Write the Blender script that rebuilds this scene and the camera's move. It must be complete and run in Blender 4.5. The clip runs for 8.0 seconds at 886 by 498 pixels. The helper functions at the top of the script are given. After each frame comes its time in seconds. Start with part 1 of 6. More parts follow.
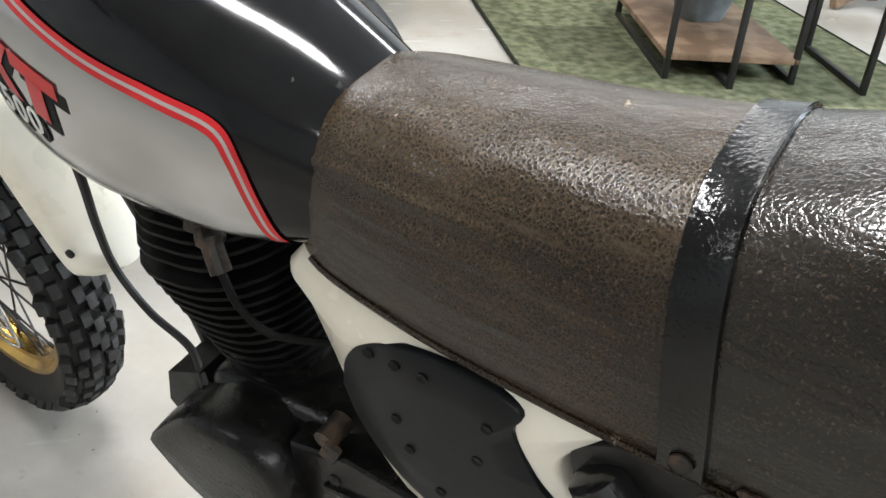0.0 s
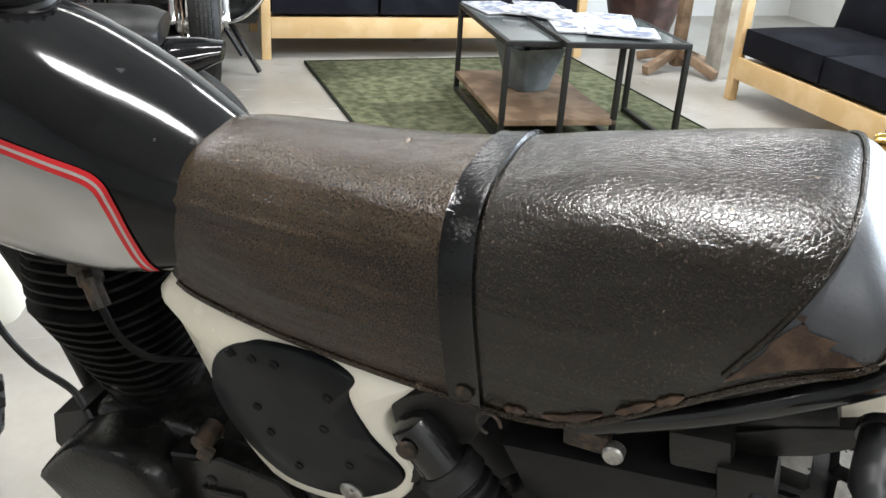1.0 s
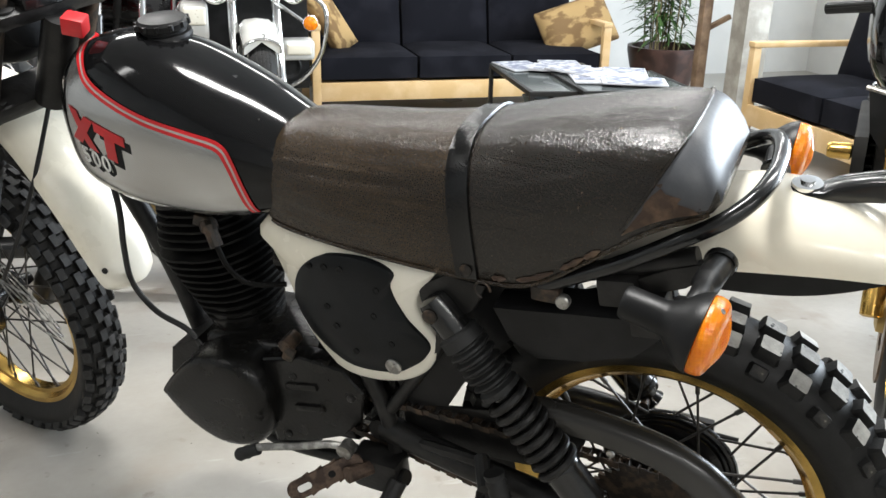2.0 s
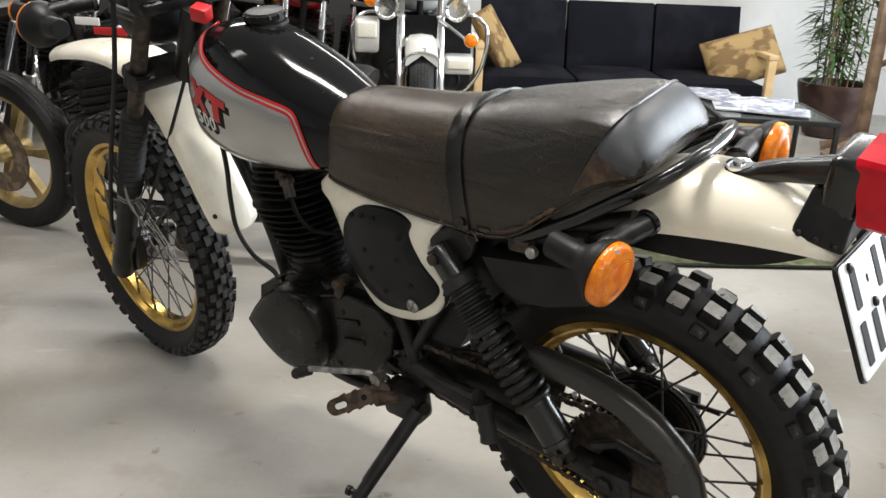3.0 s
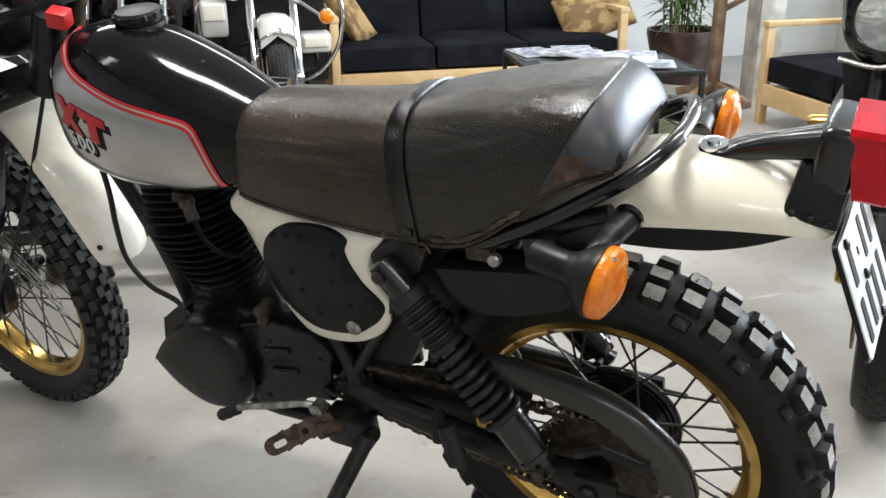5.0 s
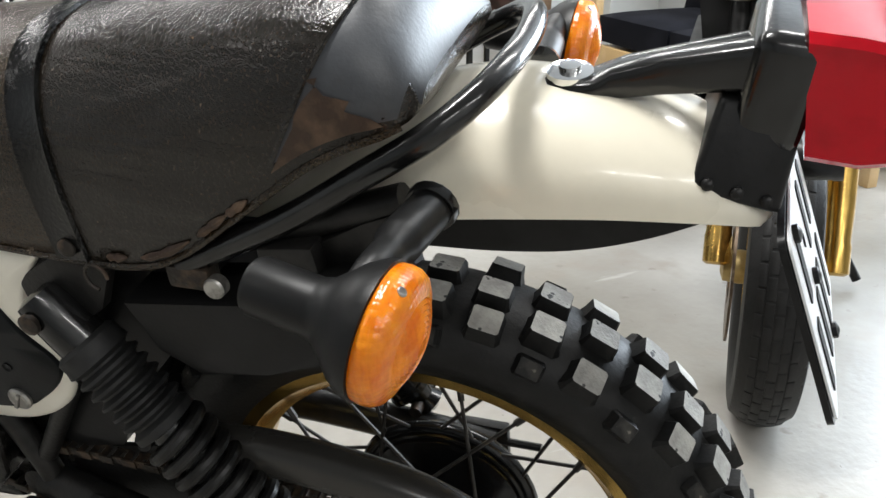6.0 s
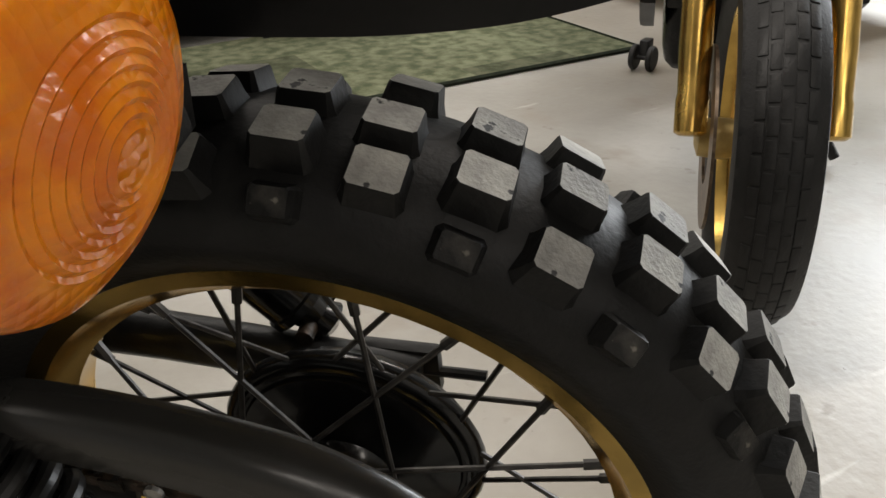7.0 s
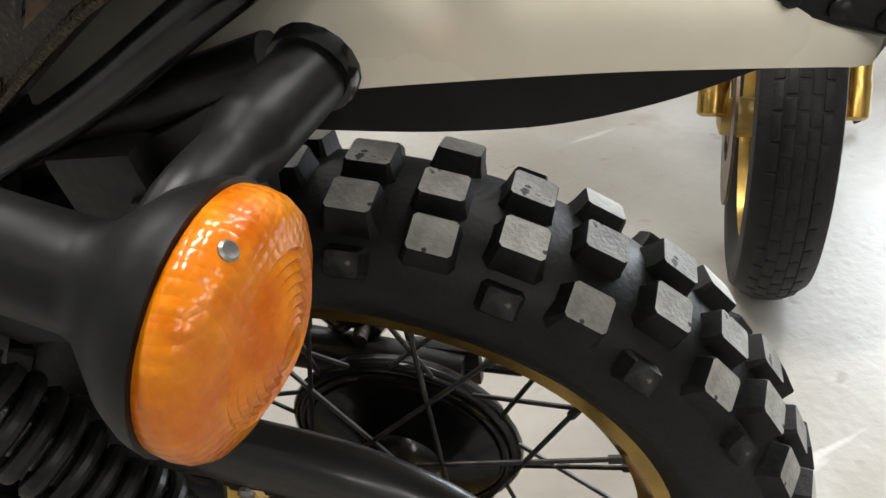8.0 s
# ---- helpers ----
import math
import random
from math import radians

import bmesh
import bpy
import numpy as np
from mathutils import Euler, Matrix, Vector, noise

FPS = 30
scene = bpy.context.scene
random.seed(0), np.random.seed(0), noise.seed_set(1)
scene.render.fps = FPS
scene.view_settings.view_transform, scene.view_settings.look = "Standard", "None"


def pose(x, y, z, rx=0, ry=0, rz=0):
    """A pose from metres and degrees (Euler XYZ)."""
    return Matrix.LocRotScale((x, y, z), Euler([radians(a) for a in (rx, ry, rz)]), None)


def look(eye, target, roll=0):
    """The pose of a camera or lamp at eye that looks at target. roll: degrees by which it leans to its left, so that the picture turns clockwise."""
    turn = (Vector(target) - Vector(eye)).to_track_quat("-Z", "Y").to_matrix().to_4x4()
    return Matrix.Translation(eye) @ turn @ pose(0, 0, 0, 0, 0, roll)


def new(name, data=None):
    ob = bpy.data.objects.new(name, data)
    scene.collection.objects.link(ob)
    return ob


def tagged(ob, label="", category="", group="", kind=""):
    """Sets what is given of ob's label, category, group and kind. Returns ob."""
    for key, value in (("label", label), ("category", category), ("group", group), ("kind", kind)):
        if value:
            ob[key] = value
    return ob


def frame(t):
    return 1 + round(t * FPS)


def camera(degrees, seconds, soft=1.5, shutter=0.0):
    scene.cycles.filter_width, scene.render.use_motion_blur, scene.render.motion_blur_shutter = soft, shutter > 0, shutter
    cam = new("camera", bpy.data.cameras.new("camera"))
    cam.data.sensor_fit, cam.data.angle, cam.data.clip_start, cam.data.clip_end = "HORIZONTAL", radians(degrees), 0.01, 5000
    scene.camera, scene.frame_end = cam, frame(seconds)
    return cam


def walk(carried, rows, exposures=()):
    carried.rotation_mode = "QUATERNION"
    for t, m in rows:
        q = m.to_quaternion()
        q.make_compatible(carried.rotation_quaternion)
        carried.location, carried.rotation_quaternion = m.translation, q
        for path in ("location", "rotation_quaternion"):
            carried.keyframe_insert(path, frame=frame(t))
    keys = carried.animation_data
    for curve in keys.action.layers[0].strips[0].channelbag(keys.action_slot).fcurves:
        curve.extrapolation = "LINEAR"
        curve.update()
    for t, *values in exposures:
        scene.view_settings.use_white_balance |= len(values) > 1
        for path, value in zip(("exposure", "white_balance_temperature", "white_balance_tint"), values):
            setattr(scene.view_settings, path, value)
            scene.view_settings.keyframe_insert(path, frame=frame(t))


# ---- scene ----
cam = camera(53.4, 8.0, 1.5)
PATH = [
    (0, (-0.1862, -0.7215, 1.0941), (-1.0667, 0.7529, 0.0691), 4.33),
    (0.2, (-0.2008, -0.7618, 1.1298), (-1.0195, 0.7355, 0.0869), 3.15),
    (0.5, (-0.1675, -0.8049, 1.1223), (-0.9657, 0.7354, 0.127), 4.49),
    (0.7, (-0.1379, -0.8322, 1.1338), (-0.8786, 0.7474, 0.1558), 3.90),
    (1, (-0.0463, -0.8891, 1.1404), (-0.7213, 0.7907, 0.2904), 3.80),
    (1.2, (0.0029, -0.9567, 1.1626), (-0.6748, 0.736, 0.3407), 2.26),
    (1.5, (0.0655, -1.0404, 1.1456), (-0.6605, 0.6463, 0.3531), 1.40),
    (1.8, (0.1256, -1.1626, 1.1295), (-0.6449, 0.531, 0.3959), 1.74),
    (2, (0.1742, -1.271, 1.1347), (-0.6285, 0.421, 0.4328), 1.23),
    (2.2, (0.2161, -1.3311, 1.1419), (-0.6489, 0.3372, 0.4572), 1.90),
    (3.3, (0.678, -1.3492, 1.1118), (-0.5603, 0.0751, 0.4499), 1.03),
    (3.5, (0.7231, -1.3349, 1.1119), (-0.5261, 0.0736, 0.437), -0.34),
    (4, (0.7188, -1.3305, 1.1046), (-0.5402, 0.0724, 0.4362), -1.05),
    (4.2, (0.6777, -1.3316, 1.1114), (-0.5598, 0.0881, 0.4383), -1.42),
    (5.3, (0.2723, -1.2391, 1.1307), (-0.4887, 0.4601, 0.4002), -0.57),
    (5.5, (0.2598, -1.1496, 1.1097), (-0.4426, 0.5748, 0.3796), -0.37),
    (5.7, (0.2475, -1.0304, 1.0512), (-0.3812, 0.7374, 0.3585), 0.69),
    (6, (0.2381, -0.8318, 0.98), (-0.3156, 0.9299, 0.2121), 0.02),
    (6.2, (0.2233, -0.7344, 0.8965), (-0.2553, 1.0464, 0.122), -1.34),
    (6.5, (0.1998, -0.6261, 0.8406), (-0.2069, 1.1353, -0.0151), -0.14),
    (7, (0.192, -0.5531, 0.7947), (-0.2161, 1.1713, -0.1326), -1.35),
    (7.5, (0.1963, -0.5601, 0.8382), (-0.2506, 1.1187, -0.1526), -2.52),
    (8, (0.1937, -0.5953, 0.8908), (-0.2643, 1.0486, -0.1523), -3.27),
]
EXPOSURES = [(0.0, 0.76, 6200, 9), (1.1, 0.67, 6260, 9), (2.2, 0.46, 6350, 9), (3.3, 0.19, 6600, 11), (4.2, 0.19, 6550, 11), (5.3, 0.28, 6250, 9), (6.0, 0.22, 6300, 9), (6.5, -0.1, 6550, 11), (7.0, -0.3, 6950, 12), (8.0, 0.05, 6600, 10)]
walk(cam, [(t, look(eye, target, roll)) for t, eye, target, roll in PATH], EXPOSURES)

# The motorcycle's axis is the world's x (its front at minus x); the room is turned by ROOM_TURN.
ROOM_TURN = 42.3
ROOM = pose(0, 0, -0.013, 0, 0, ROOM_TURN)
LEAN = 12.4

# ---- light ----
world = bpy.data.worlds.new("world")
scene.world = world
world.use_nodes = True
world.node_tree.nodes["Background"].inputs[0].default_value = (0.8, 0.9, 1.0, 1)
world.node_tree.nodes["Background"].inputs[1].default_value = 0.3


def tube_lamp(a, b, z, length, turn, watts, tint=(1.0, 0.965, 0.92)):
    data = bpy.data.lights.new("strip_fill_lamp", "AREA")
    data.shape, data.size, data.size_y = "RECTANGLE", length, 0.2
    data.energy, data.color = watts, tint
    ob = new("strip_fill_lamp", data)
    ob.matrix_world = ROOM @ pose(a, b, z, 0, 0, turn)
    return ob


# strip lamps in rows across the room: place, length, power; the first two follow highlights, the rest is unseen fill
# added
STRIPS = ((-0.56, 0.33, 1.15, 66), (-3.6, 0.33, 1.5, 10), (1.75, 0.33, 1.5, 34), (-1.6, 3.1, 1.5, 40), (0.2, 3.1, 1.3, 20), (1.7, 2.9, 1.5, 38), (-3.5, 2.9, 1.5, 14), (-1.2, -3.3, 1.5, 30), (0.9, -3.3, 1.5, 38))
for a, b, length, watts in STRIPS:
    tube_lamp(a, b, 2.95, length, 0, watts)

# daylight through the wide window of the east wall
window_data = bpy.data.lights.new("window_light", "AREA")
window_data.shape, window_data.size, window_data.size_y = "RECTANGLE", 2.5, 1.9
window_data.energy, window_data.color = 310, (0.84, 0.92, 1.0)
window_lamp = new("window_light", window_data)
window_lamp.matrix_world = ROOM @ look((4.38, 1.5, 1.75), (1.0, 1.5, 1.7))

# ---- materials ----


def material(name, base, rough=0.5, metal=0.0, vary=0.15, scale=8.0, fine=120.0, bump=0.1, coat=0.0, second=None, mix=(0.45, 0.6),
             rough_vary=0.1, voronoi=0.0, bump_distance=0.002, transmission=0.0, specular=0.5, scratch=None, folds=None, random_tone=0.0, crack=None):
    """A surface with large blotches, fine grain and relief, in object space."""
    m = bpy.data.materials.new(name)
    m.use_nodes = True
    nt = m.node_tree
    bsdf = nt.nodes["Principled BSDF"]
    bsdf.inputs["Metallic"].default_value = metal
    bsdf.inputs["Coat Weight"].default_value = coat
    bsdf.inputs["Coat Roughness"].default_value = 0.06
    bsdf.inputs["Transmission Weight"].default_value = transmission
    bsdf.inputs["Specular IOR Level"].default_value = specular
    coord = nt.nodes.new("ShaderNodeTexCoord")
    big = nt.nodes.new("ShaderNodeTexNoise")
    big.inputs["Scale"].default_value, big.inputs["Detail"].default_value = scale, 6
    small = nt.nodes.new("ShaderNodeTexNoise")
    small.inputs["Scale"].default_value, small.inputs["Detail"].default_value = fine, 3
    for n in (big, small):
        nt.links.new(coord.outputs["Object"], n.inputs["Vector"])
    if second is None:
        second = [min(1, c * (1 + vary * 1.5)) for c in base]
        base = [c * (1 - vary) for c in base]
    ramp = nt.nodes.new("ShaderNodeValToRGB")
    ramp.color_ramp.elements[0].position, ramp.color_ramp.elements[0].color = mix[0], (*base, 1)
    ramp.color_ramp.elements[1].position, ramp.color_ramp.elements[1].color = mix[1], (*second, 1)
    nt.links.new(big.outputs["Fac"], ramp.inputs["Fac"])
    grain = nt.nodes.new("ShaderNodeMix")
    grain.data_type, grain.blend_type = "RGBA", "MULTIPLY"
    grain.inputs["Factor"].default_value = min(1, vary * 2)
    shade = nt.nodes.new("ShaderNodeValToRGB")
    shade.color_ramp.elements[0].color, shade.color_ramp.elements[1].color = (0.55, 0.55, 0.55, 1), (1, 1, 1, 1)
    nt.links.new(small.outputs["Fac"], shade.inputs["Fac"])
    nt.links.new(ramp.outputs["Color"], grain.inputs["A"])
    nt.links.new(shade.outputs["Color"], grain.inputs["B"])
    colour = grain.outputs["Result"]

    def stretched(scale_by, detail):
        mp = nt.nodes.new("ShaderNodeMapping")
        mp.inputs["Scale"].default_value = scale_by
        nt.links.new(coord.outputs["Object"], mp.inputs["Vector"])
        n = nt.nodes.new("ShaderNodeTexNoise")
        n.inputs["Scale"].default_value, n.inputs["Detail"].default_value = 1.0, detail
        nt.links.new(mp.outputs["Vector"], n.inputs["Vector"])
        return n.outputs["Fac"]

    for scale_by, low, high, tone in scratch or ():
        mr = nt.nodes.new("ShaderNodeMapRange")
        mr.inputs["From Min"].default_value, mr.inputs["From Max"].default_value = low, high
        nt.links.new(stretched(scale_by, 4), mr.inputs["Value"])
        over = nt.nodes.new("ShaderNodeMix")
        over.data_type = "RGBA"
        over.inputs["B"].default_value = (*tone, 1)
        nt.links.new(mr.outputs["Result"], over.inputs["Factor"])
        nt.links.new(colour, over.inputs["A"])
        colour = over.outputs["Result"]
    if random_tone:
        info = nt.nodes.new("ShaderNodeObjectInfo")
        tone = nt.nodes.new("ShaderNodeMapRange")
        tone.inputs["To Min"].default_value, tone.inputs["To Max"].default_value = 1 - random_tone, 1 + random_tone
        nt.links.new(info.outputs["Random"], tone.inputs["Value"])
        shift = nt.nodes.new("ShaderNodeMix")
        shift.data_type, shift.blend_type = "RGBA", "MULTIPLY"
        shift.inputs["Factor"].default_value = 1
        nt.links.new(colour, shift.inputs["A"])
        nt.links.new(tone.outputs["Result"], shift.inputs["B"])
        colour = shift.outputs["Result"]
    nt.links.new(colour, bsdf.inputs["Base Color"])
    rr = nt.nodes.new("ShaderNodeMapRange")
    rr.inputs["To Min"].default_value, rr.inputs["To Max"].default_value = max(0.02, rough - rough_vary), min(1, rough + rough_vary)
    nt.links.new(big.outputs["Fac"], rr.inputs["Value"])
    nt.links.new(rr.outputs["Result"], bsdf.inputs["Roughness"])
    if bump:
        b = nt.nodes.new("ShaderNodeBump")
        b.inputs["Strength"].default_value, b.inputs["Distance"].default_value = bump, bump_distance
        nt.links.new(small.outputs["Fac"], b.inputs["Height"])
        last = b
        if voronoi:
            vo = nt.nodes.new("ShaderNodeTexVoronoi")
            vo.feature = "DISTANCE_TO_EDGE"
            vo.inputs["Scale"].default_value = voronoi
            wob = nt.nodes.new("ShaderNodeVectorMath")
            wob.operation = "MULTIPLY_ADD"
            wob.inputs[1].default_value = (0.004, 0.004, 0.004)
            nt.links.new(small.outputs["Color"], wob.inputs[0])
            nt.links.new(coord.outputs["Object"], wob.inputs[2])
            nt.links.new(wob.outputs["Vector"], vo.inputs["Vector"])
            cr = nt.nodes.new("ShaderNodeMapRange")
            cr.inputs["From Max"].default_value = 0.2
            nt.links.new(vo.outputs["Distance"], cr.inputs["Value"])
            if crack:
                worn = nt.nodes.new("ShaderNodeMapRange")
                worn.inputs["From Max"].default_value = 0.16
                worn.inputs["To Min"].default_value, worn.inputs["To Max"].default_value = 0.85, 0.0
                nt.links.new(vo.outputs["Distance"], worn.inputs["Value"])
                where = nt.nodes.new("ShaderNodeMath")
                where.operation = "MULTIPLY"
                nt.links.new(worn.outputs["Result"], where.inputs[0])
                nt.links.new(big.outputs["Fac"], where.inputs[1])
                line = nt.nodes.new("ShaderNodeMix")
                line.data_type = "RGBA"
                line.inputs["B"].default_value = (*crack, 1)
                nt.links.new(where.outputs["Value"], line.inputs["Factor"])
                nt.links.new(colour, line.inputs["A"])
                nt.links.new(line.outputs["Result"], bsdf.inputs["Base Color"])
            b2 = nt.nodes.new("ShaderNodeBump")
            b2.inputs["Strength"].default_value, b2.inputs["Distance"].default_value = min(1, bump * 1.35), bump_distance
            nt.links.new(cr.outputs["Result"], b2.inputs["Height"])
            nt.links.new(b.outputs["Normal"], b2.inputs["Normal"])
            last = b2
        for scale_by, strength, distance in folds or ():
            b3 = nt.nodes.new("ShaderNodeBump")
            b3.inputs["Strength"].default_value, b3.inputs["Distance"].default_value = strength, distance
            nt.links.new(stretched(scale_by, 3), b3.inputs["Height"])
            nt.links.new(last.outputs["Normal"], b3.inputs["Normal"])
            last = b3
        nt.links.new(last.outputs["Normal"], bsdf.inputs["Normal"])
    return m


WEAR = [((10, 40, 110), 0.60, 0.78, (0.036, 0.025, 0.016)), ((60, 60, 14), 0.72, 0.75, (0.20, 0.16, 0.12)), ((140, 140, 140), 0.72, 0.76, (0.12, 0.09, 0.065)), ((420, 420, 420), 0.56, 0.70, (0.046, 0.032, 0.022)), ((24, 24, 60), 0.64, 0.72, (0.010, 0.007, 0.005))]
FOLDS = [((3.5, 9, 34), 0.7, 0.008), ((14, 14, 14), 0.4, 0.004)]
VINYL = material("worn_vinyl", (0.0100, 0.0066, 0.0033), 0.20, vary=0.3, scale=9, fine=420, bump=0.14, second=(0.025, 0.0162, 0.0080), mix=(0.35, 0.7), crack=(0.068, 0.046, 0.025), voronoi=290, bump_distance=0.0011, scratch=WEAR, folds=FOLDS, specular=0.38)
VINYL_REAR = material("rear_vinyl", (0.0048, 0.0036, 0.0023), 0.22, vary=0.3, scale=8, fine=300, bump=0.14, second=(0.0115, 0.0085, 0.0052), mix=(0.3, 0.7), crack=(0.0115, 0.009, 0.0062), voronoi=225, bump_distance=0.0013, scratch=WEAR[1:], folds=FOLDS + [((40, 40, 40), 0.4, 0.002)], specular=0.50)
VINYL_TORN = material("torn_vinyl", (0.050, 0.026, 0.014), 0.55, vary=0.4, scale=40, fine=220, bump=0.5, second=(0.14, 0.085, 0.05), mix=(0.45, 0.65))
# Same vinyl as the seat; blue window reflection painted in as paler grey.
VINYL_CAP_LIT = material("tail_vinyl_lit", (0.046, 0.049, 0.055), 0.42, specular=0.5, vary=0.2, scale=7, fine=300, bump=0.2, bump_distance=0.001, folds=FOLDS[1:])
STRAP_M = material("strap_leather", (0.003, 0.003, 0.003), 0.10, specular=0.40, vary=0.2, scale=20, fine=260, bump=0.5, bump_distance=0.0015)
BLACK_PAINT = material("black_paint", (0.0042, 0.0042, 0.0045), 0.105, vary=0.2, scale=9, fine=90, bump=0.03, coat=0.0, specular=0.36, rough_vary=0.025, scratch=[((40, 40, 9), 0.70, 0.76, (0.03, 0.03, 0.03)), ((90, 90, 90), 0.74, 0.77, (0.06, 0.055, 0.05))])
SILVER_PAINT = material("silver_paint", (0.45, 0.45, 0.44), 0.2, metal=0.88, vary=0.01, scale=6, fine=700, bump=0.02, coat=0.4)
RED = material("red_decal", (0.52, 0.012, 0.016), 0.35, vary=0.08, scale=20, bump=0.0)
DARK_RED = material("dark_red_decal", (0.30, 0.008, 0.012), 0.35, vary=0.05, scale=20, bump=0.0)
BLACK_DECAL = material("black_decal", (0.010, 0.010, 0.010), 0.6, specular=0.15, vary=0.05, bump=0.0)
WHITE_DECAL = material("white_decal", (0.75, 0.75, 0.72), 0.4, vary=0.05, bump=0.0)
GREY_DECAL = material("grey_decal", (0.36, 0.33, 0.31), 0.4, vary=0.05, bump=0.0)
CREAM = material("cream_plastic", (0.78, 0.73, 0.60), 0.28, vary=0.07, scale=5, fine=90, bump=0.04, second=(0.84, 0.80, 0.69), coat=0.3, scratch=[((30, 30, 30), 0.70, 0.78, (0.52, 0.46, 0.35))])
BLACK_PLASTIC = material("black_plastic", (0.0105, 0.0105, 0.0108), 0.4, specular=0.22, vary=0.25, scale=14, fine=200, bump=0.1)
PANEL_BLACK = material("plate_black", (0.0075, 0.0085, 0.0095), 0.40, specular=0.18, vary=0.2, scale=10, fine=300, bump=0.06)
BLACK_METAL = material("black_enamel", (0.008, 0.008, 0.008), 0.22, specular=0.4, vary=0.3, scale=25, fine=160, bump=0.15, coat=0.3)
FRAME_BLACK = material("frame_black", (0.012, 0.0115, 0.011), 0.4, specular=0.3, vary=0.35, scale=30, fine=160, bump=0.25, rough_vary=0.15)
ENGINE = material("engine_black", (0.0055, 0.0053, 0.005), 0.26, specular=0.26, vary=0.3, scale=22, fine=140, bump=0.3, second=(0.012, 0.0108, 0.0094), mix=(0.5, 0.75))
FIN_BLACK = material("fin_black", (0.0042, 0.004, 0.0038), 0.55, specular=0.12, vary=0.35, scale=30, fine=160, bump=0.2)
GREASE = material("greasy_steel", (0.027, 0.022, 0.0175), 0.5, metal=0.4, vary=0.4, scale=60, fine=200, bump=0.5, second=(0.09, 0.06, 0.04))
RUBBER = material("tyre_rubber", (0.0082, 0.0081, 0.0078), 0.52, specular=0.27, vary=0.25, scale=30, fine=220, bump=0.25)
# Dusty knob tops, made paler than dust alone to paint in top light.
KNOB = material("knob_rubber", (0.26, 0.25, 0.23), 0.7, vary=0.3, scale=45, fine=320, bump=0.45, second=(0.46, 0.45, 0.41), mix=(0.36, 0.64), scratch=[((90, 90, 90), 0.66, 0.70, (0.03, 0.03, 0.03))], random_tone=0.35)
RUBBER_WORN = material("worn_lug_rubber", (0.0105, 0.0102, 0.0096), 0.6, specular=0.25, vary=0.3, scale=60, fine=300, bump=0.4, second=(0.038, 0.036, 0.032), random_tone=0.3, scratch=[((120, 120, 120), 0.60, 0.68, (0.14, 0.13, 0.11))])
KNOB_FRONT = material("front_knob_rubber", (0.020, 0.0198, 0.020), 0.7, vary=0.3, scale=60, fine=300, bump=0.3, second=(0.046, 0.046, 0.047), random_tone=0.45)
HUB_BLACK = material("hub_black", (0.007, 0.007, 0.007), 0.2, specular=0.4, vary=0.3, scale=25, fine=160, bump=0.06)
RUBBER_SOFT = material("rubber_parts", (0.016, 0.016, 0.016), 0.55, specular=0.3, vary=0.15, scale=20, bump=0.08)
STALK = material("stalk_rubber", (0.0062, 0.0064, 0.0066), 0.40, specular=0.26, vary=0.15, scale=20, bump=0.08)
GUARD = material("guard_plastic", (0.026, 0.0245, 0.022), 0.27, specular=0.5, vary=0.10, scale=5, fine=200, bump=0.05, rough_vary=0.04)
GOLD = material("gold_anodised", (0.62, 0.40, 0.11), 0.24, metal=1.0, vary=0.12, scale=18, fine=160, bump=0.06)
GOLD_DULL = material("gold_dull", (0.42, 0.32, 0.14), 0.45, metal=0.6, vary=0.15, scale=18, fine=160, bump=0.1)
CHROME = material("chrome", (0.78, 0.78, 0.78), 0.12, metal=1.0, vary=0.05, scale=18, bump=0.02)
STEEL = material("dull_steel", (0.36, 0.35, 0.33), 0.4, metal=0.9, vary=0.25, scale=60, fine=240, bump=0.2)
ALU = material("brushed_aluminium", (0.55, 0.55, 0.55), 0.35, metal=0.9, vary=0.12, scale=30, bump=0.06)
RUST = material("rusty_steel", (0.05, 0.032, 0.023), 0.6, metal=0.4, vary=0.4, scale=50, fine=200, bump=0.4, second=(0.13, 0.088, 0.064))
AMBER = material("amber_lens", (0.72, 0.17, 0.002), 0.2, vary=0.12, scale=60, fine=190, bump=0.18, coat=0.1, second=(0.88, 0.285, 0.005), mix=(0.38, 0.62), bump_distance=0.0015)
RED_LENS = material("red_lens", (0.42, 0.004, 0.012), 0.12, vary=0.1, scale=15, fine=60, bump=0.04, coat=0.0, specular=0.28)
PLATE_WHITE = material("plate_white", (0.74, 0.75, 0.76), 0.35, vary=0.06, scale=12, bump=0.02)
SPOKE_M = material("dark_spoke_steel", (0.05, 0.046, 0.042), 0.4, metal=0.6, vary=0.3, scale=60, bump=0.1)


def glass_like(m, amount):
    m.node_tree.nodes["Principled BSDF"].inputs["Subsurface Weight"].default_value = amount
    m.node_tree.nodes["Principled BSDF"].inputs["Subsurface Radius"].default_value = (0.012, 0.008, 0.002)
    return m


def dotted(m, scale, strength):
    """Fine moulded dots in a regular grid, as relief."""
    nt = m.node_tree
    bsdf = nt.nodes["Principled BSDF"]
    last = bsdf.inputs["Normal"].links[0].from_socket
    coord = nt.nodes.new("ShaderNodeTexCoord")
    vo = nt.nodes.new("ShaderNodeTexVoronoi")
    vo.inputs["Scale"].default_value, vo.inputs["Randomness"].default_value = scale, 0.0
    b = nt.nodes.new("ShaderNodeBump")
    b.inputs["Strength"].default_value, b.inputs["Distance"].default_value = strength, 0.001
    b.invert = True
    nt.links.new(coord.outputs["Object"], vo.inputs["Vector"])
    nt.links.new(vo.outputs["Distance"], b.inputs["Height"])
    nt.links.new(last, b.inputs["Normal"])
    nt.links.new(b.outputs["Normal"], bsdf.inputs["Normal"])


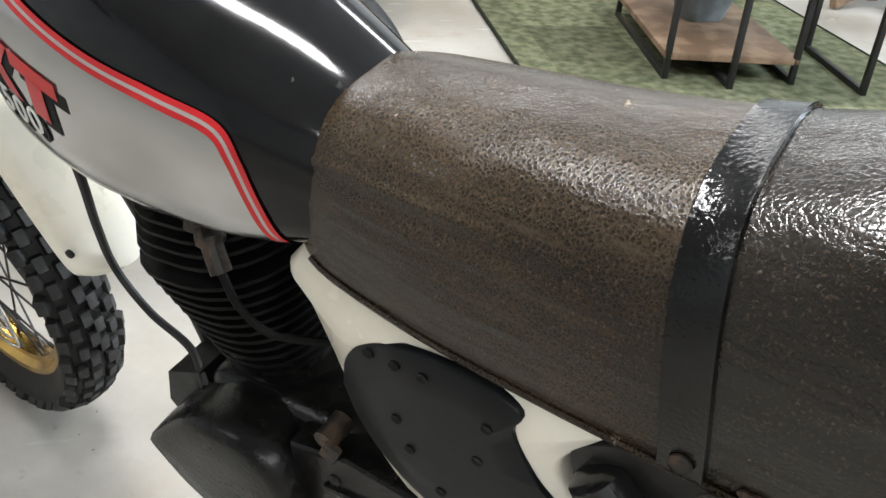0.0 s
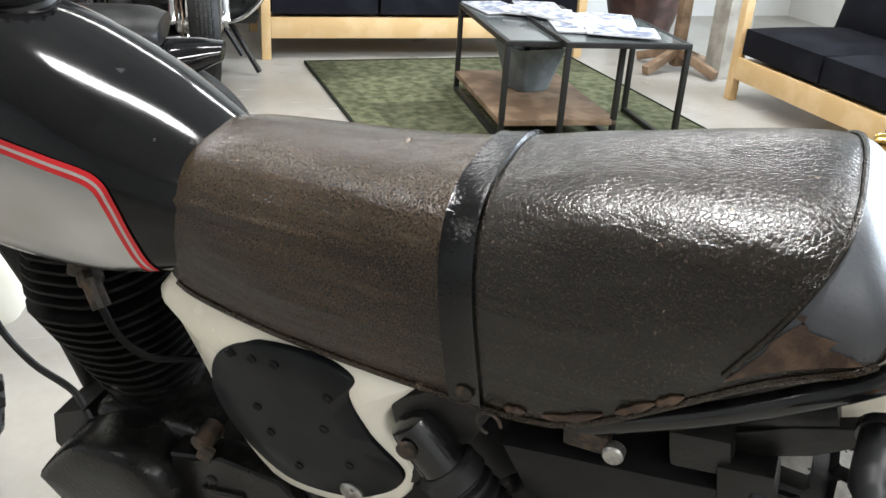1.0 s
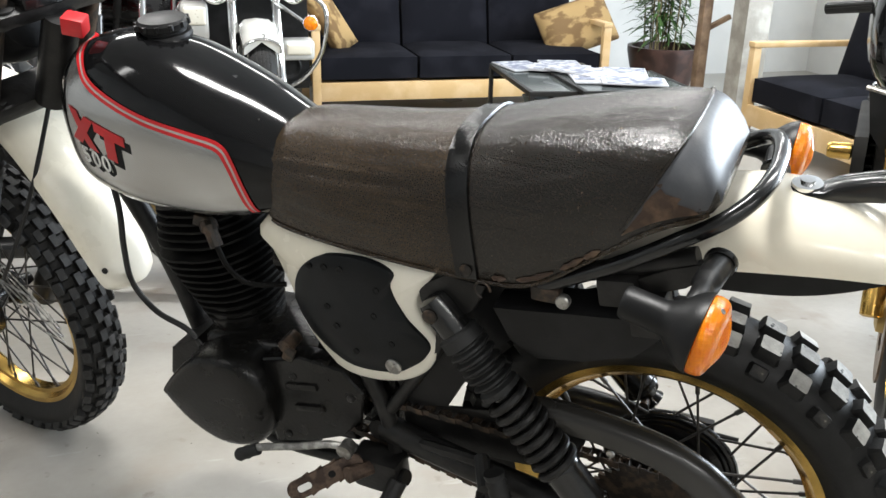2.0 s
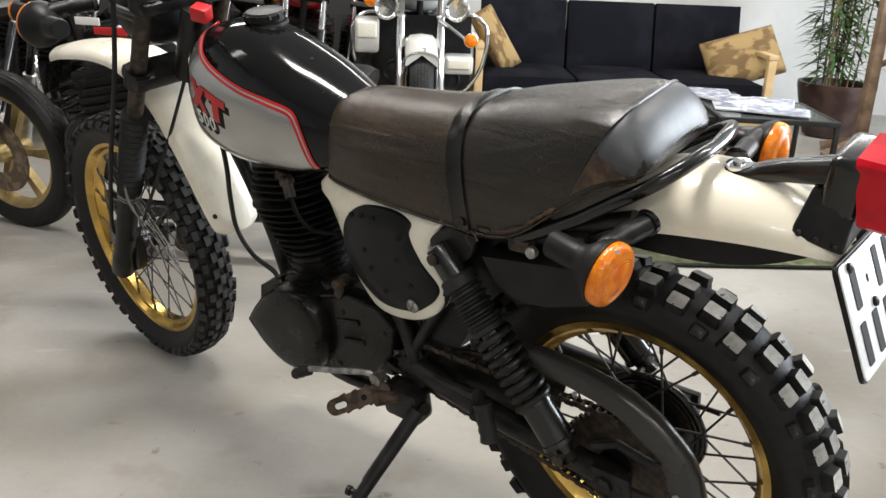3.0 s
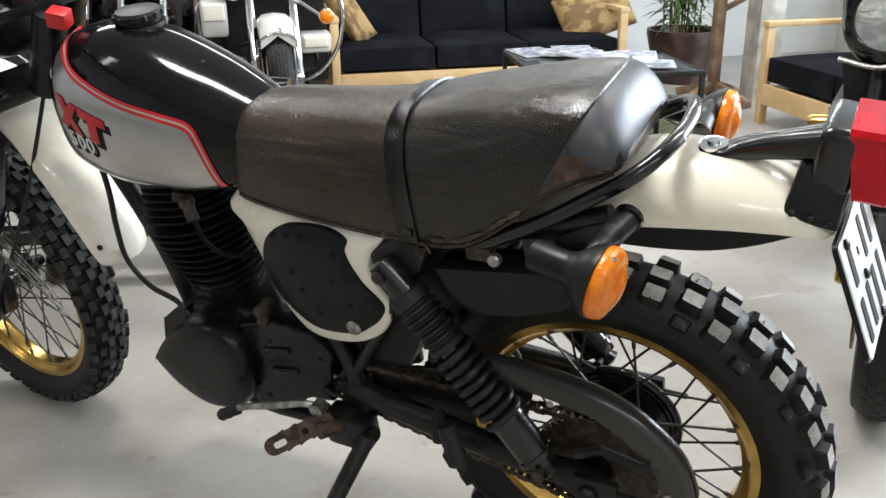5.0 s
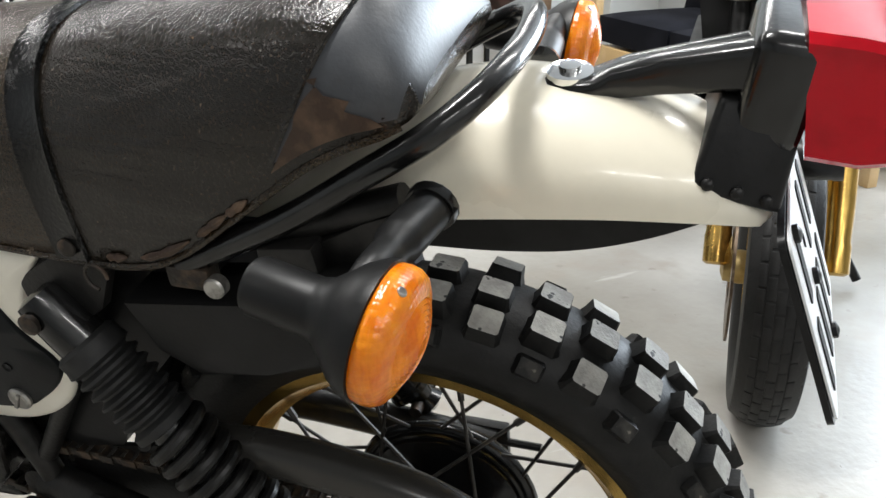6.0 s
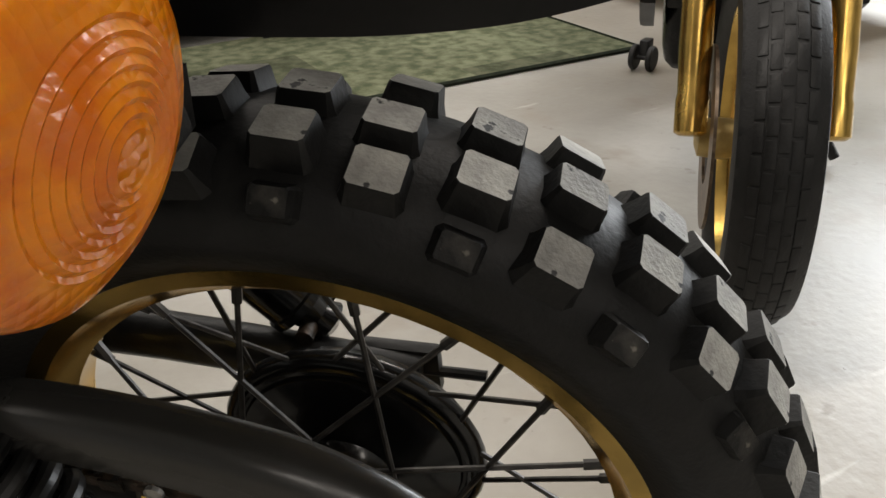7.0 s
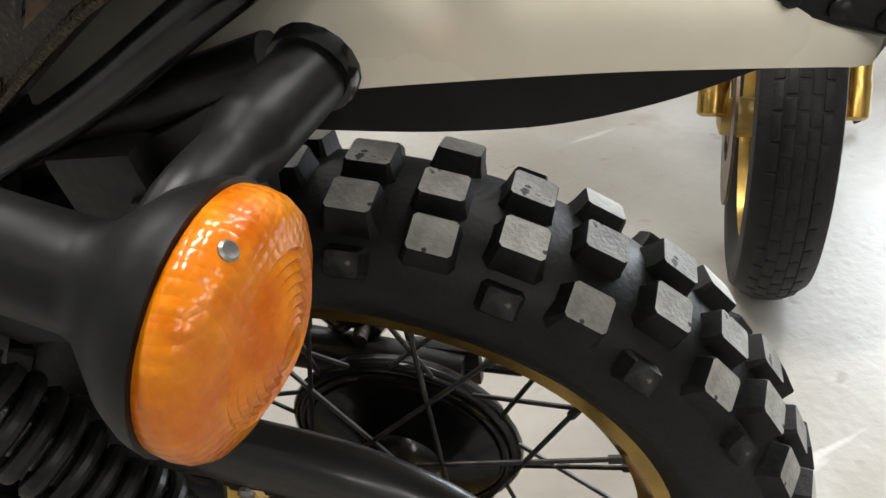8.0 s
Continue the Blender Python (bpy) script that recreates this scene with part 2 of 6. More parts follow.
dotted(AMBER, 230, 0.6)
glass_like(AMBER, 0.6)
glass_like(RED_LENS, 0.2)

# ---- shape helpers ----


def smooth_line(pts, n=6):
    """A Catmull-Rom line through points of any dimension."""
    p = [np.array(q, float) for q in pts]
    p = [2 * p[0] - p[1]] + p + [2 * p[-1] - p[-2]]
    out = []
    for i in range(1, len(p) - 2):
        for k in range(n):
            s = k / n
            out.append(0.5 * (2 * p[i] + (p[i + 1] - p[i - 1]) * s + (2 * p[i - 1] - 5 * p[i] + 4 * p[i + 1] - p[i + 2]) * s * s
                              + (3 * p[i] - p[i - 1] - 3 * p[i + 1] + p[i + 2]) * s ** 3))
    out.append(p[-2])
    return out


def table(rows):
    """A smooth function of the first column that gives the others."""
    line = np.array(smooth_line(rows, 8))
    return lambda x: [float(np.interp(x, line[:, 0], line[:, k])) for k in range(1, line.shape[1])]


def ring_faces(bm, rings, closed_ring=True, ends=True, loop=False):
    vs = [[bm.verts.new(p) for p in r] for r in rings]
    n = len(vs[0])
    pairs = list(zip(vs[:-1], vs[1:])) + ([(vs[-1], vs[0])] if loop else [])
    for a, b in pairs:
        for i in range(n if closed_ring else n - 1):
            j = (i + 1) % n
            bm.faces.new((a[i], a[j], b[j], b[i]))
    if ends and closed_ring and not loop:
        bm.faces.new(vs[0][::-1])
        bm.faces.new(vs[-1])
    return vs


def tube(bm, pts, r, seg=10, loop=False, flat=1.0):
    """A round bar along a line; r is a number or one for each point; flat squeezes it sideways."""
    pts = [Vector(p) for p in pts]
    n = len(pts)
    rs = r if isinstance(r, (list, tuple)) else [r] * n
    rings, side = [], None
    for i, p in enumerate(pts):
        d = (pts[(i + 1) % n if loop else min(i + 1, n - 1)] - pts[i - 1 if loop else max(i - 1, 0)]).normalized()
        if side is None:
            side = d.orthogonal().normalized()
        side = (side - d * side.dot(d)).normalized()
        up = d.cross(side)
        rings.append([p + (side * math.cos(2 * math.pi * k / seg) + up * flat * math.sin(2 * math.pi * k / seg)) * rs[i] for k in range(seg)])
    ring_faces(bm, rings, ends=True, loop=loop)


def lathe(bm, profile, centre, axis, seg=24, closed=False):
    """Turns (radius, along) about an axis through centre."""
    axis = Vector(axis).normalized()
    side = axis.orthogonal().normalized()
    up = axis.cross(side)
    c = Vector(centre)
    rings = [[c + axis * h + (side * math.cos(2 * math.pi * k / seg) + up * math.sin(2 * math.pi * k / seg)) * max(r, 1e-4) for k in range(seg)] for r, h in profile]
    ring_faces(bm, rings, ends=not closed, loop=closed)


def box(bm, size, m=Matrix(), bevel=0.0, seg=2):
    v = [bm.verts.new(m @ Vector((x * size[0] / 2, y * size[1] / 2, z * size[2] / 2))) for x in (-1, 1) for y in (-1, 1) for z in (-1, 1)]
    f = [bm.faces.new([v[i] for i in q]) for q in ((0, 1, 3, 2), (4, 6, 7, 5), (0, 4, 5, 1), (2, 3, 7, 6), (0, 2, 6, 4), (1, 5, 7, 3))]
    if bevel:
        es = {e for q in f for e in q.edges}
        bmesh.ops.bevel(bm, geom=list(es), offset=bevel, segments=seg, affect="EDGES", profile=0.6)


def slab(bm, outline, place, thick, bevel=0.0, seg=2):
    """A plate of the given outline; place maps (x, y, depth) to a point."""
    lo = [bm.verts.new(place(x, y, 0)) for x, y in outline]
    hi = [bm.verts.new(place(x, y, thick)) for x, y in outline]
    n = len(lo)
    f0, f1 = bm.faces.new(lo[::-1]), bm.faces.new(hi)
    for i in range(n):
        bm.faces.new((lo[i], lo[(i + 1) % n], hi[(i + 1) % n], hi[i]))
    if bevel:
        bmesh.ops.bevel(bm, geom=list(f1.edges), offset=bevel, segments=seg, affect="EDGES", profile=0.6)


def part(name, bm, mat, parent=None, label="", angle=35, kind="", category="", group=""):
    """Links a bmesh as one mesh object, under a thing or a part."""
    me = bpy.data.meshes.new(name)
    bmesh.ops.recalc_face_normals(bm, faces=bm.faces[:])
    for f in bm.faces:
        f.smooth = True
    bm.to_mesh(me)
    bm.free()
    me.set_sharp_from_angle(angle=radians(angle))
    me.materials.append(mat)
    ob = new(name, me)
    if parent is not None:
        ob.parent = parent
    return tagged(ob, label, category, group, kind)


def made(name, mat, parent, build, *args, label="", angle=35, **kw):
    bm = bmesh.new()
    build(bm, *args, **kw)
    return part(name, bm, mat, parent, label, angle)


def empty(name, m, label, category, group=""):
    ob = new(name)
    ob.empty_display_size = 0.1
    ob.matrix_basis = m
    return tagged(ob, label, category, group)


def solid(name, m, label, category, mat, bm, group="", angle=35):
    ob = part(name, bm, mat, None, label, angle, "", category, group)
    ob.matrix_basis = m
    return ob

# ---- the trail motorcycle, in its own upright frame: x to its rear, y to its right side, z up ----
bike = empty("motorcycle", pose(0, 0, 0, LEAN, 0, 0), "black, silver and cream trail motorcycle leaning on its side stand", "motorcycle")
REAR, FRONT = Vector((-0.007, 0.007, 0.33)), Vector((-1.478, -0.010, 0.345))


def tyre_body(bm, c, profile, seg=96):
    """profile: (radius, side) from one bead over the crown to the other."""
    lathe(bm, profile, c, (0, 1, 0), seg, closed=False)


def block(bm, c, ang, r, v, length, width, height, tilt=0.0, taper=0.93):
    """One tread block on a wheel, with a worn edge: at an angle, radius and side offset."""
    rad = Vector((math.cos(ang), 0, math.sin(ang)))
    tan = Vector((-math.sin(ang), 0, math.cos(ang)))
    side = Vector((0, 1, 0))
    n = (rad * math.cos(tilt) + side * math.sin(tilt)).normalized()
    s = (side * math.cos(tilt) - rad * math.sin(tilt)).normalized()
    o = c + rad * r + side * v
    rings = []
    for h, k, cut in ((-0.006, 1.28, 0.30), (height * 0.22, 1.08, 0.22), (height * 0.88, taper * 1.05, 0.16), (height, taper * 1.0, 0.18)):
        lx, ly = length / 2 * k, width / 2 * k
        q = cut * min(lx, ly)
        rings.append([o + tan * x + s * y + n * h for x, y in ((-lx + q, -ly), (lx - q, -ly), (lx, -ly + q), (lx, ly - q), (lx - q, ly), (-lx + q, ly), (-lx, ly - q), (-lx, -ly + q))])
    ring_faces(bm, rings)


def face_split(ob, mat, test):
    """Gives the faces that pass the test a second material."""
    ob.data.materials.append(mat)
    for p in ob.data.polygons:
        if test(p):
            p.material_index = 1


def wheel(name, c, flange, half, hub_profile, hub_r, hub_v, spokes, label):
    w = made(name, HUB_BLACK, bike, lathe, hub_profile, c, (0, 1, 0), 40, label=label)
    # rim: a channel section
    rim = [(flange - 0.002, -half), (flange, -half + 0.004), (flange - 0.012, -half + 0.009), (flange - 0.018, -half + 0.016), (flange - 0.028, -0.012),
           (flange - 0.028, 0.012), (flange - 0.018, half - 0.016), (flange - 0.012, half - 0.009), (flange, half - 0.004), (flange - 0.002, half),
           (flange - 0.016, half - 0.002), (flange - 0.024, half - 0.014), (flange - 0.034, 0.013), (flange - 0.034, -0.013), (flange - 0.024, -half + 0.014), (flange - 0.016, -half + 0.002)]
    made("rim", GOLD, w, lathe, rim, c, (0, 1, 0), 72, closed=True, label="gold anodised aluminium rim")
    for i in range(spokes):
        side = 1 if i % 2 else -1
        lead = 1 if (i // 2) % 2 else -1
        a = 2 * math.pi * i / spokes
        b = a + lead * 0.75
        p = c + Vector((math.cos(b) * hub_r, side * hub_v, math.sin(b) * hub_r))
        q = c + Vector((math.cos(a) * (flange - 0.03), side * 0.008, math.sin(a) * (flange - 0.03)))
        bm = bmesh.new()
        tube(bm, [p, q], 0.0021, 6)
        tube(bm, [q, q + (p - q).normalized() * 0.018], 0.0037, 6)
        part("spoke", bm, SPOKE_M, w)
    return w


REAR_SECTION = [(0.235, -0.030), (0.246, -0.036), (0.262, -0.052), (0.284, -0.061), (0.304, -0.056), (0.318, -0.042), (0.326, -0.020), (0.328, 0.0),
                (0.326, 0.020), (0.318, 0.042), (0.304, 0.056), (0.284, 0.061), (0.262, 0.052), (0.246, 0.036), (0.235, 0.030)]
FRONT_SECTION = [(0.268, -0.026), (0.280, -0.032), (0.296, -0.044), (0.312, -0.048), (0.328, -0.042), (0.337, -0.026), (0.340, 0.0), (0.337, 0.026),
                 (0.328, 0.042), (0.312, 0.048), (0.296, 0.044), (0.280, 0.032), (0.268, 0.026)]


def knobs(tyre, centre, n, kinds, top_mat, rng, lug_mat=None):
    """Tread blocks round a tyre: each kind is one mesh, turned to its places. kinds: (first, step, radius, side, length, width, height, tilt)."""
    for first, step, r, v, length, width, height, tilt in kinds:
        base = None
        for i in range(n // step):
            turn = 360 * (first + i * step + rng.uniform(-0.04, 0.04)) / n
            if base is None:
                bm = bmesh.new()
                block(bm, Vector(), 0.0, r, v, length, width, height, tilt)
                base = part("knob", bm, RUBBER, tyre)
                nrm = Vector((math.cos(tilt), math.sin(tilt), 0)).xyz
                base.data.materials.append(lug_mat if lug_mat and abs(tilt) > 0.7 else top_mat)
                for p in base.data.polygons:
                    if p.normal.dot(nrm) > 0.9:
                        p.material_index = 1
                ob = base
            else:
                ob = new("knob", base.data)
                ob.parent = tyre
            ob.matrix_basis = Matrix.Translation(centre) @ pose(0, 0, 0, 0, -turn, 0) @ pose(0, 0, 0, rng.uniform(-2, 2), 0, rng.uniform(-1.0, 1.0))


rear_hub = [(0.012, -0.118), (0.014, -0.10), (0.03, -0.098), (0.03, -0.075), (0.062, -0.07), (0.064, -0.05), (0.074, -0.044), (0.074, -0.036), (0.034, -0.030), (0.034, -0.004), (0.040, 0.005), (0.052, 0.009), (0.066, 0.0125), (0.080, 0.0175),
            (0.0885, 0.0205), (0.0900, 0.0238), (0.0925, 0.0238), (0.0937, 0.0212), (0.0962, 0.0222), (0.0977, 0.0258), (0.1000, 0.0258), (0.1012, 0.0238), (0.105, 0.026), (0.107, 0.029), (0.107, 0.034), (0.101, 0.037), (0.098, 0.046), (0.088, 0.054), (0.03, 0.062), (0.012, 0.12)]
rear_wheel = wheel("rear_wheel", REAR, 0.243, 0.033, rear_hub, 0.072, 0.036, 36, "rear spoked wheel with black drum hub")
rear_tyre = made("rear_tyre", RUBBER, bike, lathe, REAR_SECTION, REAR, (0, 1, 0), 120, closed=True, label="black knobbly off-road tyre", angle=50)
front_hub = [(0.012, -0.085), (0.02, -0.08), (0.055, -0.075), (0.072, -0.068), (0.075, -0.045), (0.068, -0.04), (0.04, -0.03), (0.028, 0.0), (0.034, 0.02), (0.045, 0.032), (0.045, 0.038), (0.02, 0.044), (0.012, 0.08)]
front_wheel = wheel("front_wheel", FRONT, 0.277, 0.028, front_hub, 0.052, 0.034, 36, "front spoked wheel with gold rim")
front_tyre = made("front_tyre", RUBBER, bike, lathe, FRONT_SECTION, FRONT, (0, 1, 0), 120, closed=True, label="black block-tread front tyre", angle=50)

# fuel tank: half width, underside, crown along its length
TANK = table([(-1.005, 0.055, 0.800, 0.930), (-0.985, 0.085, 0.765, 0.952), (-0.95, 0.104, 0.737, 0.972), (-0.87, 0.119, 0.720, 0.986), (-0.78, 0.121, 0.716, 0.972),
              (-0.68, 0.113, 0.723, 0.931), (-0.60, 0.092, 0.738, 0.889), (-0.545, 0.070, 0.755, 0.856)])


def tank_side(u, w, lift=0.0):
    """The tank's left skin at a place along and up."""
    a, lo, hi = TANK(u)
    mid = lo + 0.40 * (hi - lo)
    k = (w - mid) / ((hi - mid) if w > mid else (mid - lo))
    n = 2.3 if w > mid else 3.6
    return Vector((u, -(a * max(0.0, 1 - min(1, abs(k)) ** n) ** (1 / n)) - lift, w))


def tank_shell(bm):
    rings = []
    for u in np.linspace(-1.005, -0.545, 40):
        a, lo, hi = TANK(u)
        mid = lo + 0.40 * (hi - lo)
        ring = []
        for k in range(48):
            t = 2 * math.pi * k / 48
            c, s = math.cos(t), math.sin(t)
            n = 2.3 if s > 0 else 3.6
            ring.append(Vector((u, a * math.copysign(abs(c) ** (2 / n), c), mid + ((hi - mid) if s > 0 else (mid - lo)) * math.copysign(abs(s) ** (2 / n), s))))
        rings.append(ring)
    ring_faces(bm, rings)


tank = made("fuel_tank", BLACK_PAINT, bike, tank_shell, label="glossy black steel fuel tank with silver flanks", angle=60)
STRIPE = smooth_line([(-0.955, 0.975), (-0.926, 0.958), (-0.897, 0.936), (-0.84, 0.913), (-0.779, 0.893), (-0.71, 0.877), (-0.660, 0.862), (-0.641, 0.836), (-0.629, 0.795), (-0.619, 0.752)], 8)


def flank(bm):
    vs = []
    for u, top in STRIPE:
        lo = TANK(u)[1] + 0.004
        vs.append([bm.verts.new(tank_side(u, lo + (top - lo) * k / 14, 0.0012)) for k in range(15)])
    for a, b in zip(vs[:-1], vs[1:]):
        for k in range(14):
            bm.faces.new((a[k], b[k], b[k + 1], a[k + 1]))


def ribbon(bm, off0, off1, lift):
    line = [Vector((p[0], 0, p[1])) for p in STRIPE]
    vs = []
    for i, p in enumerate(line):
        d = (line[min(i + 1, len(line) - 1)] - line[max(i - 1, 0)]).normalized()
        n = Vector((d.z, 0, -d.x))
        row = []
        for o in (off0, off1):
            q = p + n * o
            row.append(bm.verts.new(tank_side(q.x, max(q.z, TANK(q.x)[1] + 0.003), lift)))
        vs.append(row)
    for a, b in zip(vs[:-1], vs[1:]):
        bm.faces.new((a[0], b[0], b[1], a[1]))


made("silver_flank", SILVER_PAINT, tank, flank, label="silver painted tank flank", angle=60)
made("stripe", RED, tank, ribbon, -0.003, 0.002, 0.0022, label="red pinstripe")
made("stripe", GREY_DECAL, tank, ribbon, 0.002, 0.0055, 0.0021, label="grey pinstripe")
made("stripe", RED, tank, ribbon, 0.0055, 0.0105, 0.0022, label="red pinstripe")


def decal(bm, outline, lift, n=7):
    """A four-cornered shape laid on the tank's flank."""
    c = [np.array(p) for p in outline]
    grid = [[bm.verts.new(tank_side(*((c[0] * (1 - x) + c[1] * x) * (1 - y) + (c[3] * (1 - x) + c[2] * x) * y), lift)) for x in np.linspace(0, 1, n)] for y in np.linspace(0, 1, n)]
    for a, b in zip(grid[:-1], grid[1:]):
        for k in range(n - 1):
            bm.faces.new((a[k], a[k + 1], b[k + 1], b[k]))


def letter(o, strokes):
    """Strokes in a unit box, set on the flank at o with a size and a slope."""
    return [[(o[0] + x * o[2], o[1] + y * o[3] - 0.28 * x * o[2]) for x, y in s] for s in strokes]


X_SHAPE = [[(0.0, 1.0), (0.34, 1.0), (1.0, 0.0), (0.62, 0.0)], [(0.66, 1.0), (1.0, 1.0), (0.36, 0.0), (0.0, 0.0)]]
T_SHAPE = [[(0.0, 1.0), (1.0, 1.0), (1.0, 0.70), (0.0, 0.70)], [(0.34, 0.72), (0.68, 0.72), (0.62, 0.0), (0.28, 0.0)]]
for o, shape in (((-0.946, 0.842, 0.060, 0.052), X_SHAPE), ((-0.886, 0.826, 0.062, 0.052), T_SHAPE)):
    for dx, dz, lift, mat in ((0.010, -0.010, 0.0016, BLACK_DECAL), (0.0, 0.0, 0.0028, RED)):
        bm = bmesh.new()
        for k, s in enumerate(letter((o[0] + dx, o[1] + dz, o[2], o[3]), shape)):
            decal(bm, s, lift + 0.0003 * k)
        part("badge", bm, mat, tank, "red tank badge shape" if mat is RED else "black badge shadow")


def digits(text, size, m, mat, parent, name, label):
    cu = bpy.data.curves.new(name, "FONT")
    cu.body, cu.size, cu.extrude, cu.align_x, cu.align_y = text, size, 0.0006, "CENTER", "CENTER"
    tmp = bpy.data.objects.new(name, cu)
    me = bpy.data.meshes.new_from_object(tmp)
    bpy.data.objects.remove(tmp)
    me.materials.clear()
    me.materials.append(mat)
    ob = new(name, me)
    ob.parent, ob.matrix_basis = parent, m
    return tagged(ob, label)


for dx, dz, lift, mat in ((0.006, -0.008, 0.0022, BLACK_DECAL), (0, 0, 0.0036, WHITE_DECAL)):
    for char, at in (("5", -0.0225), ("0", 0.0), ("0", 0.0225)):
        ob = digits(char, 0.039, Matrix(), mat, tank, "badge_number", "badge digit on the tank")
        for v in ob.data.vertices:
            x, y, k = v.co
            v.co = tank_side(-0.899 + at + dx + x, 0.812 + dz + y - 0.16 * (x + at), lift + k)


def filler(bm):
    o = Vector((-0.829, 0.020, 0.970))
    lathe(bm, [(0.042, 0), (0.044, 0.006), (0.042, 0.011), (0.036, 0.012), (0.036, 0.016), (0.040, 0.018), (0.040, 0.027), (0.036, 0.032), (0.015, 0.035)], o, (0.04, 0, 1), 32)
    for k in range(12):
        rim = o + Vector((0.040 * math.cos(math.pi * k / 6), 0.040 * math.sin(math.pi * k / 6), 0.0195))
        tube(bm, [rim, rim + Vector((0, 0, 0.0085))], 0.0042, 6)


made("filler_cap", BLACK_PLASTIC, tank, filler, label="black screw filler cap")

# seat: half width, underside, crown
SEAT = table([(-0.640, 0.030, 0.785, 0.838), (-0.634, 0.055, 0.765, 0.852), (-0.618, 0.076, 0.748, 0.864), (-0.595, 0.089, 0.738, 0.875), (-0.55, 0.100, 0.735, 0.884), (-0.47, 0.112, 0.733, 0.888), (-0.38, 0.118, 0.730, 0.894),
              (-0.29, 0.122, 0.729, 0.907), (-0.20, 0.126, 0.733, 0.929), (-0.15, 0.127, 0.752, 0.939), (-0.09, 0.128, 0.797, 0.950), (-0.03, 0.126, 0.842, 0.958), (0.003, 0.124, 0.860, 0.956), (0.022, 0.121, 0.867, 0.945),
              (0.036, 0.115, 0.872, 0.927), (0.046, 0.105, 0.877, 0.908), (0.051, 0.092, 0.882, 0.895)])


CREASES = ((0.215, -0.625, -0.40, 0.0022), (0.185, -0.60, -0.30, -0.0018), (0.150, -0.58, -0.30, 0.0016), (0.105, -0.61, -0.45, 0.0016), (0.06, -0.50, -0.29, 0.0012), (0.20, -0.23, -0.09, 0.0012), (0.12, -0.22, -0.12, 0.0014))


def seat_point(u, t, lift=0.0):
    """t runs from the left lower edge (0) over the crown (0.5) to the right (1)."""
    a, lo, hi = SEAT(u)
    c, s = math.cos(math.pi * (1 - t)), math.sin(math.pi * t)
    n = 2.9
    cc, ss = math.copysign(abs(c) ** (2 / n), c), abs(s) ** (2 / n)
    bulge = 1 - 0.03 * (1 - ss) ** 2
    # long creases pressed into the front part
    for tc, u0, u1, h in CREASES:
        if u0 < u < u1:
            lift += h * math.sin(math.pi * (u - u0) / (u1 - u0)) ** 0.5 * math.exp(-((min(t, 1 - t) - tc - 0.05 * (u - u0)) / 0.011) ** 2)
    return Vector((u, cc * (a + lift) * bulge, lo + ss * (hi - lo + lift)))


def seat_body(bm, u0, u1, n):
    rings = []
    for u in np.linspace(u0, u1, n):
        ring = [seat_point(u, k / 110) for k in range(111)]
        a, lo, hi = SEAT(u)
        ring += [Vector((u, a * 0.7, lo - 0.004)), Vector((u, -a * 0.7, lo - 0.004))]
        rings.append(ring)
    ring_faces(bm, rings)


seat = made("seat", VINYL, bike, seat_body, -0.640, -0.27, 60, label="cracked brown vinyl dual seat", angle=60)
made("pillion_pad", VINYL_REAR, seat, seat_body, -0.271, 0.051, 46, label="worn dark vinyl pillion half", angle=60)


def strap_band(bm):
    rings = []
    for k in range(49):
        t = k / 48
        mid = -0.262 - 0.022 * math.sin(math.pi * t)
        rings.append([seat_point(mid + du, t, lift) for du, lift in ((-0.017, 0.0005), (-0.0155, 0.004), (-0.012, 0.0032), (0.012, 0.0032), (0.0155, 0.004), (0.017, 0.0005))])
    ring_faces(bm, rings)


strap = made("strap", STRAP_M, seat, strap_band, label="glossy black seat strap", angle=50)


def piping(bm, lift=0.0015):
    pts = [seat_point(-0.087 + 0.095 * math.sin(math.pi * min(t, 1 - t)) ** 0.4, t, lift) for t in np.linspace(0.02, 0.98, 50)]
    tube(bm, pts, 0.0024, 6)


def tail_cap(bm):
    n, rows = 40, 8
    grid = []
    for i in range(rows + 1):
        row = []
        for k in range(n + 1):
            t = 0.02 + 0.96 * k / n
            u0 = -0.087 + 0.095 * math.sin(math.pi * min(t, 1 - t)) ** 0.4
            row.append(bm.verts.new(seat_point(u0 + (0.0505 - u0) * i / rows, t, 0.0008)))
        grid.append(row)
    for a, b in zip(grid[:-1], grid[1:]):
        for k in range(n):
            bm.faces.new((a[k], a[k + 1], b[k + 1], b[k]))


made("tail_cap", VINYL_CAP_LIT, seat, tail_cap, label="vinyl tail panel of the seat, painted with bluish window sheen", angle=60)
made("piping", VINYL_REAR, seat, piping, label="seat cover seam piping")


def torn_patch(bm, u0, u1, t0, t1, seed):
    rng = random.Random(seed)
    n, rows = 18, 6
    grid = []
    for i in range(rows + 1):
        t = t0 + (t1 - t0) * i / rows
        a, b = u0 + 0.095 * math.sin(math.pi * t) ** 0.4 + rng.uniform(0, 0.006), u1 - 0.05 * i / rows + rng.uniform(-0.008, 0.008)
        grid.append([bm.verts.new(seat_point(min(a + (b - a) * k / n, 0.048), t, 0.0022)) for k in range(n + 1)])
    for p, q in zip(grid[:-1], grid[1:]):
        for k in range(n):
            bm.faces.new((p[k], p[k + 1], q[k + 1], q[k]))


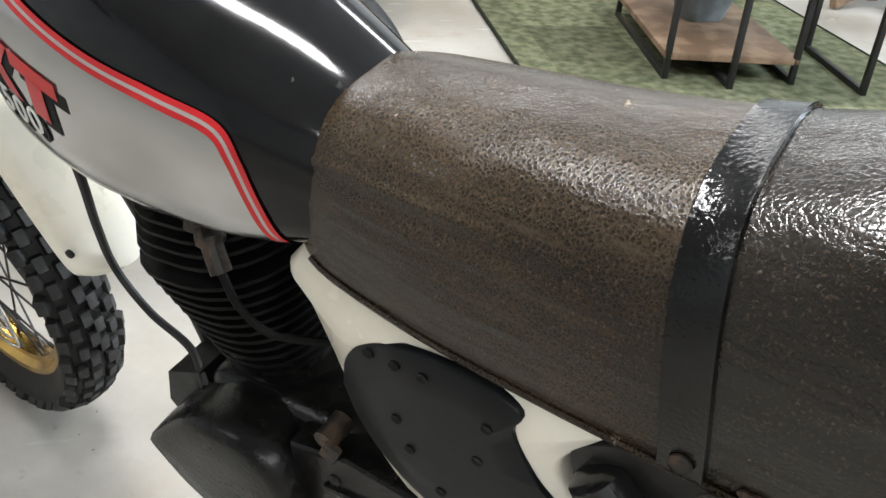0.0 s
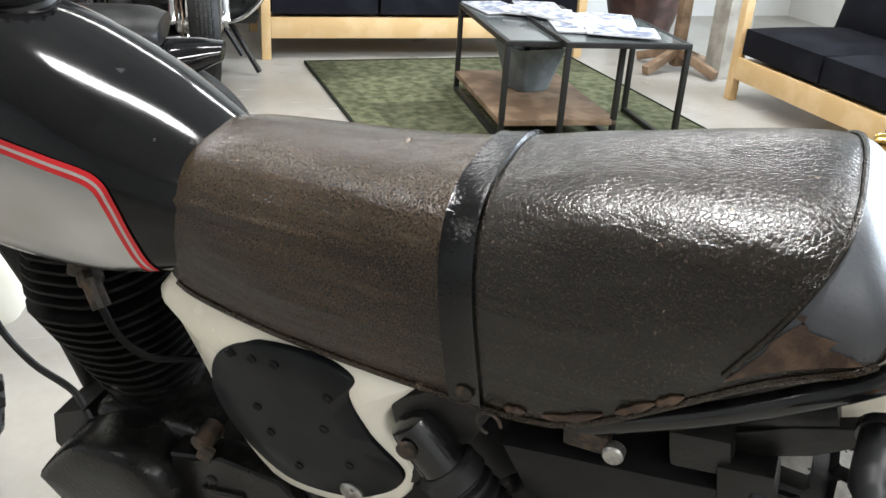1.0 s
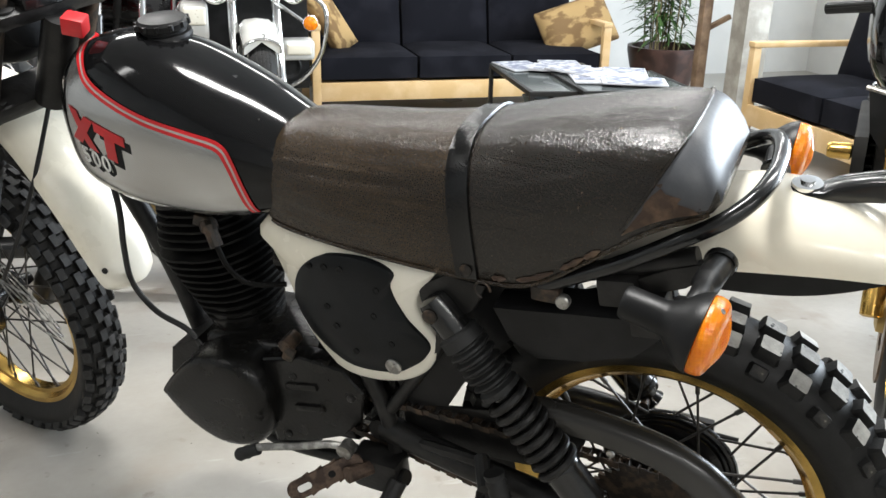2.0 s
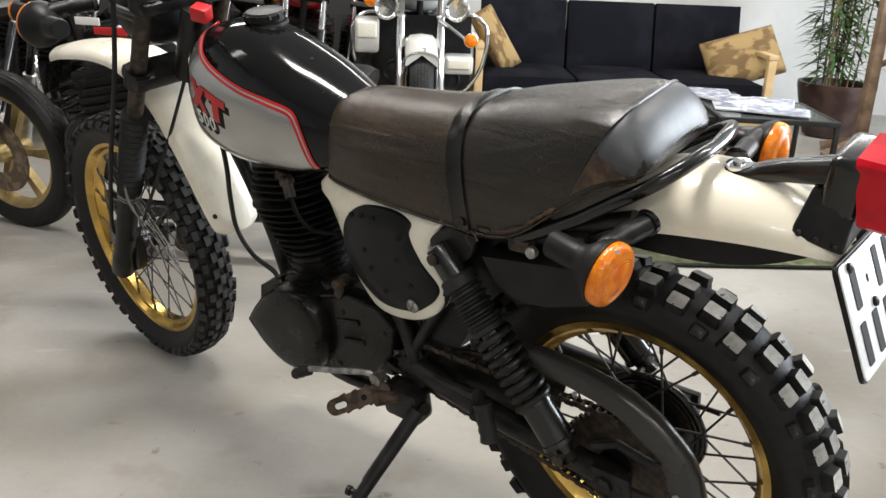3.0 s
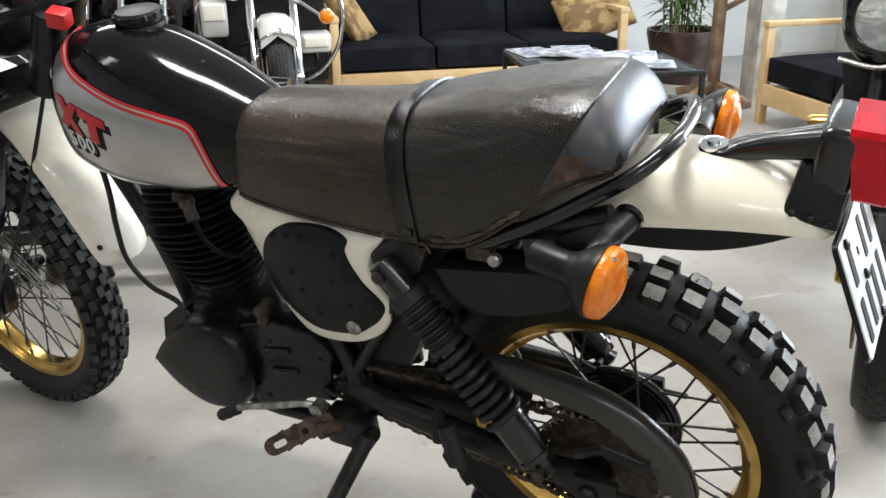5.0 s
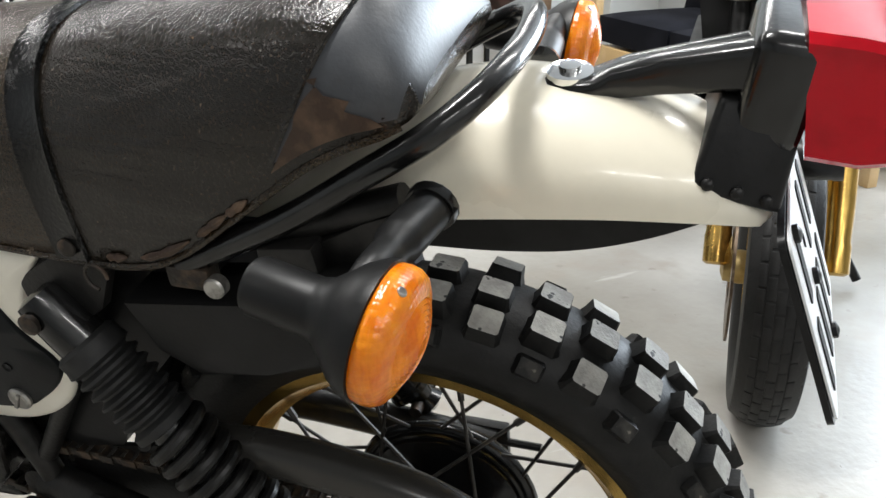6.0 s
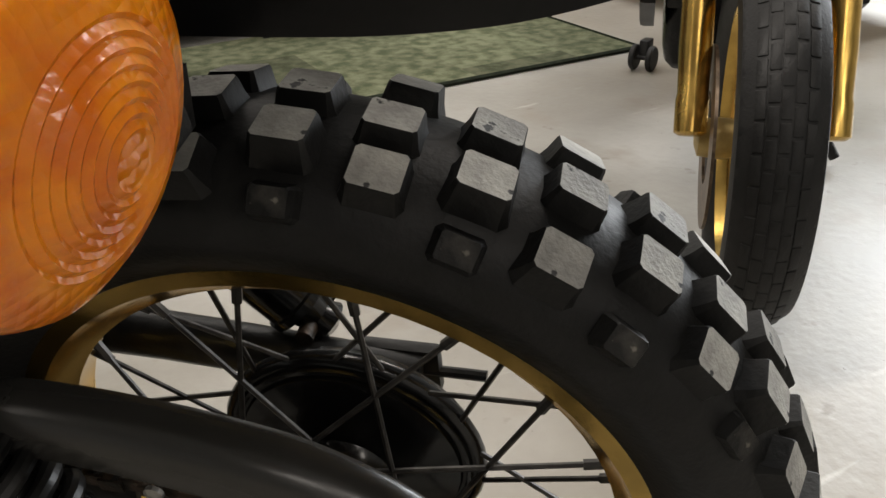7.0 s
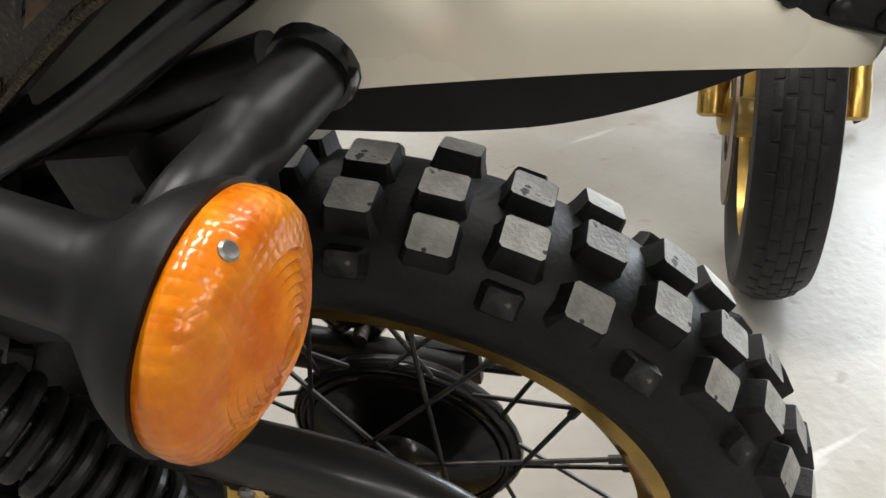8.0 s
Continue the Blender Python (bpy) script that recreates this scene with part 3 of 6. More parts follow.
made("torn_patch", VINYL_TORN, seat, torn_patch, -0.082, 0.03, 0.012, 0.13, 3, label="torn brown vinyl at the tail corner")
made("frayed_hem", VINYL_TORN, seat, lambda bm: [tube(bm, [seat_point(u + d, 0.004, 0.0015) for d in np.linspace(0, w, 6)], [0.001, 0.004, 0.003, 0.0045, 0.003, 0.001], 6) for u, w in ((-0.225, 0.02), (-0.19, 0.05), (-0.13, 0.03), (-0.10, 0.02))], label="frayed pale hem of the seat cover")
made("seat_trim", VINYL, seat, lambda bm: tube(bm, [seat_point(u, 0.0, 0.001) for u in np.linspace(-0.6, 0.04, 50)], 0.003, 6), label="seat cover lower hem")


def strap_buckle(bm):
    lathe(bm, [(0.0085, 0), (0.0085, 0.002), (0.0065, 0.004), (0.002, 0.005)], seat_point(-0.262, 0.008, 0.004), (0, -1, 0.05), 16)
    tube(bm, [seat_point(-0.236, 0, 0.008) + Vector((0.011 * math.cos(a), -0.002, 0.013 * math.sin(a) - 0.008)) for a in np.linspace(0, 4.6, 12)], 0.0018, 6)


made("strap_buckle", GREASE, seat, strap_buckle, label="tarnished steel strap stud and ring")

# cream side cover with its black oval plate
COVER = smooth_line([(-0.652, 0.709), (-0.627, 0.662), (-0.608, 0.618), (-0.598, 0.580), (-0.581, 0.546), (-0.554, 0.514), (-0.494, 0.483), (-0.421, 0.489), (-0.359, 0.525), (-0.331, 0.583), (-0.352, 0.622), (-0.362, 0.649), (-0.350, 0.678), (-0.314, 0.725)], 5)
COVER = [p + np.array((0.010, 0.006)) for p in COVER]
COVER[0] = np.array((-0.634, 0.719))
COVER = [p + np.array((0.015 * max(0.0, min(1.0, (-0.50 - p[0]) / 0.05)), 0)) if 0.50 < p[1] < 0.70 else p for p in COVER]
COVER += [np.array(p) for p in ((-0.35, 0.740), (-0.41, 0.745), (-0.47, 0.750), (-0.53, 0.753), (-0.59, 0.750), (-0.622, 0.735))]


def cover_depth(u, w):
    return -0.106 + 0.034 * max(0.0, (-0.48 - u) / 0.17) ** 1.4 + 0.9 * max(0, 0.52 - w) ** 1.6 + 1.3 * max(0, w - 0.724)


def on_cover(u, w, d):
    return Vector((u, cover_depth(u, w) - d, w))


def cover_shell(bm):
    n = len(COVER)
    c = np.mean(COVER, axis=0)
    rings = []
    for k, d in ((1.0, -0.02), (1.0, 0.0), (0.985, 0.004), (0.95, 0.006), (0.7, 0.008), (0.4, 0.009), (0.1, 0.009)):
        rings.append([on_cover(*(c + (p - c) * k), d) for p in COVER])
    ring_faces(bm, rings)


cover = made("side_cover", CREAM, bike, cover_shell, label="cream plastic side cover", angle=50)
OVAL = smooth_line([(-0.596, 0.600), (-0.586, 0.640), (-0.561, 0.676), (-0.513, 0.707), (-0.442, 0.714), (-0.394, 0.699), (-0.400, 0.672), (-0.380, 0.622), (-0.344, 0.581), (-0.351, 0.553), (-0.377, 0.527), (-0.414, 0.505), (-0.487, 0.498), (-0.549, 0.528), (-0.582, 0.564), (-0.596, 0.600)], 5)[:-1]


def oval_plate(bm):
    c = np.mean(OVAL, axis=0)
    rings = [[on_cover(*(c + (p - c) * k), d) for p in OVAL] for k, d in ((1.0, 0.002), (1.0, 0.0105), (0.985, 0.012), (0.6, 0.0135), (0.2, 0.0138))]
    ring_faces(bm, rings)


OVAL = [np.mean(OVAL, axis=0) + (p - np.mean(OVAL, axis=0)) * 0.945 + np.array((0.016, 0.013)) for p in OVAL]
plate_oval = made("number_panel", PANEL_BLACK, cover, oval_plate, label="matt black oval panel with drilled holes", angle=50)
for u, w in ((-0.526, 0.690), (-0.496, 0.696), (-0.468, 0.699), (-0.410, 0.674), (-0.502, 0.624), (-0.42, 0.626), (-0.49, 0.591), (-0.46, 0.551), (-0.395, 0.581)):
    made("hole", BLACK_DECAL, plate_oval, lambda bm: lathe(bm, [(0.0048, -0.002), (0.0052, 0.0012), (0.0040, 0.0006), (0.001, -0.001)], on_cover(u, w, 0.0136), (0, -1, 0), 12), label="drilled hole")
made("quarter_turn_screw", STEEL, cover, lambda bm: (lathe(bm, [(0.0135, 0), (0.0135, 0.003), (0.011, 0.005), (0.003, 0.0055)], on_cover(-0.397, 0.538, 0.012), (0, -1, 0), 20),
     box(bm, (0.004, 0.004, 0.020), Matrix.Translation(on_cover(-0.397, 0.538, 0.018)) @ pose(0, 0, 0, 0, 25, 0), 0.0008)), label="steel fixing screw of the side cover")
made("side_cover", CREAM, bike, lambda bm: ring_faces(bm, [[Vector((p[0], -on_cover(*p, d).y, p[1])) for p in COVER] for d in (-0.02, 0.004)]), label="cream plastic side cover of the far side")

# rear mudguard: half width, edge, crown
GUARDS = table([(-0.13, 0.074, 0.755, 0.800), (-0.06, 0.082, 0.762, 0.825), (0.0, 0.087, 0.774, 0.848), (0.055, 0.090, 0.784, 0.861), (0.10, 0.090, 0.790, 0.864), (0.17, 0.085, 0.795, 0.857), (0.225, 0.075, 0.793, 0.842), (0.262, 0.057, 0.784, 0.819), (0.278, 0.045, 0.778, 0.798), (0.287, 0.026, 0.777, 0.786)])


def mudguard_shell(bm, fn, u0, u1, n, power=2.2, thick=0.003):
    rings = []
    for u in np.linspace(u0, u1, n):
        a, lo, hi = fn(u)
        outer = [(math.cos(math.pi * k / 20), math.sin(math.pi * k / 20)) for k in range(21)]
        ring = [Vector((u, 0.010 + a * math.copysign(abs(c) ** (2 / power), c), lo + (hi - lo) * s ** (2 / power))) for c, s in outer]
        ring += [Vector((u, 0.010 + (a - thick) * math.copysign(abs(c) ** (2 / power), c), lo + (hi - lo - thick) * s ** (2 / power))) for c, s in outer[::-1]]
        rings.append(ring)
    ring_faces(bm, rings)


rear_guard = made("rear_mudguard", CREAM, bike, mudguard_shell, GUARDS, -0.13, 0.287, 48, label="cream plastic rear mudguard", angle=60)


def inner_guard(bm):
    fn = table([(-0.13, 0.026, 0.710, 0.768), (0.03, 0.026, 0.713, 0.784), (0.10, 0.026, 0.718, 0.797), (0.15, 0.026, 0.727, 0.803), (0.20, 0.024, 0.743, 0.800), (0.245, 0.020, 0.763, 0.800)])
    mudguard_shell(bm, fn, -0.13, 0.24, 30, 6.0)


made("inner_liner", BLACK_PLASTIC, rear_guard, inner_guard, label="black plastic liner under the mudguard", angle=60)
made("bolt", CHROME, rear_guard, lambda bm: (lathe(bm, [(0.0178, -0.004), (0.0178, 0.0015), (0.0085, 0.0025), (0.0085, 0.006), (0.001, 0.0065)], (0.131, 0.012, 0.8675), (0, -0.05, 1), 20)), label="bright steel bolt on a broad washer")

# grab loop
LOOP = [(-0.16, -0.113, 0.735), (-0.06, -0.114, 0.790), (0.01, -0.112, 0.836), (0.055, -0.102, 0.864), (0.082, -0.076, 0.882), (0.094, -0.035, 0.889)]
LOOP = LOOP + [(0.097, 0.012, 0.889)] + [(u, 0.024 - v, w) for u, v, w in LOOP[::-1]]
made("grab_loop", BLACK_METAL, bike, lambda bm: tube(bm, smooth_line(LOOP, 6), 0.0105, 12), label="glossy black tubular grab loop")

# tail lamp on its bracket
SIDE = 0.022
lamp = made("tail_lamp", BLACK_METAL, bike, lambda bm: box(bm, (0.048, 0.104, 0.084), pose(0.277, SIDE, 0.875, 0, 8, 0), 0.013, 3), label="tail lamp with black housing", angle=50)


def lens_block(bm):
    prof = [(0.300, 0.828, 0.920, 0.051), (0.334, 0.825, 0.917, 0.052), (0.366, 0.829, 0.910, 0.050), (0.372, 0.833, 0.906, 0.047)]
    rings = []
    for u, lo, hi, a in prof:
        c, r = 0.006, []
        for v, w in ((-a, lo + c), (-a + c, lo), (a - c, lo), (a, lo + c), (a, hi - c), (a - c, hi), (-a + c, hi), (-a, hi - c)):
            r.append(Vector((u + (w - lo) * -0.12, v + SIDE, w)))
        rings.append(r)
    ring_faces(bm, rings)
    bmesh.ops.bevel(bm, geom=[e for e in bm.edges if e.is_manifold and e.calc_face_angle(0) > 0.5], offset=0.0018, segments=2, affect="EDGES")


made("lens", RED_LENS, lamp, lens_block, label="red plastic tail lamp lens")
made("lens_screw", STEEL, lamp, lambda bm: lathe(bm, [(0.005, 0), (0.005, 0.002), (0.001, 0.003)], (0.3685, SIDE - 0.034, 0.853), (1, 0, -0.12), 12))
made("lens_seam", RED_LENS, lamp, lambda bm: box(bm, (0.003, 0.090, 0.0022), pose(0.3680, SIDE, 0.862), 0.0006), label="moulded seam across the red lens")
made("lens_rim", RED_LENS, lamp, lambda bm: tube(bm, [(0.366 - 0.12 * (w - 0.829), SIDE + v, w) for v, w in ((-0.049, 0.831), (0.049, 0.831), (0.049, 0.908), (-0.049, 0.908))], 0.0022, 8, loop=True), label="raised rim of the red lens")


def bracket_arm(bm, rows):
    """A pressed arm: rows of centre, half width and half height."""
    rings = []
    for c, a, h in rows:
        rings.append([Vector(c) + Vector((0, a * math.copysign(abs(math.cos(t)) ** 0.45, math.cos(t)), h * math.copysign(abs(math.sin(t)) ** 0.45, math.sin(t)))) for t in np.linspace(0, 2 * math.pi, 16, endpoint=False)])
    ring_faces(bm, rings)


made("bracket_arm", BLACK_METAL, lamp, bracket_arm, [((0.112, 0.013, 0.858), 0.008, 0.005), ((0.117, 0.013, 0.858), 0.017, 0.0065), ((0.133, 0.013, 0.858), 0.021, 0.0068), ((0.150, 0.011, 0.859), 0.019, 0.0085), ((0.164, 0.008, 0.865), 0.014, 0.0125), ((0.20, 0.001, 0.876), 0.012, 0.0145), ((0.262, -0.010, 0.891), 0.013, 0.0175)], label="black pressed steel lamp bracket arm", angle=50)
made("bracket_arm", BLACK_METAL, lamp, bracket_arm, [((0.140, 0.022, 0.858), 0.006, 0.006), ((0.170, 0.034, 0.864), 0.007, 0.009), ((0.262, 0.052, 0.878), 0.009, 0.013)], label="black pressed steel lamp bracket arm", angle=50)


def bracket_skirt(bm):
    """A cover that flares from the housing down to the mudguard's tail."""
    v = [bm.verts.new(p) for p in ((0.240, -0.020, 0.870), (0.240, 0.064, 0.870), (0.298, 0.064, 0.866), (0.298, -0.020, 0.866), (0.226, -0.058, 0.814), (0.226, 0.078, 0.814), (0.290, 0.054, 0.788), (0.290, -0.036, 0.788))]
    for q in ((0, 1, 2, 3), (7, 6, 5, 4), (0, 4, 5, 1), (1, 5, 6, 2), (2, 6, 7, 3), (3, 7, 4, 0)):
        bm.faces.new([v[i] for i in q])
    bmesh.ops.bevel(bm, geom=bm.edges[:], offset=0.006, segments=3, affect="EDGES", profile=0.6)


skirt = made("bracket_skirt", BLACK_PLASTIC, lamp, bracket_skirt, label="flared black cover between lamp and mudguard", angle=50)
for k in (0.15, 0.5, 0.85):
    made("bolt", FRAME_BLACK, skirt, lambda bm: lathe(bm, [(0.0045, -0.003), (0.0045, 0.002), (0.003, 0.0035), (0.0005, 0.004)], Vector((0.230, -0.055, 0.822)).lerp(Vector((0.288, -0.036, 0.798)), k), (0, -1, 0.3), 10))

# number plate, its characters as plain bars
PLATE_TOP, PLATE_LOW = Vector((0.294, 0, 0.790)), Vector((0.350, 0, 0.643))
plate_dir = (PLATE_LOW - PLATE_TOP).normalized()
plate_out = Vector((-plate_dir.z, 0, plate_dir.x))
PLATE_TURN = radians(5)


def on_plate(x, y, d):
    """x across, y down the plate, d out of it; hung a little askew."""
    c, sn = math.cos(PLATE_TURN), math.sin(PLATE_TURN)
    px, py = x + 0.085, y - 0.157
    return PLATE_LOW + plate_dir * (sn * px + c * py) + Vector((0, -0.083 + c * px - sn * py, 0)) + plate_out * d


def rounded(x0, y0, x1, y1, r, n=4):
    out = []
    for cx, cy, a0 in ((x1 - r, y1 - r, 0), (x0 + r, y1 - r, 90), (x0 + r, y0 + r, 180), (x1 - r, y0 + r, 270)):
        out += [(cx + r * math.cos(radians(a0 + 90 * k / n)), cy + r * math.sin(radians(a0 + 90 * k / n))) for k in range(n + 1)]
    return out


number_plate = made("licence_plate", PLATE_WHITE, bike, lambda bm: slab(bm, rounded(-0.085, 0, 0.122, 0.157, 0.010), on_plate, 0.002, 0.0006), label="white pressed metal licence plate")
made("plate_backing", BLACK_PLASTIC, number_plate, lambda bm: slab(bm, rounded(-0.088, -0.003, 0.125, 0.160, 0.011), lambda x, y, d: on_plate(x, y, d - 0.006), 0.005), label="black plate carrier")
for y0, y1, spans in ((0.012, 0.068, ((-0.062, -0.036), (0.022, 0.046), (0.064, 0.088))), (0.036, 0.048, ((-0.012, 0.000),)), (0.086, 0.144, ((-0.066, -0.040), (-0.022, 0.004), (0.024, 0.050), (0.070, 0.094)))):
    for x0, x1 in [(x + 0.003, y - 0.004) for x, y in spans]:
        made("plate_bar", BLACK_DECAL, number_plate, lambda bm: slab(bm, rounded(x0, y0, x1, y1, 0.003), lambda x, y, d: on_plate(x, y, d + 0.0022), 0.001), label="black bar on the plate")
for x, y in ((-0.055, 0.010), (0.0, 0.078), (0.03, 0.150)):
    made("plate_bolt", BLACK_PLASTIC, number_plate, lambda bm: lathe(bm, [(0.007, 0), (0.007, 0.004), (0.002, 0.006)], on_plate(x, y, 0.002), plate_out, 10), label="black plate bolt")


# turn signals
def turn_signal(c, s, forward=1.0, dip=0.0, root=None, out=0.0):
    """c: lens centre; s: -1 on the left side, 1 on the right; dip: degrees by which the lens looks down; out: degrees by which it looks outwards."""
    c = Vector(c)
    x = Vector((forward * math.cos(radians(dip)) * math.cos(radians(out)), s * math.sin(radians(out)), -math.sin(radians(dip))))
    z = Vector((forward * math.sin(radians(dip)), 0, math.cos(radians(dip))))
    body = made("turn_signal", STALK, bike, lambda bm: lathe(bm, [(0.017, -0.090), (0.0195, -0.086), (0.0195, -0.046), (0.022, -0.038), (0.030, -0.029), (0.039, -0.019), (0.0445, -0.009), (0.0458, -0.003), (0.042, -0.002)], c, x, 32), label="amber turn signal on a black rubber stalk", angle=50)
    prof = [(0.042, -0.004), (0.0440, -0.002), (0.0445, 0.004), (0.0437, 0.0090), (0.0410, 0.0135), (0.0365, 0.0163), (0.0318, 0.0178)]
    for k in range(9):
        r = 0.0295 - 0.0032 * k
        prof += [(r, 0.0190 + 0.0075 * (1 - (r / 0.0295) ** 2)), (r - 0.0014, 0.0184 + 0.0075 * (1 - (r / 0.0295) ** 2))]
    prof += [(0.0006, 0.0266)]
    lens = made("lens", AMBER, body, lambda bm: lathe(bm, prof, c, x, 48), label="ribbed amber plastic lens", angle=50)

    made("lens_screw", STEEL, body, lambda bm: lathe(bm, [(0.0034, -0.004), (0.0034, 0.0005), (0.0026, 0.0012), (0.001, 0.001)], c + x * 0.0105 + z * 0.0415 + Vector((0, -0.006, 0)), x * 0.8 + z, 12), label="small steel lens screw")
    root = Vector(root) if root else Vector((c.x - 0.012 * forward, c.y - s * 0.105, c.z + 0.022))
    made("stalk", STALK, body, lambda bm: tube(bm, smooth_line([c - x * 0.024 + z * 0.010, c - x * 0.017 + z * 0.024 + Vector((0, -s * 0.020, 0)), c.lerp(root, 0.55) + Vector((-0.008 * forward, 0, 0.012)), root], 5), [0.012] * 5 + [0.0125] * 5 + [0.016] * 6, 18), label="tapered rubber stalk")
    made("stalk_cap", BLACK_METAL, body, lambda bm: lathe(bm, [(0.0185, 0), (0.0195, 0.003), (0.0195, 0.008), (0.012, 0.011), (0.002, 0.012)], root, (0.1, -s, 0.1), 18), label="black mounting cap")
    return body


turn_signal((0.0640, -0.231, 0.8000), -1, 1.0, 11, (0.058, -0.118, 0.816), 5)
turn_signal((0.096, 0.232, 0.800), 1, 1.0, 8)

# tool box under the seat
tool_box = made("tool_box", BLACK_PLASTIC, bike, lambda bm: slab(bm, [(-0.228, 0.690), (0.0, 0.722), (-0.004, 0.690), (-0.035, 0.655), (-0.10, 0.633), (-0.166, 0.618), (-0.205, 0.640)], lambda x, y, d: Vector((x, -0.06 - d, y)), 0.062, 0.006), label="black plastic tool box")
made("clamp", FRAME_BLACK, tool_box, lambda bm: (box(bm, (0.045, 0.05, 0.055), pose(-0.02, -0.10, 0.722, 0, -8, 0), 0.005), box(bm, (0.05, 0.03, 0.04), pose(-0.06, -0.105, 0.748, 0, -8, 0), 0.006)), label="black rubber mounting clamp")
made("lock", STEEL, tool_box, lambda bm: (lathe(bm, [(0.0095, 0), (0.0095, 0.009), (0.008, 0.011), (0.002, 0.0115)], (-0.127, -0.118, 0.724), (0, -1, 0.1), 18), ), label="steel helmet lock")
made("lock_body", GREASE, tool_box, lambda bm: box(bm, (0.040, 0.02, 0.022), pose(-0.152, -0.114, 0.728), 0.005), label="dark body of the helmet lock")


made("air_box", BLACK_PLASTIC, bike, lambda bm: slab(bm, [(-0.37, 0.715), (-0.15, 0.715), (-0.185, 0.640), (-0.235, 0.590), (-0.285, 0.530), (-0.335, 0.440), (-0.41, 0.42), (-0.45, 0.58)], lambda x, y, d: Vector((x, -0.075 + d, y)), 0.15, 0.008), label="black air box and inner guard")

# shock absorbers
def shock(s):
    top, low = Vector((-0.311, s * 0.120, 0.671)), Vector((-0.068, s * 0.140, 0.370))
    d = (low - top).normalized()
    n = (low - top).length
    body = made("shock_absorber", BLACK_METAL, bike, lathe, [(0.012, -0.018), (0.022, -0.014), (0.024, 0.0), (0.024, 0.045), (0.020, 0.05), (0.020, n * 0.74), (0.029, n * 0.745), (0.030, n * 0.76), (0.0285, n * 0.77), (0.0285, n * 0.93), (0.031, n * 0.935), (0.031, n * 0.955), (0.02, n * 0.96), (0.016, n), (0.022, n + 0.012), (0.01, n + 0.02)], top, d, 24, label="black rear shock absorber")
    ribs = [(0.026, 0.042), (0.031, 0.046), (0.031, 0.056)]
    for k in range(6):
        ribs += [(0.0318, 0.060 + 0.0135 * k), (0.0325, 0.063 + 0.0135 * k), (0.0258, 0.0672 + 0.0135 * k), (0.0258, 0.0695 + 0.0135 * k)]
    made("sleeve", RUBBER_SOFT, body, lathe, ribs + [(0.0315, 0.142), (0.0315, 0.150), (0.024, 0.152)], top, d, 24, label="ribbed black rubber sleeve")
    side = d.orthogonal().normalized()
    up = d.cross(side)
    coil = [top + d * (0.152 + (n * 0.745 - 0.152) * (t / 140)) + (side * math.cos(2 * math.pi * 8 * t / 140) + up * math.sin(2 * math.pi * 8 * t / 140)) * 0.0292 for t in range(141)]
    made("spring", FRAME_BLACK, body, tube, coil, 0.0066, 10, label="black coil spring")
    for p in (top, low):
        made("bolt", GREASE, body, lambda bm: lathe(bm, [(0.008, -0.03), (0.008, 0.024), (0.0105, 0.025), (0.0105, 0.029), (0.007, 0.031), (0.003, 0.0315)], p, (0, s, 0), 12), label="steel shock bolt")


shock(-1)
shock(1)

# frame and swing arm
def bars(bm, runs):
    for r, pts in runs:
        tube(bm, smooth_line(pts, 4) if len(pts) > 2 else pts, r, 12)


frame_runs = [(0.022, [(-1.03, 0, 0.90), (-0.92, 0, 0.80), (-0.60, 0, 0.72)]), (0.019, [(-1.05, 0, 0.83), (-0.93, 0, 0.55), (-0.88, 0, 0.33), (-0.80, 0, 0.25)])]
for s in (-1, 1):
    frame_runs += [(0.013, [(-0.62, s * 0.05, 0.72), (-0.40, s * 0.085, 0.700), (-0.20, s * 0.095, 0.728), (0.03, s * 0.09, 0.805)]),
                   (0.014, [(-0.60, s * 0.06, 0.715), (-0.50, s * 0.085, 0.56), (-0.44, s * 0.09, 0.40), (-0.43, s * 0.09, 0.30)]),
                   (0.011, [(-0.43, s * 0.09, 0.42), (-0.34, s * 0.10, 0.56), (-0.29, s * 0.10, 0.66), (-0.26, s * 0.10, 0.715)]),
                   (0.013, [(-0.86, s * 0.03, 0.25), (-0.70, s * 0.07, 0.24), (-0.50, s * 0.085, 0.27), (-0.43, s * 0.09, 0.31)])]
chassis = made("frame", FRAME_BLACK, bike, bars, frame_runs, label="black tubular steel frame")
made("signal_bracket", FRAME_BLACK, chassis, lambda bm: (slab(bm, [(-0.06, 0.755), (0.0, 0.788), (0.045, 0.808), (0.052, 0.790), (0.02, 0.765), (-0.04, 0.738)], lambda x, y, d: Vector((x, -0.092 - d, y)), 0.012, 0.002)), label="black signal bracket")
made("shock_mount", FRAME_BLACK, chassis, lambda bm: (slab(bm, [(-0.345, 0.69), (-0.30, 0.72), (-0.24, 0.715), (-0.26, 0.67), (-0.30, 0.64), (-0.34, 0.65)], lambda x, y, d: Vector((x, -0.10 - d, y)), 0.012, 0.003), tube(bm, [(-0.311, -0.13, 0.671), (-0.311, 0.13, 0.671)], 0.013, 12)), label="upper shock mount")
arm_runs = [(0.024, [(-0.45, -0.10, 0.37), (-0.45, 0.10, 0.37)])]
for s in (-1, 1):
    arm_runs += [(0.022, [(-0.45, s * 0.085, 0.37), (-0.36, s * 0.10, 0.365), (-0.2, s * 0.113, 0.352), (0.03, s * 0.115, 0.332)])]
swing = made("swing_arm", FRAME_BLACK, bike, bars, arm_runs, label="black steel swing arm")
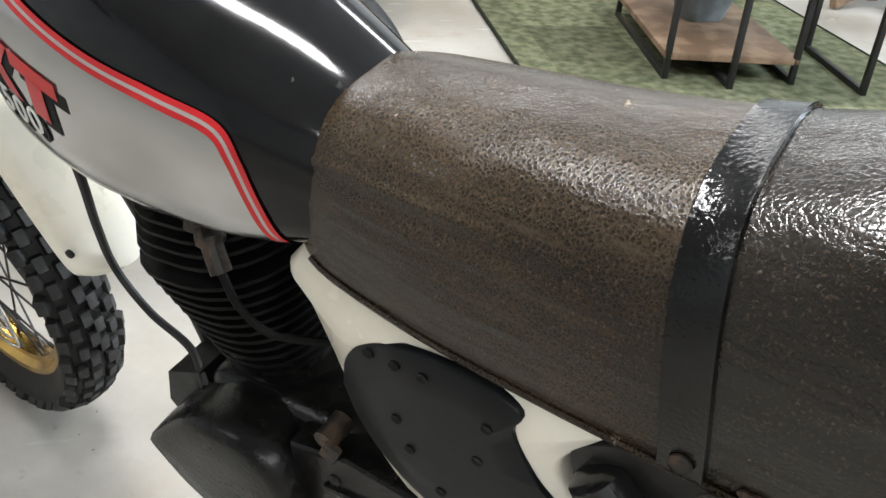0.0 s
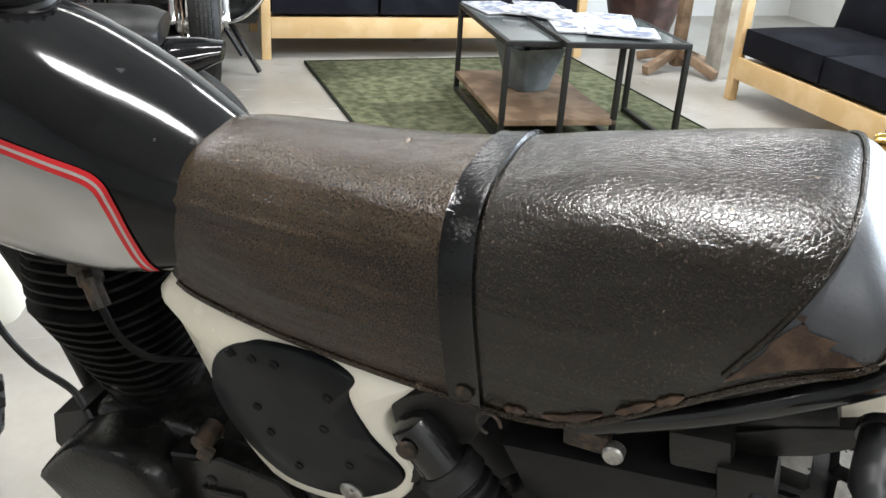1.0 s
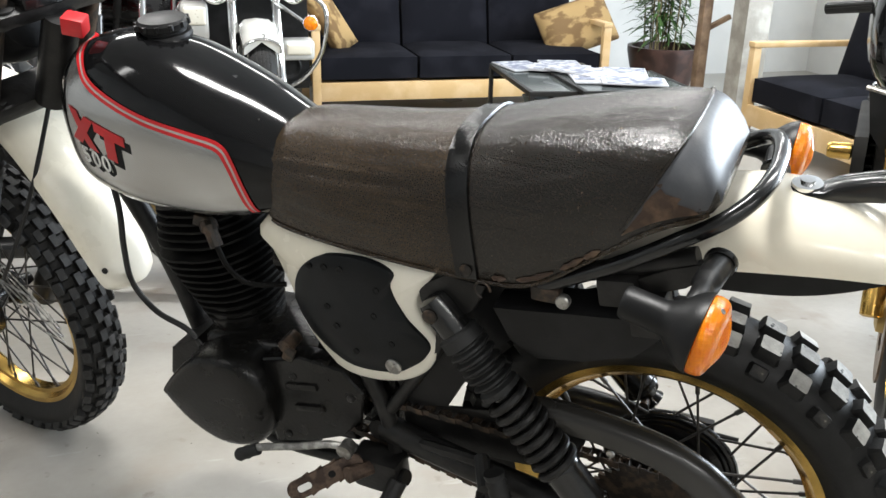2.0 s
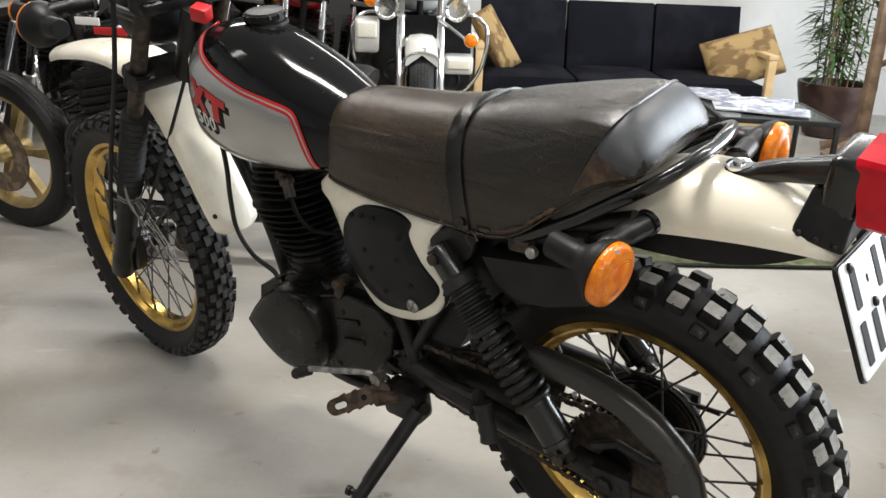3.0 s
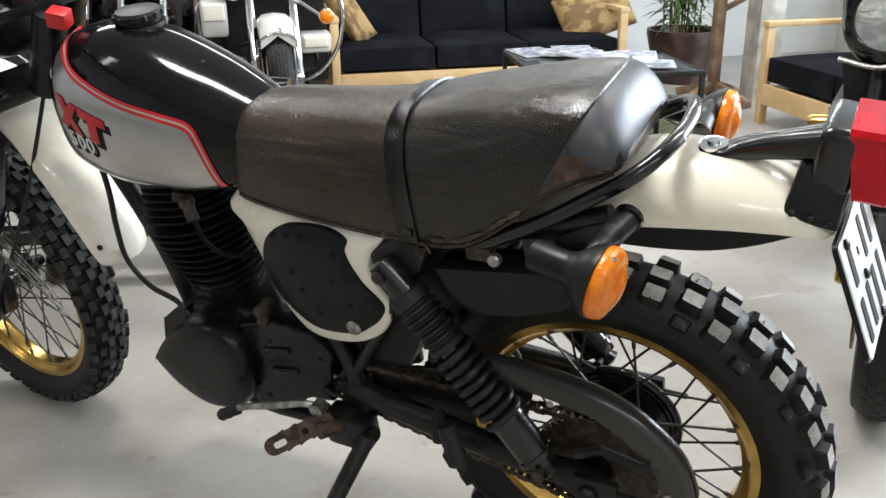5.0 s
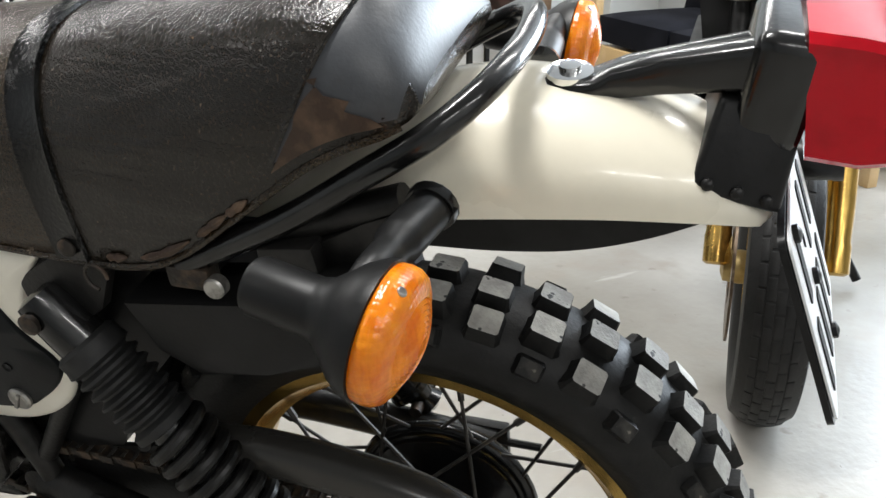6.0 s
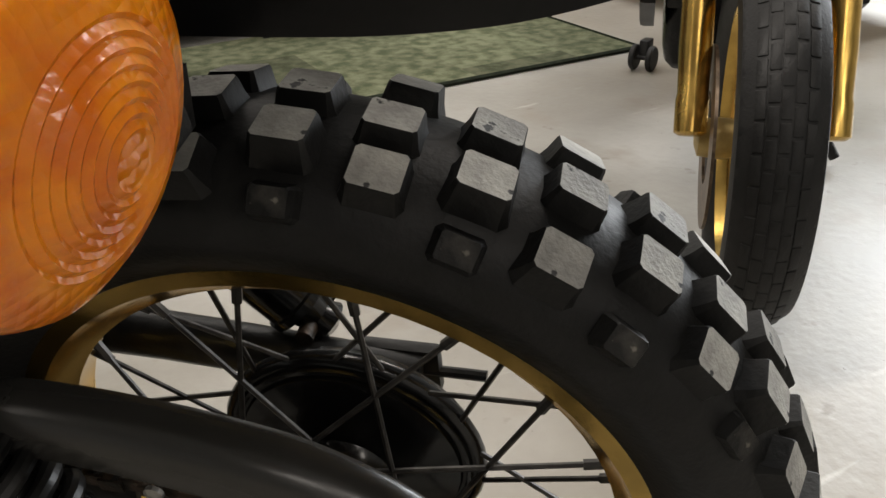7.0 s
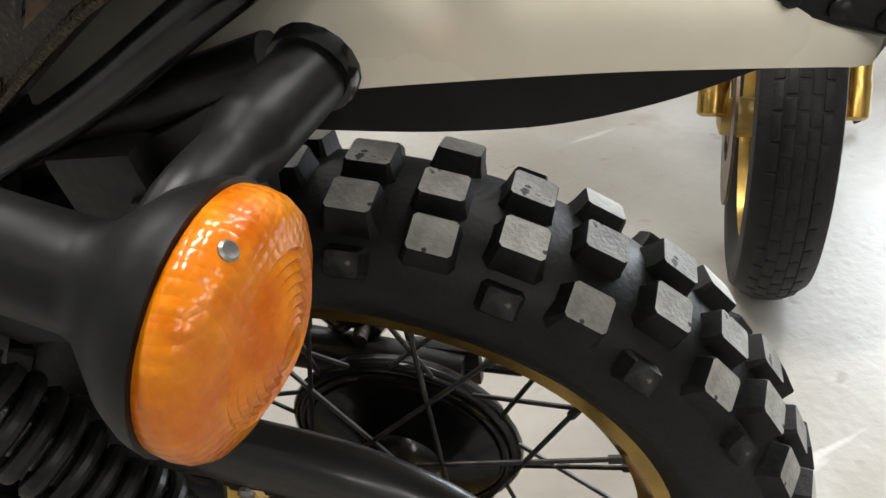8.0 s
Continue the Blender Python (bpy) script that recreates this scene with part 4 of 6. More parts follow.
for s in (-1, 1):
    made("chain_adjuster", FRAME_BLACK, swing, lambda bm: (box(bm, (0.07, 0.014, 0.05), pose(0.01, s * 0.128, 0.332), 0.004), tube(bm, [(0.02, s * 0.125, 0.332), (0.085, s * 0.125, 0.332)], 0.005, 8), lathe(bm, [(0.016, 0), (0.016, 0.012), (0.010, 0.018), (0.003, 0.019)], (0, s * 0.13, 0.33), (0, s, 0), 6)), label="dirty black chain adjuster and axle nut")


def sprocket(bm, c, r, teeth, v0, v1):
    ring = []
    for k in range(teeth * 4):
        a = 2 * math.pi * k / (teeth * 4)
        ring.append((c[0] + (r + (0.0035 if k % 4 in (1, 2) else -0.0035)) * math.cos(a), c[1] + (r + (0.0035 if k % 4 in (1, 2) else -0.0035)) * math.sin(a)))
    slab(bm, ring, lambda x, y, d: Vector((x, v0 + d, y)), v1 - v0)


made("rear_sprocket", GREASE, rear_wheel, sprocket, (REAR.x, 0.33), 0.098, 44, -0.082, -0.076, label="greasy steel rear sprocket")


def chain(bm):
    path = []
    for k in range(30):
        a = radians(-80 + 160 * k / 29)
        path.append(Vector((REAR.x + 0.098 * math.cos(a), -0.079, 0.33 + 0.098 * math.sin(a))))
    path += [Vector((-0.54 + 0.04 * math.cos(a), -0.079, 0.385 + 0.04 * math.sin(a))) for a in np.linspace(radians(100), radians(260), 12)]
    pts, step, need = [], 0.0145, 0.0
    loop = path + [path[0]]
    for a, b in zip(loop[:-1], loop[1:]):
        n = (b - a).length
        while need < n:
            pts.append((a + (b - a) * need / n, (b - a).normalized()))
            need += step
        need -= n
    for i, (p, d) in enumerate(pts):
        ang = math.degrees(math.atan2(-d.z, d.x))
        for s in (-1, 1):
            box(bm, (0.017, 0.0018, 0.0105), Matrix.Translation(p + Vector((0, s * (0.006 if i % 2 else 0.0085), 0))) @ pose(0, 0, 0, 0, ang, 0))
        box(bm, (0.007, 0.014, 0.007), Matrix.Translation(p + d * step / 2) @ pose(0, 0, 0, 0, ang + 45, 0))


made("drive_chain", GREASE, bike, chain, label="greasy drive chain", angle=30)

# chain guard: a folded dark plate over the chain
GUARD_LINE = smooth_line([(-0.22, 0.515), (-0.15, 0.526), (-0.073, 0.523), (0.004, 0.510), (0.05, 0.492), (0.090, 0.465), (0.137, 0.413), (0.157, 0.350), (0.152, 0.318)], 6)


def guard_shell(bm):
    rings = []
    n = len(GUARD_LINE)
    for i, p in enumerate(GUARD_LINE):
        a, b = GUARD_LINE[max(i - 1, 0)], GUARD_LINE[min(i + 1, n - 1)]
        d = Vector((b[0] - a[0], 0, b[1] - a[1])).normalized()
        nrm = Vector((-d.z, 0, d.x))
        o = Vector((p[0], 0, p[1]))
        drop = 0.030 + 0.022 * (i / (n - 1))
        ring = [o + Vector((0, v, 0)) + nrm * h for v, h in ((-0.118, -drop), (-0.118, -0.012), (-0.112, -0.003), (-0.104, 0), (-0.090, 0), (-0.084, -0.004), (-0.083, -0.02), (-0.086, -0.02), (-0.087, -0.006), (-0.092, -0.003), (-0.104, -0.003), (-0.110, -0.006), (-0.115, -0.014), (-0.115, -drop))]
        rings.append(ring)
    ring_faces(bm, rings)


guard = made("chain_guard", GUARD, bike, guard_shell, label="dark grey plastic chain guard", angle=40)
for u, w in ((0.118, 0.350), (-0.06, 0.478)):
    made("bolt", STEEL, guard, lambda bm: lathe(bm, [(0.006, 0), (0.006, 0.003), (0.002, 0.004)], (u, -0.118, w), (0, -1, 0), 10))
# Added filler: blocks the bright floor that would show behind the chain.
made("chain_slider", FRAME_BLACK, swing, lambda bm: slab(bm, [(-0.42, 0.415), (-0.21, 0.465), (-0.11, 0.445), (-0.13, 0.365), (-0.42, 0.335)], lambda x, y, d: Vector((x, -0.066 - d, y)), 0.006, 0.002), label="black plate added to darken the gap behind the chain")
made("brake_stay", FRAME_BLACK, swing, lambda bm: tube(bm, [(-0.02, -0.13, 0.40), (0.02, -0.128, 0.42), (0.09, -0.124, 0.40)], 0.008, 8), label="black stay")

# engine
engine = made("engine", ENGINE, bike, lambda bm: (box(bm, (0.30, 0.17, 0.19), pose(-0.66, 0.0, 0.385, 0, -4, 0), 0.025, 3), box(bm, (0.15, 0.15, 0.16), pose(-0.50, 0.0, 0.43, 0, 0, 0), 0.02)), label="black single-cylinder engine")


CYL = pose(-0.765, 0, 0.455, 0, -9, 0)
cylinder = made("cylinder", ENGINE, bike, lambda bm: (tube(bm, [CYL @ Vector((0, 0, 0)), CYL @ Vector((0, 0, 0.21))], 0.066, 28), box(bm, (0.14, 0.12, 0.08), CYL @ pose(0, 0, 0.225), 0.015),
                tube(bm, [CYL @ Vector((-0.03, -0.07, 0.215)), CYL @ Vector((-0.03, 0.07, 0.215))], 0.026, 16), tube(bm, [CYL @ Vector((0.04, -0.066, 0.215)), CYL @ Vector((0.04, 0.066, 0.215))], 0.024, 16)), label="black finned cylinder and head")
for k in range(16):
    z = 0.02 + 0.0155 * k if k < 11 else 0.195 + 0.013 * (k - 11)
    ax, ay = (0.068 + 0.0038 * k, 0.062 + 0.0038 * k) if k < 11 else (0.104 - 0.004 * (k - 11), 0.092 - 0.004 * (k - 11))
    made("fin", FIN_BLACK, cylinder, lambda bm: slab(bm, rounded(-ax, -ay, ax, ay, 0.9 * min(ax, ay), 6), lambda x, y, d: CYL @ Vector((x, y, z + d)), 0.0045, 0.0012))


def crank_cover(bm):
    out = smooth_line([(-0.888, 0.360), (-0.855, 0.400), (-0.800, 0.452), (-0.745, 0.472), (-0.685, 0.468), (-0.650, 0.425), (-0.650, 0.350), (-0.690, 0.292), (-0.770, 0.272), (-0.840, 0.303), (-0.888, 0.360)], 4)[:-1]
    c = np.mean(out, axis=0)
    rings = [[Vector((*(c + (p - c) * k), 0)).xzy + Vector((0, -0.100 - d, 0)) for p in out] for k, d in ((1.02, -0.03), (1.02, 0.012), (1.0, 0.034), (0.95, 0.043), (0.86, 0.047), (0.5, 0.050), (0.1, 0.050))]
    ring_faces(bm, rings)


made("crank_cover", ENGINE, engine, crank_cover, label="black left crankcase cover", angle=50)


def sprocket_cover(bm):
    out = [(-0.66, 0.475), (-0.58, 0.50), (-0.50, 0.495), (-0.465, 0.455), (-0.475, 0.395), (-0.52, 0.345), (-0.60, 0.305), (-0.67, 0.285), (-0.67, 0.38)]
    slab(bm, out, lambda x, y, d: Vector((x, -0.08 - d, y)), 0.034, 0.008, 3)
    for k, w in enumerate((0.438, 0.394)):
        box(bm, (0.064 - 0.002 * k, 0.012, 0.012), pose(-0.585 + 0.01 * k, -0.113, w, 0, -12, 0), 0.003)


made("sprocket_cover", ENGINE, engine, sprocket_cover, label="black sprocket cover with two slots")
for u, w in ((-0.60, 0.455), (-0.49, 0.44), (-0.635, 0.315), (-0.50, 0.33), (-0.80, 0.445), (-0.83, 0.345), (-0.71, 0.285)):
    made("bolt", FRAME_BLACK, engine, lambda bm: lathe(bm, [(0.007, 0), (0.007, 0.006), (0.004, 0.008), (0.001, 0.008)], (u, -0.11, w), (0, -1, 0), 10))


def bash(bm):
    top = [(-0.925, 0.34), (-0.905, 0.405), (-0.84, 0.44), (-0.79, 0.28), (-0.62, 0.262), (-0.62, 0.245), (-0.80, 0.245), (-0.89, 0.29)]
    slab(bm, top, lambda x, y, d: Vector((x, -0.075 + d, y)), 0.15, 0.006)


made("bash_plate", FRAME_BLACK, bike, bash, label="black engine bash plate")
cap = made("spark_plug_cap", GREASE, engine, lambda bm: (tube(bm, smooth_line([(-0.775, -0.03, 0.695), (-0.750, -0.066, 0.697), (-0.735, -0.080, 0.690), (-0.722, -0.088, 0.668)], 5), [0.012] * 6 + [0.015] * 4 + [0.011] * 6, 10), box(bm, (0.03, 0.012, 0.02), pose(-0.752, -0.075, 0.704, 0, 20, 15), 0.004)), label="stained spark plug cap")
made("plug_lead", FIN_BLACK, cap, lambda bm: tube(bm, smooth_line([(-0.722, -0.088, 0.668), (-0.705, -0.092, 0.635), (-0.675, -0.085, 0.605), (-0.62, -0.06, 0.60)], 5), 0.0045, 8), label="black plug lead")
made("clutch_cable", RUBBER_SOFT, engine, lambda bm: tube(bm, smooth_line([(-0.935, -0.075, 0.84), (-0.945, -0.065, 0.70), (-0.985, -0.048, 0.59), (-1.008, -0.034, 0.50), (-0.965, -0.036, 0.446), (-0.887, -0.046, 0.430), (-0.82, -0.085, 0.435)], 6), 0.0055, 8), label="black clutch cable")
made("carburettor", ENGINE, engine, lambda bm: (tube(bm, [(-0.66, 0.0, 0.62), (-0.52, 0.0, 0.63)], 0.035, 18), box(bm, (0.07, 0.07, 0.12), pose(-0.585, -0.01, 0.61), 0.012), box(bm, (0.16, 0.15, 0.16), pose(-0.43, 0, 0.62), 0.02)), label="black carburettor and air box")
made("fuel_tap", GREASE, engine, lambda bm: (tube(bm, [(-0.625, -0.085, 0.475), (-0.605, -0.095, 0.515)], 0.011, 10), tube(bm, [(-0.606, -0.08, 0.512), (-0.606, -0.112, 0.512)], 0.013, 12), box(bm, (0.020, 0.008, 0.030), pose(-0.600, -0.112, 0.500, 0, 25, 0), 0.003)), label="brown grease-stained cable clamp")

# foot controls and stand
lever = made("gear_lever", STEEL, bike, lambda bm: (tube(bm, smooth_line([(-0.495, -0.14, 0.352), (-0.52, -0.15, 0.362), (-0.57, -0.172, 0.360), (-0.63, -0.188, 0.352), (-0.652, -0.190, 0.342)], 4), 0.0065, 8, flat=0.55), lathe(bm, [(0.012, -0.012), (0.014, -0.01), (0.014, 0.012), (0.006, 0.014)], (-0.495, -0.14, 0.352), (0, -1, 0), 14)), label="bare steel gear lever")
made("rubber_tip", RUBBER_SOFT, lever, lambda bm: lathe(bm, [(0.006, 0), (0.011, 0.003), (0.0105, 0.02), (0.012, 0.024), (0.0105, 0.03), (0.012, 0.04), (0.009, 0.046), (0.002, 0.047)], (-0.640, -0.186, 0.344), (-0.80, -0.30, -0.35), 12), label="black rubber tip")


def on_peg(x, y, k):
    o, d = Vector((-0.472, -0.135, 0.335)), Vector((-0.735, -0.60, -0.31)).normalized()
    sd = Vector((-0.42, 0.05, 0.75))
    sd = (sd - d * sd.dot(d)).normalized()
    return o + d * y + sd * x + sd.cross(d) * k


def foot_peg(bm):
    tube(bm, [(-0.45, -0.10, 0.305), (-0.48, -0.17, 0.325)], 0.014, 10)
    slab(bm, rounded(-0.017, 0, 0.017, 0.135, 0.015, 5), on_peg, 0.006, 0.0015)
    for x in (-0.016, 0.016):
        for y in (0.02, 0.045, 0.07, 0.095):
            box(bm, (0.004, 0.012, 0.008), Matrix.Translation(on_peg(x, y, 0.003)) @ pose(0, 0, 0, 20, 0, -30), 0.001)


peg = made("foot_peg", RUST, bike, foot_peg, label="rusty folding foot peg")
for y, n in ((0.105, 0.012), (0.055, 0.006)):
    made("slot", BLACK_DECAL if n < 0.01 else WHITE_DECAL, peg, lambda bm: slab(bm, rounded(-0.006, y - n, 0.006, y + n, 0.005, 4), lambda x, q, k: on_peg(x, q, k - 0.0008), 0.0076))
made("passenger_peg", RUBBER_SOFT, bike, lambda bm: (tube(bm, [(-0.26, -0.12, 0.40), (-0.235, -0.165, 0.385)], 0.012, 10), lathe(bm, [(0.016, 0), (0.0165, 0.004), (0.0145, 0.010), (0.0165, 0.016), (0.0145, 0.024), (0.0165, 0.032), (0.0145, 0.040), (0.0165, 0.048), (0.0145, 0.056), (0.017, 0.068), (0.012, 0.072)], (-0.222, -0.16, 0.420), (0.30, -0.20, -0.93), 14)), label="black rubber passenger peg")
made("peg_bracket", FRAME_BLACK, bike, lambda bm: (tube(bm, [(-0.44, -0.09, 0.36), (-0.33, -0.115, 0.385), (-0.25, -0.125, 0.395)], 0.010, 8), box(bm, (0.09, 0.05, 0.07), pose(-0.455, -0.11, 0.295), 0.012), tube(bm, [(-0.52, -0.10, 0.275), (-0.40, -0.12, 0.30)], 0.014, 10)), label="black peg bracket")
stand_top, stand_foot = Vector((-0.41, -0.13, 0.30)), Vector((-0.475, -0.372, 0.098))
side_stand = made("side_stand", FRAME_BLACK, bike, lambda bm: (tube(bm, [stand_top, stand_top.lerp(stand_foot, 0.5), stand_foot], [0.016, 0.0135, 0.012], 12), tube(bm, [stand_foot + Vector((-0.03, -0.01, 0)), stand_foot + Vector((0.03, 0.0, 0.01))], 0.012, 8)), label="black steel side stand")
springs = [stand_top + Vector((-0.014, -0.016, -0.01)) + (stand_foot - stand_top) * (0.05 + 0.4 * t / 120) + Vector((math.cos(t * 1.0), math.sin(t * 1.0), 0)) * 0.006 for t in range(121)]
made("stand_spring", RUST, side_stand, tube, springs, 0.0016, 5, label="rusty stand spring")
made("stand_stub", FRAME_BLACK, side_stand, lambda bm: lathe(bm, [(0.007, 0), (0.007, 0.02), (0.010, 0.022), (0.010, 0.03), (0.003, 0.031)], stand_top.lerp(stand_foot, 0.6), (-1, -0.2, 0.1), 10))

# silencer on the far side
made("silencer", FRAME_BLACK, bike, lambda bm: (tube(bm, smooth_line([(-0.55, 0.12, 0.52), (-0.40, 0.15, 0.58), (-0.25, 0.155, 0.64)], 4), 0.022, 14), lathe(bm, [(0.03, 0), (0.045, 0.02), (0.045, 0.42), (0.03, 0.45), (0.024, 0.451), (0.024, 0.40)], (-0.27, 0.16, 0.635), (0.98, 0.03, 0.17), 24), lathe(bm, [(0.020, 0), (0.020, 0.195), (0.021, 0.198), (0.021, 0.205), (0.017, 0.205), (0.017, 0.10)], (0.15, 0.17, 0.705), (0.98, 0, 0.125), 20)), label="black exhaust silencer")

# front end: fork, clamps, mudguard
fork_dir = Vector((-0.41, 0, -0.71)).normalized()


def fork_at(s, k):
    return Vector((-1.066, s * 0.095, 1.000)) + fork_dir * k


def gaiter(bm, s):
    prof = []
    for k in range(15):
        prof += [(0.032 if k < 13 else 0.03, 0.275 + 0.0185 * k), (0.025, 0.284 + 0.0185 * k)]
    lathe(bm, prof, fork_at(s, 0), fork_dir, 20)


fork = made("fork", FRAME_BLACK, bike, lambda bm: [lathe(bm, [(0.022, 0.5), (0.026, 0.51), (0.026, 0.75), (0.03, 0.77), (0.03, 0.83), (0.02, 0.845)], fork_at(s, 0), fork_dir, 20) for s in (-1, 1)], label="telescopic front fork")
for s in (-1, 1):
    made("fork_tube", GREASE, fork, lambda bm: tube(bm, [fork_at(s, -0.08), fork_at(s, 0.30)], 0.018, 18), label="grey steel fork tube")
    made("gaiter", RUBBER_SOFT, fork, gaiter, s, label="ribbed black rubber fork gaiter")
    made("clamp_ring", STEEL, fork, lambda bm: tube(bm, [fork_at(s, 0.525), fork_at(s, 0.54)], 0.029, 18), label="steel gaiter clamp")
for k, ww in ((-0.03, 0.03), (0.165, 0.035)):
    made("triple_clamp", FRAME_BLACK, fork, lambda bm: (box(bm, (0.07, 0.235, ww), Matrix.Translation(fork_at(0, k)) @ pose(0, 0, 0, 0, 30, 0), 0.012), [tube(bm, [fork_at(s, k - ww * 0.6), fork_at(s, k + ww * 0.6)], 0.029, 18) for s in (-1, 1)]), label="black triple clamp")
made("steering_head", FRAME_BLACK, chassis, lambda bm: tube(bm, [(-1.02, 0, 1.00), (-1.105, 0, 0.845)], 0.03, 18), label="black steering head")
GUARD_F = smooth_line([(-1.73, 0.835, 0.050), (-1.60, 0.862, 0.066), (-1.42, 0.880, 0.070), (-1.28, 0.862, 0.070), (-1.165, 0.790, 0.072), (-1.085, 0.690, 0.073), (-1.036, 0.590, 0.068), (-1.010, 0.522, 0.060), (-1.003, 0.504, 0.046), (-1.000, 0.497, 0.026)], 6)


def front_guard(bm):
    rings = []
    n = len(GUARD_F)
    for i, p in enumerate(GUARD_F):
        a, b = GUARD_F[max(i - 1, 0)], GUARD_F[min(i + 1, n - 1)]
        d = Vector((b[0] - a[0], 0, b[1] - a[1])).normalized()
        nrm = Vector((-d.z, 0, d.x))
        if nrm.z < 0:
            nrm = -nrm
        o = Vector((p[0], 0.006, p[1]))
        arc = [(math.cos(math.pi * k / 16), math.sin(math.pi * k / 16)) for k in range(17)]
        h = 0.034
        ring = [o + Vector((0, p[2] * c, 0)) + nrm * (h * (s ** 0.8) - h) for c, s in arc]
        ring += [o + Vector((0, (p[2] - 0.003) * c, 0)) + nrm * ((h - 0.003) * (s ** 0.8) - h) for c, s in arc[::-1]]
        rings.append(ring)
    ring_faces(bm, rings)


front_mudguard = made("front_mudguard", CREAM, bike, front_guard, label="cream plastic high front mudguard", angle=60)
made("rivet", BLACK_PLASTIC, front_mudguard, lambda bm: lathe(bm, [(0.006, 0), (0.006, 0.003), (0.001, 0.004)], (-1.018, -0.053, 0.545), (0.3, -1, 0), 10))
made("brake_cable", RUBBER_SOFT, fork, lambda bm: tube(bm, smooth_line([(-1.10, -0.13, 1.05), (-1.165, -0.135, 0.88), (-1.30, -0.135, 0.64), (-1.43, -0.115, 0.44), (-1.47, -0.09, 0.38)], 5), 0.0055, 8), label="black front brake cable")
made("speedometer_cable", RUBBER_SOFT, fork, lambda bm: tube(bm, smooth_line([(-1.10, 0.05, 0.95), (-1.13, -0.06, 0.72), (-1.22, -0.10, 0.55), (-1.34, -0.10, 0.42), (-1.45, -0.08, 0.37)], 5), 0.004, 8), label="black speedometer cable")
made("handlebar", BLACK_METAL, bike, lambda bm: (tube(bm, smooth_line([(-0.93, -0.40, 1.13), (-0.98, -0.30, 1.13), (-1.02, -0.15, 1.10), (-1.03, -0.08, 1.06), (-1.03, 0.08, 1.06), (-1.02, 0.15, 1.10), (-0.98, 0.30, 1.13), (-0.93, 0.40, 1.13)], 4), 0.011, 12), box(bm, (0.05, 0.14, 0.05), pose(-1.035, 0, 1.045), 0.012)), label="black handlebar")
made("ignition_switch", RED, bike, lambda bm: box(bm, (0.035, 0.03, 0.03), pose(-0.955, -0.035, 1.0, 10, 15, 20), 0.004), label="red tag by the ignition switch")
made("headlamp", BLACK_PLASTIC, bike, lambda bm: lathe(bm, [(0.03, 0.11), (0.06, 0.10), (0.085, 0.05), (0.09, 0.0), (0.085, -0.01), (0.01, -0.02)], (-1.20, 0, 0.99), (1, 0, 0.1), 28), label="black headlamp shell")
front_signal = turn_signal((-1.165, -0.262, 1.003), -1, -1.0)
for sd in (-1, 1):
    made("headlamp_bracket", FRAME_BLACK, bike, lambda bm: tube(bm, [(-1.07, sd * 0.10, 0.99), (-1.18, sd * 0.10, 1.0)], 0.012, 10), label="black headlamp bracket")

for k in range(3):
    made("wire_loop", STEEL, fork, lambda bm: tube(bm, smooth_line([(-1.34, -0.10, 0.62 - 0.02 * k), (-1.26, -0.13, 0.55 - 0.012 * k), (-1.15, -0.145 + 0.012 * k, 0.455 + 0.012 * k), (-1.085, -0.14, 0.425 + 0.016 * k), (-1.10, -0.125, 0.41 + 0.018 * k), (-1.20, -0.11, 0.455 + 0.02 * k), (-1.36, -0.085, 0.54 + 0.01 * k)], 5), 0.0016, 6), label="bent loop of steel wire")

# the bars are turned a little to the right
axis_at, axis_up = Vector((-1.02, 0, 1.00)), Vector((0.085, 0, 0.155)).normalized()
STEER = Matrix.Translation(axis_at) @ Matrix.Rotation(radians(-5), 4, axis_up) @ Matrix.Translation(-axis_at)
STEERED = [front_wheel, front_tyre, fork, front_mudguard] + [ob for ob in bike.children if ob.name.split(".")[0] in ("handlebar", "headlamp", "headlamp_bracket")] + [front_signal]
for ob in STEERED:
    ob.matrix_basis = STEER

rng = random.Random(4)
# rear rows by turns: two blocks and two low side lugs, then three blocks
ODD, EVEN = 1.54, 0.54
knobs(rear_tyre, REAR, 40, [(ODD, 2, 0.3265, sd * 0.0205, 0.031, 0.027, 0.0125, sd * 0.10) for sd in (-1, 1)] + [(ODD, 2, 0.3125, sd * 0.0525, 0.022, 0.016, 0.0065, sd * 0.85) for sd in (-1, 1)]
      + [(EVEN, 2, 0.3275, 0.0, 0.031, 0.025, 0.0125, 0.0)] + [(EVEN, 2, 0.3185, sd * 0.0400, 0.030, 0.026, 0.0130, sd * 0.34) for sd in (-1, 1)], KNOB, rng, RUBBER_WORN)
knobs(front_tyre, FRONT, 50, [(0, 1, 0.339, -0.009, 0.027, 0.016, 0.008, -0.05), (0.5, 1, 0.339, 0.009, 0.027, 0.016, 0.008, 0.05), (0.5, 1, 0.335, -0.027, 0.025, 0.015, 0.008, -0.35), (0, 1, 0.335, 0.027, 0.025, 0.015, 0.008, 0.35),
      (0, 1, 0.324, -0.044, 0.027, 0.017, 0.008, -0.85), (0.5, 1, 0.324, 0.044, 0.027, 0.017, 0.008, 0.85)], KNOB_FRONT, rng)

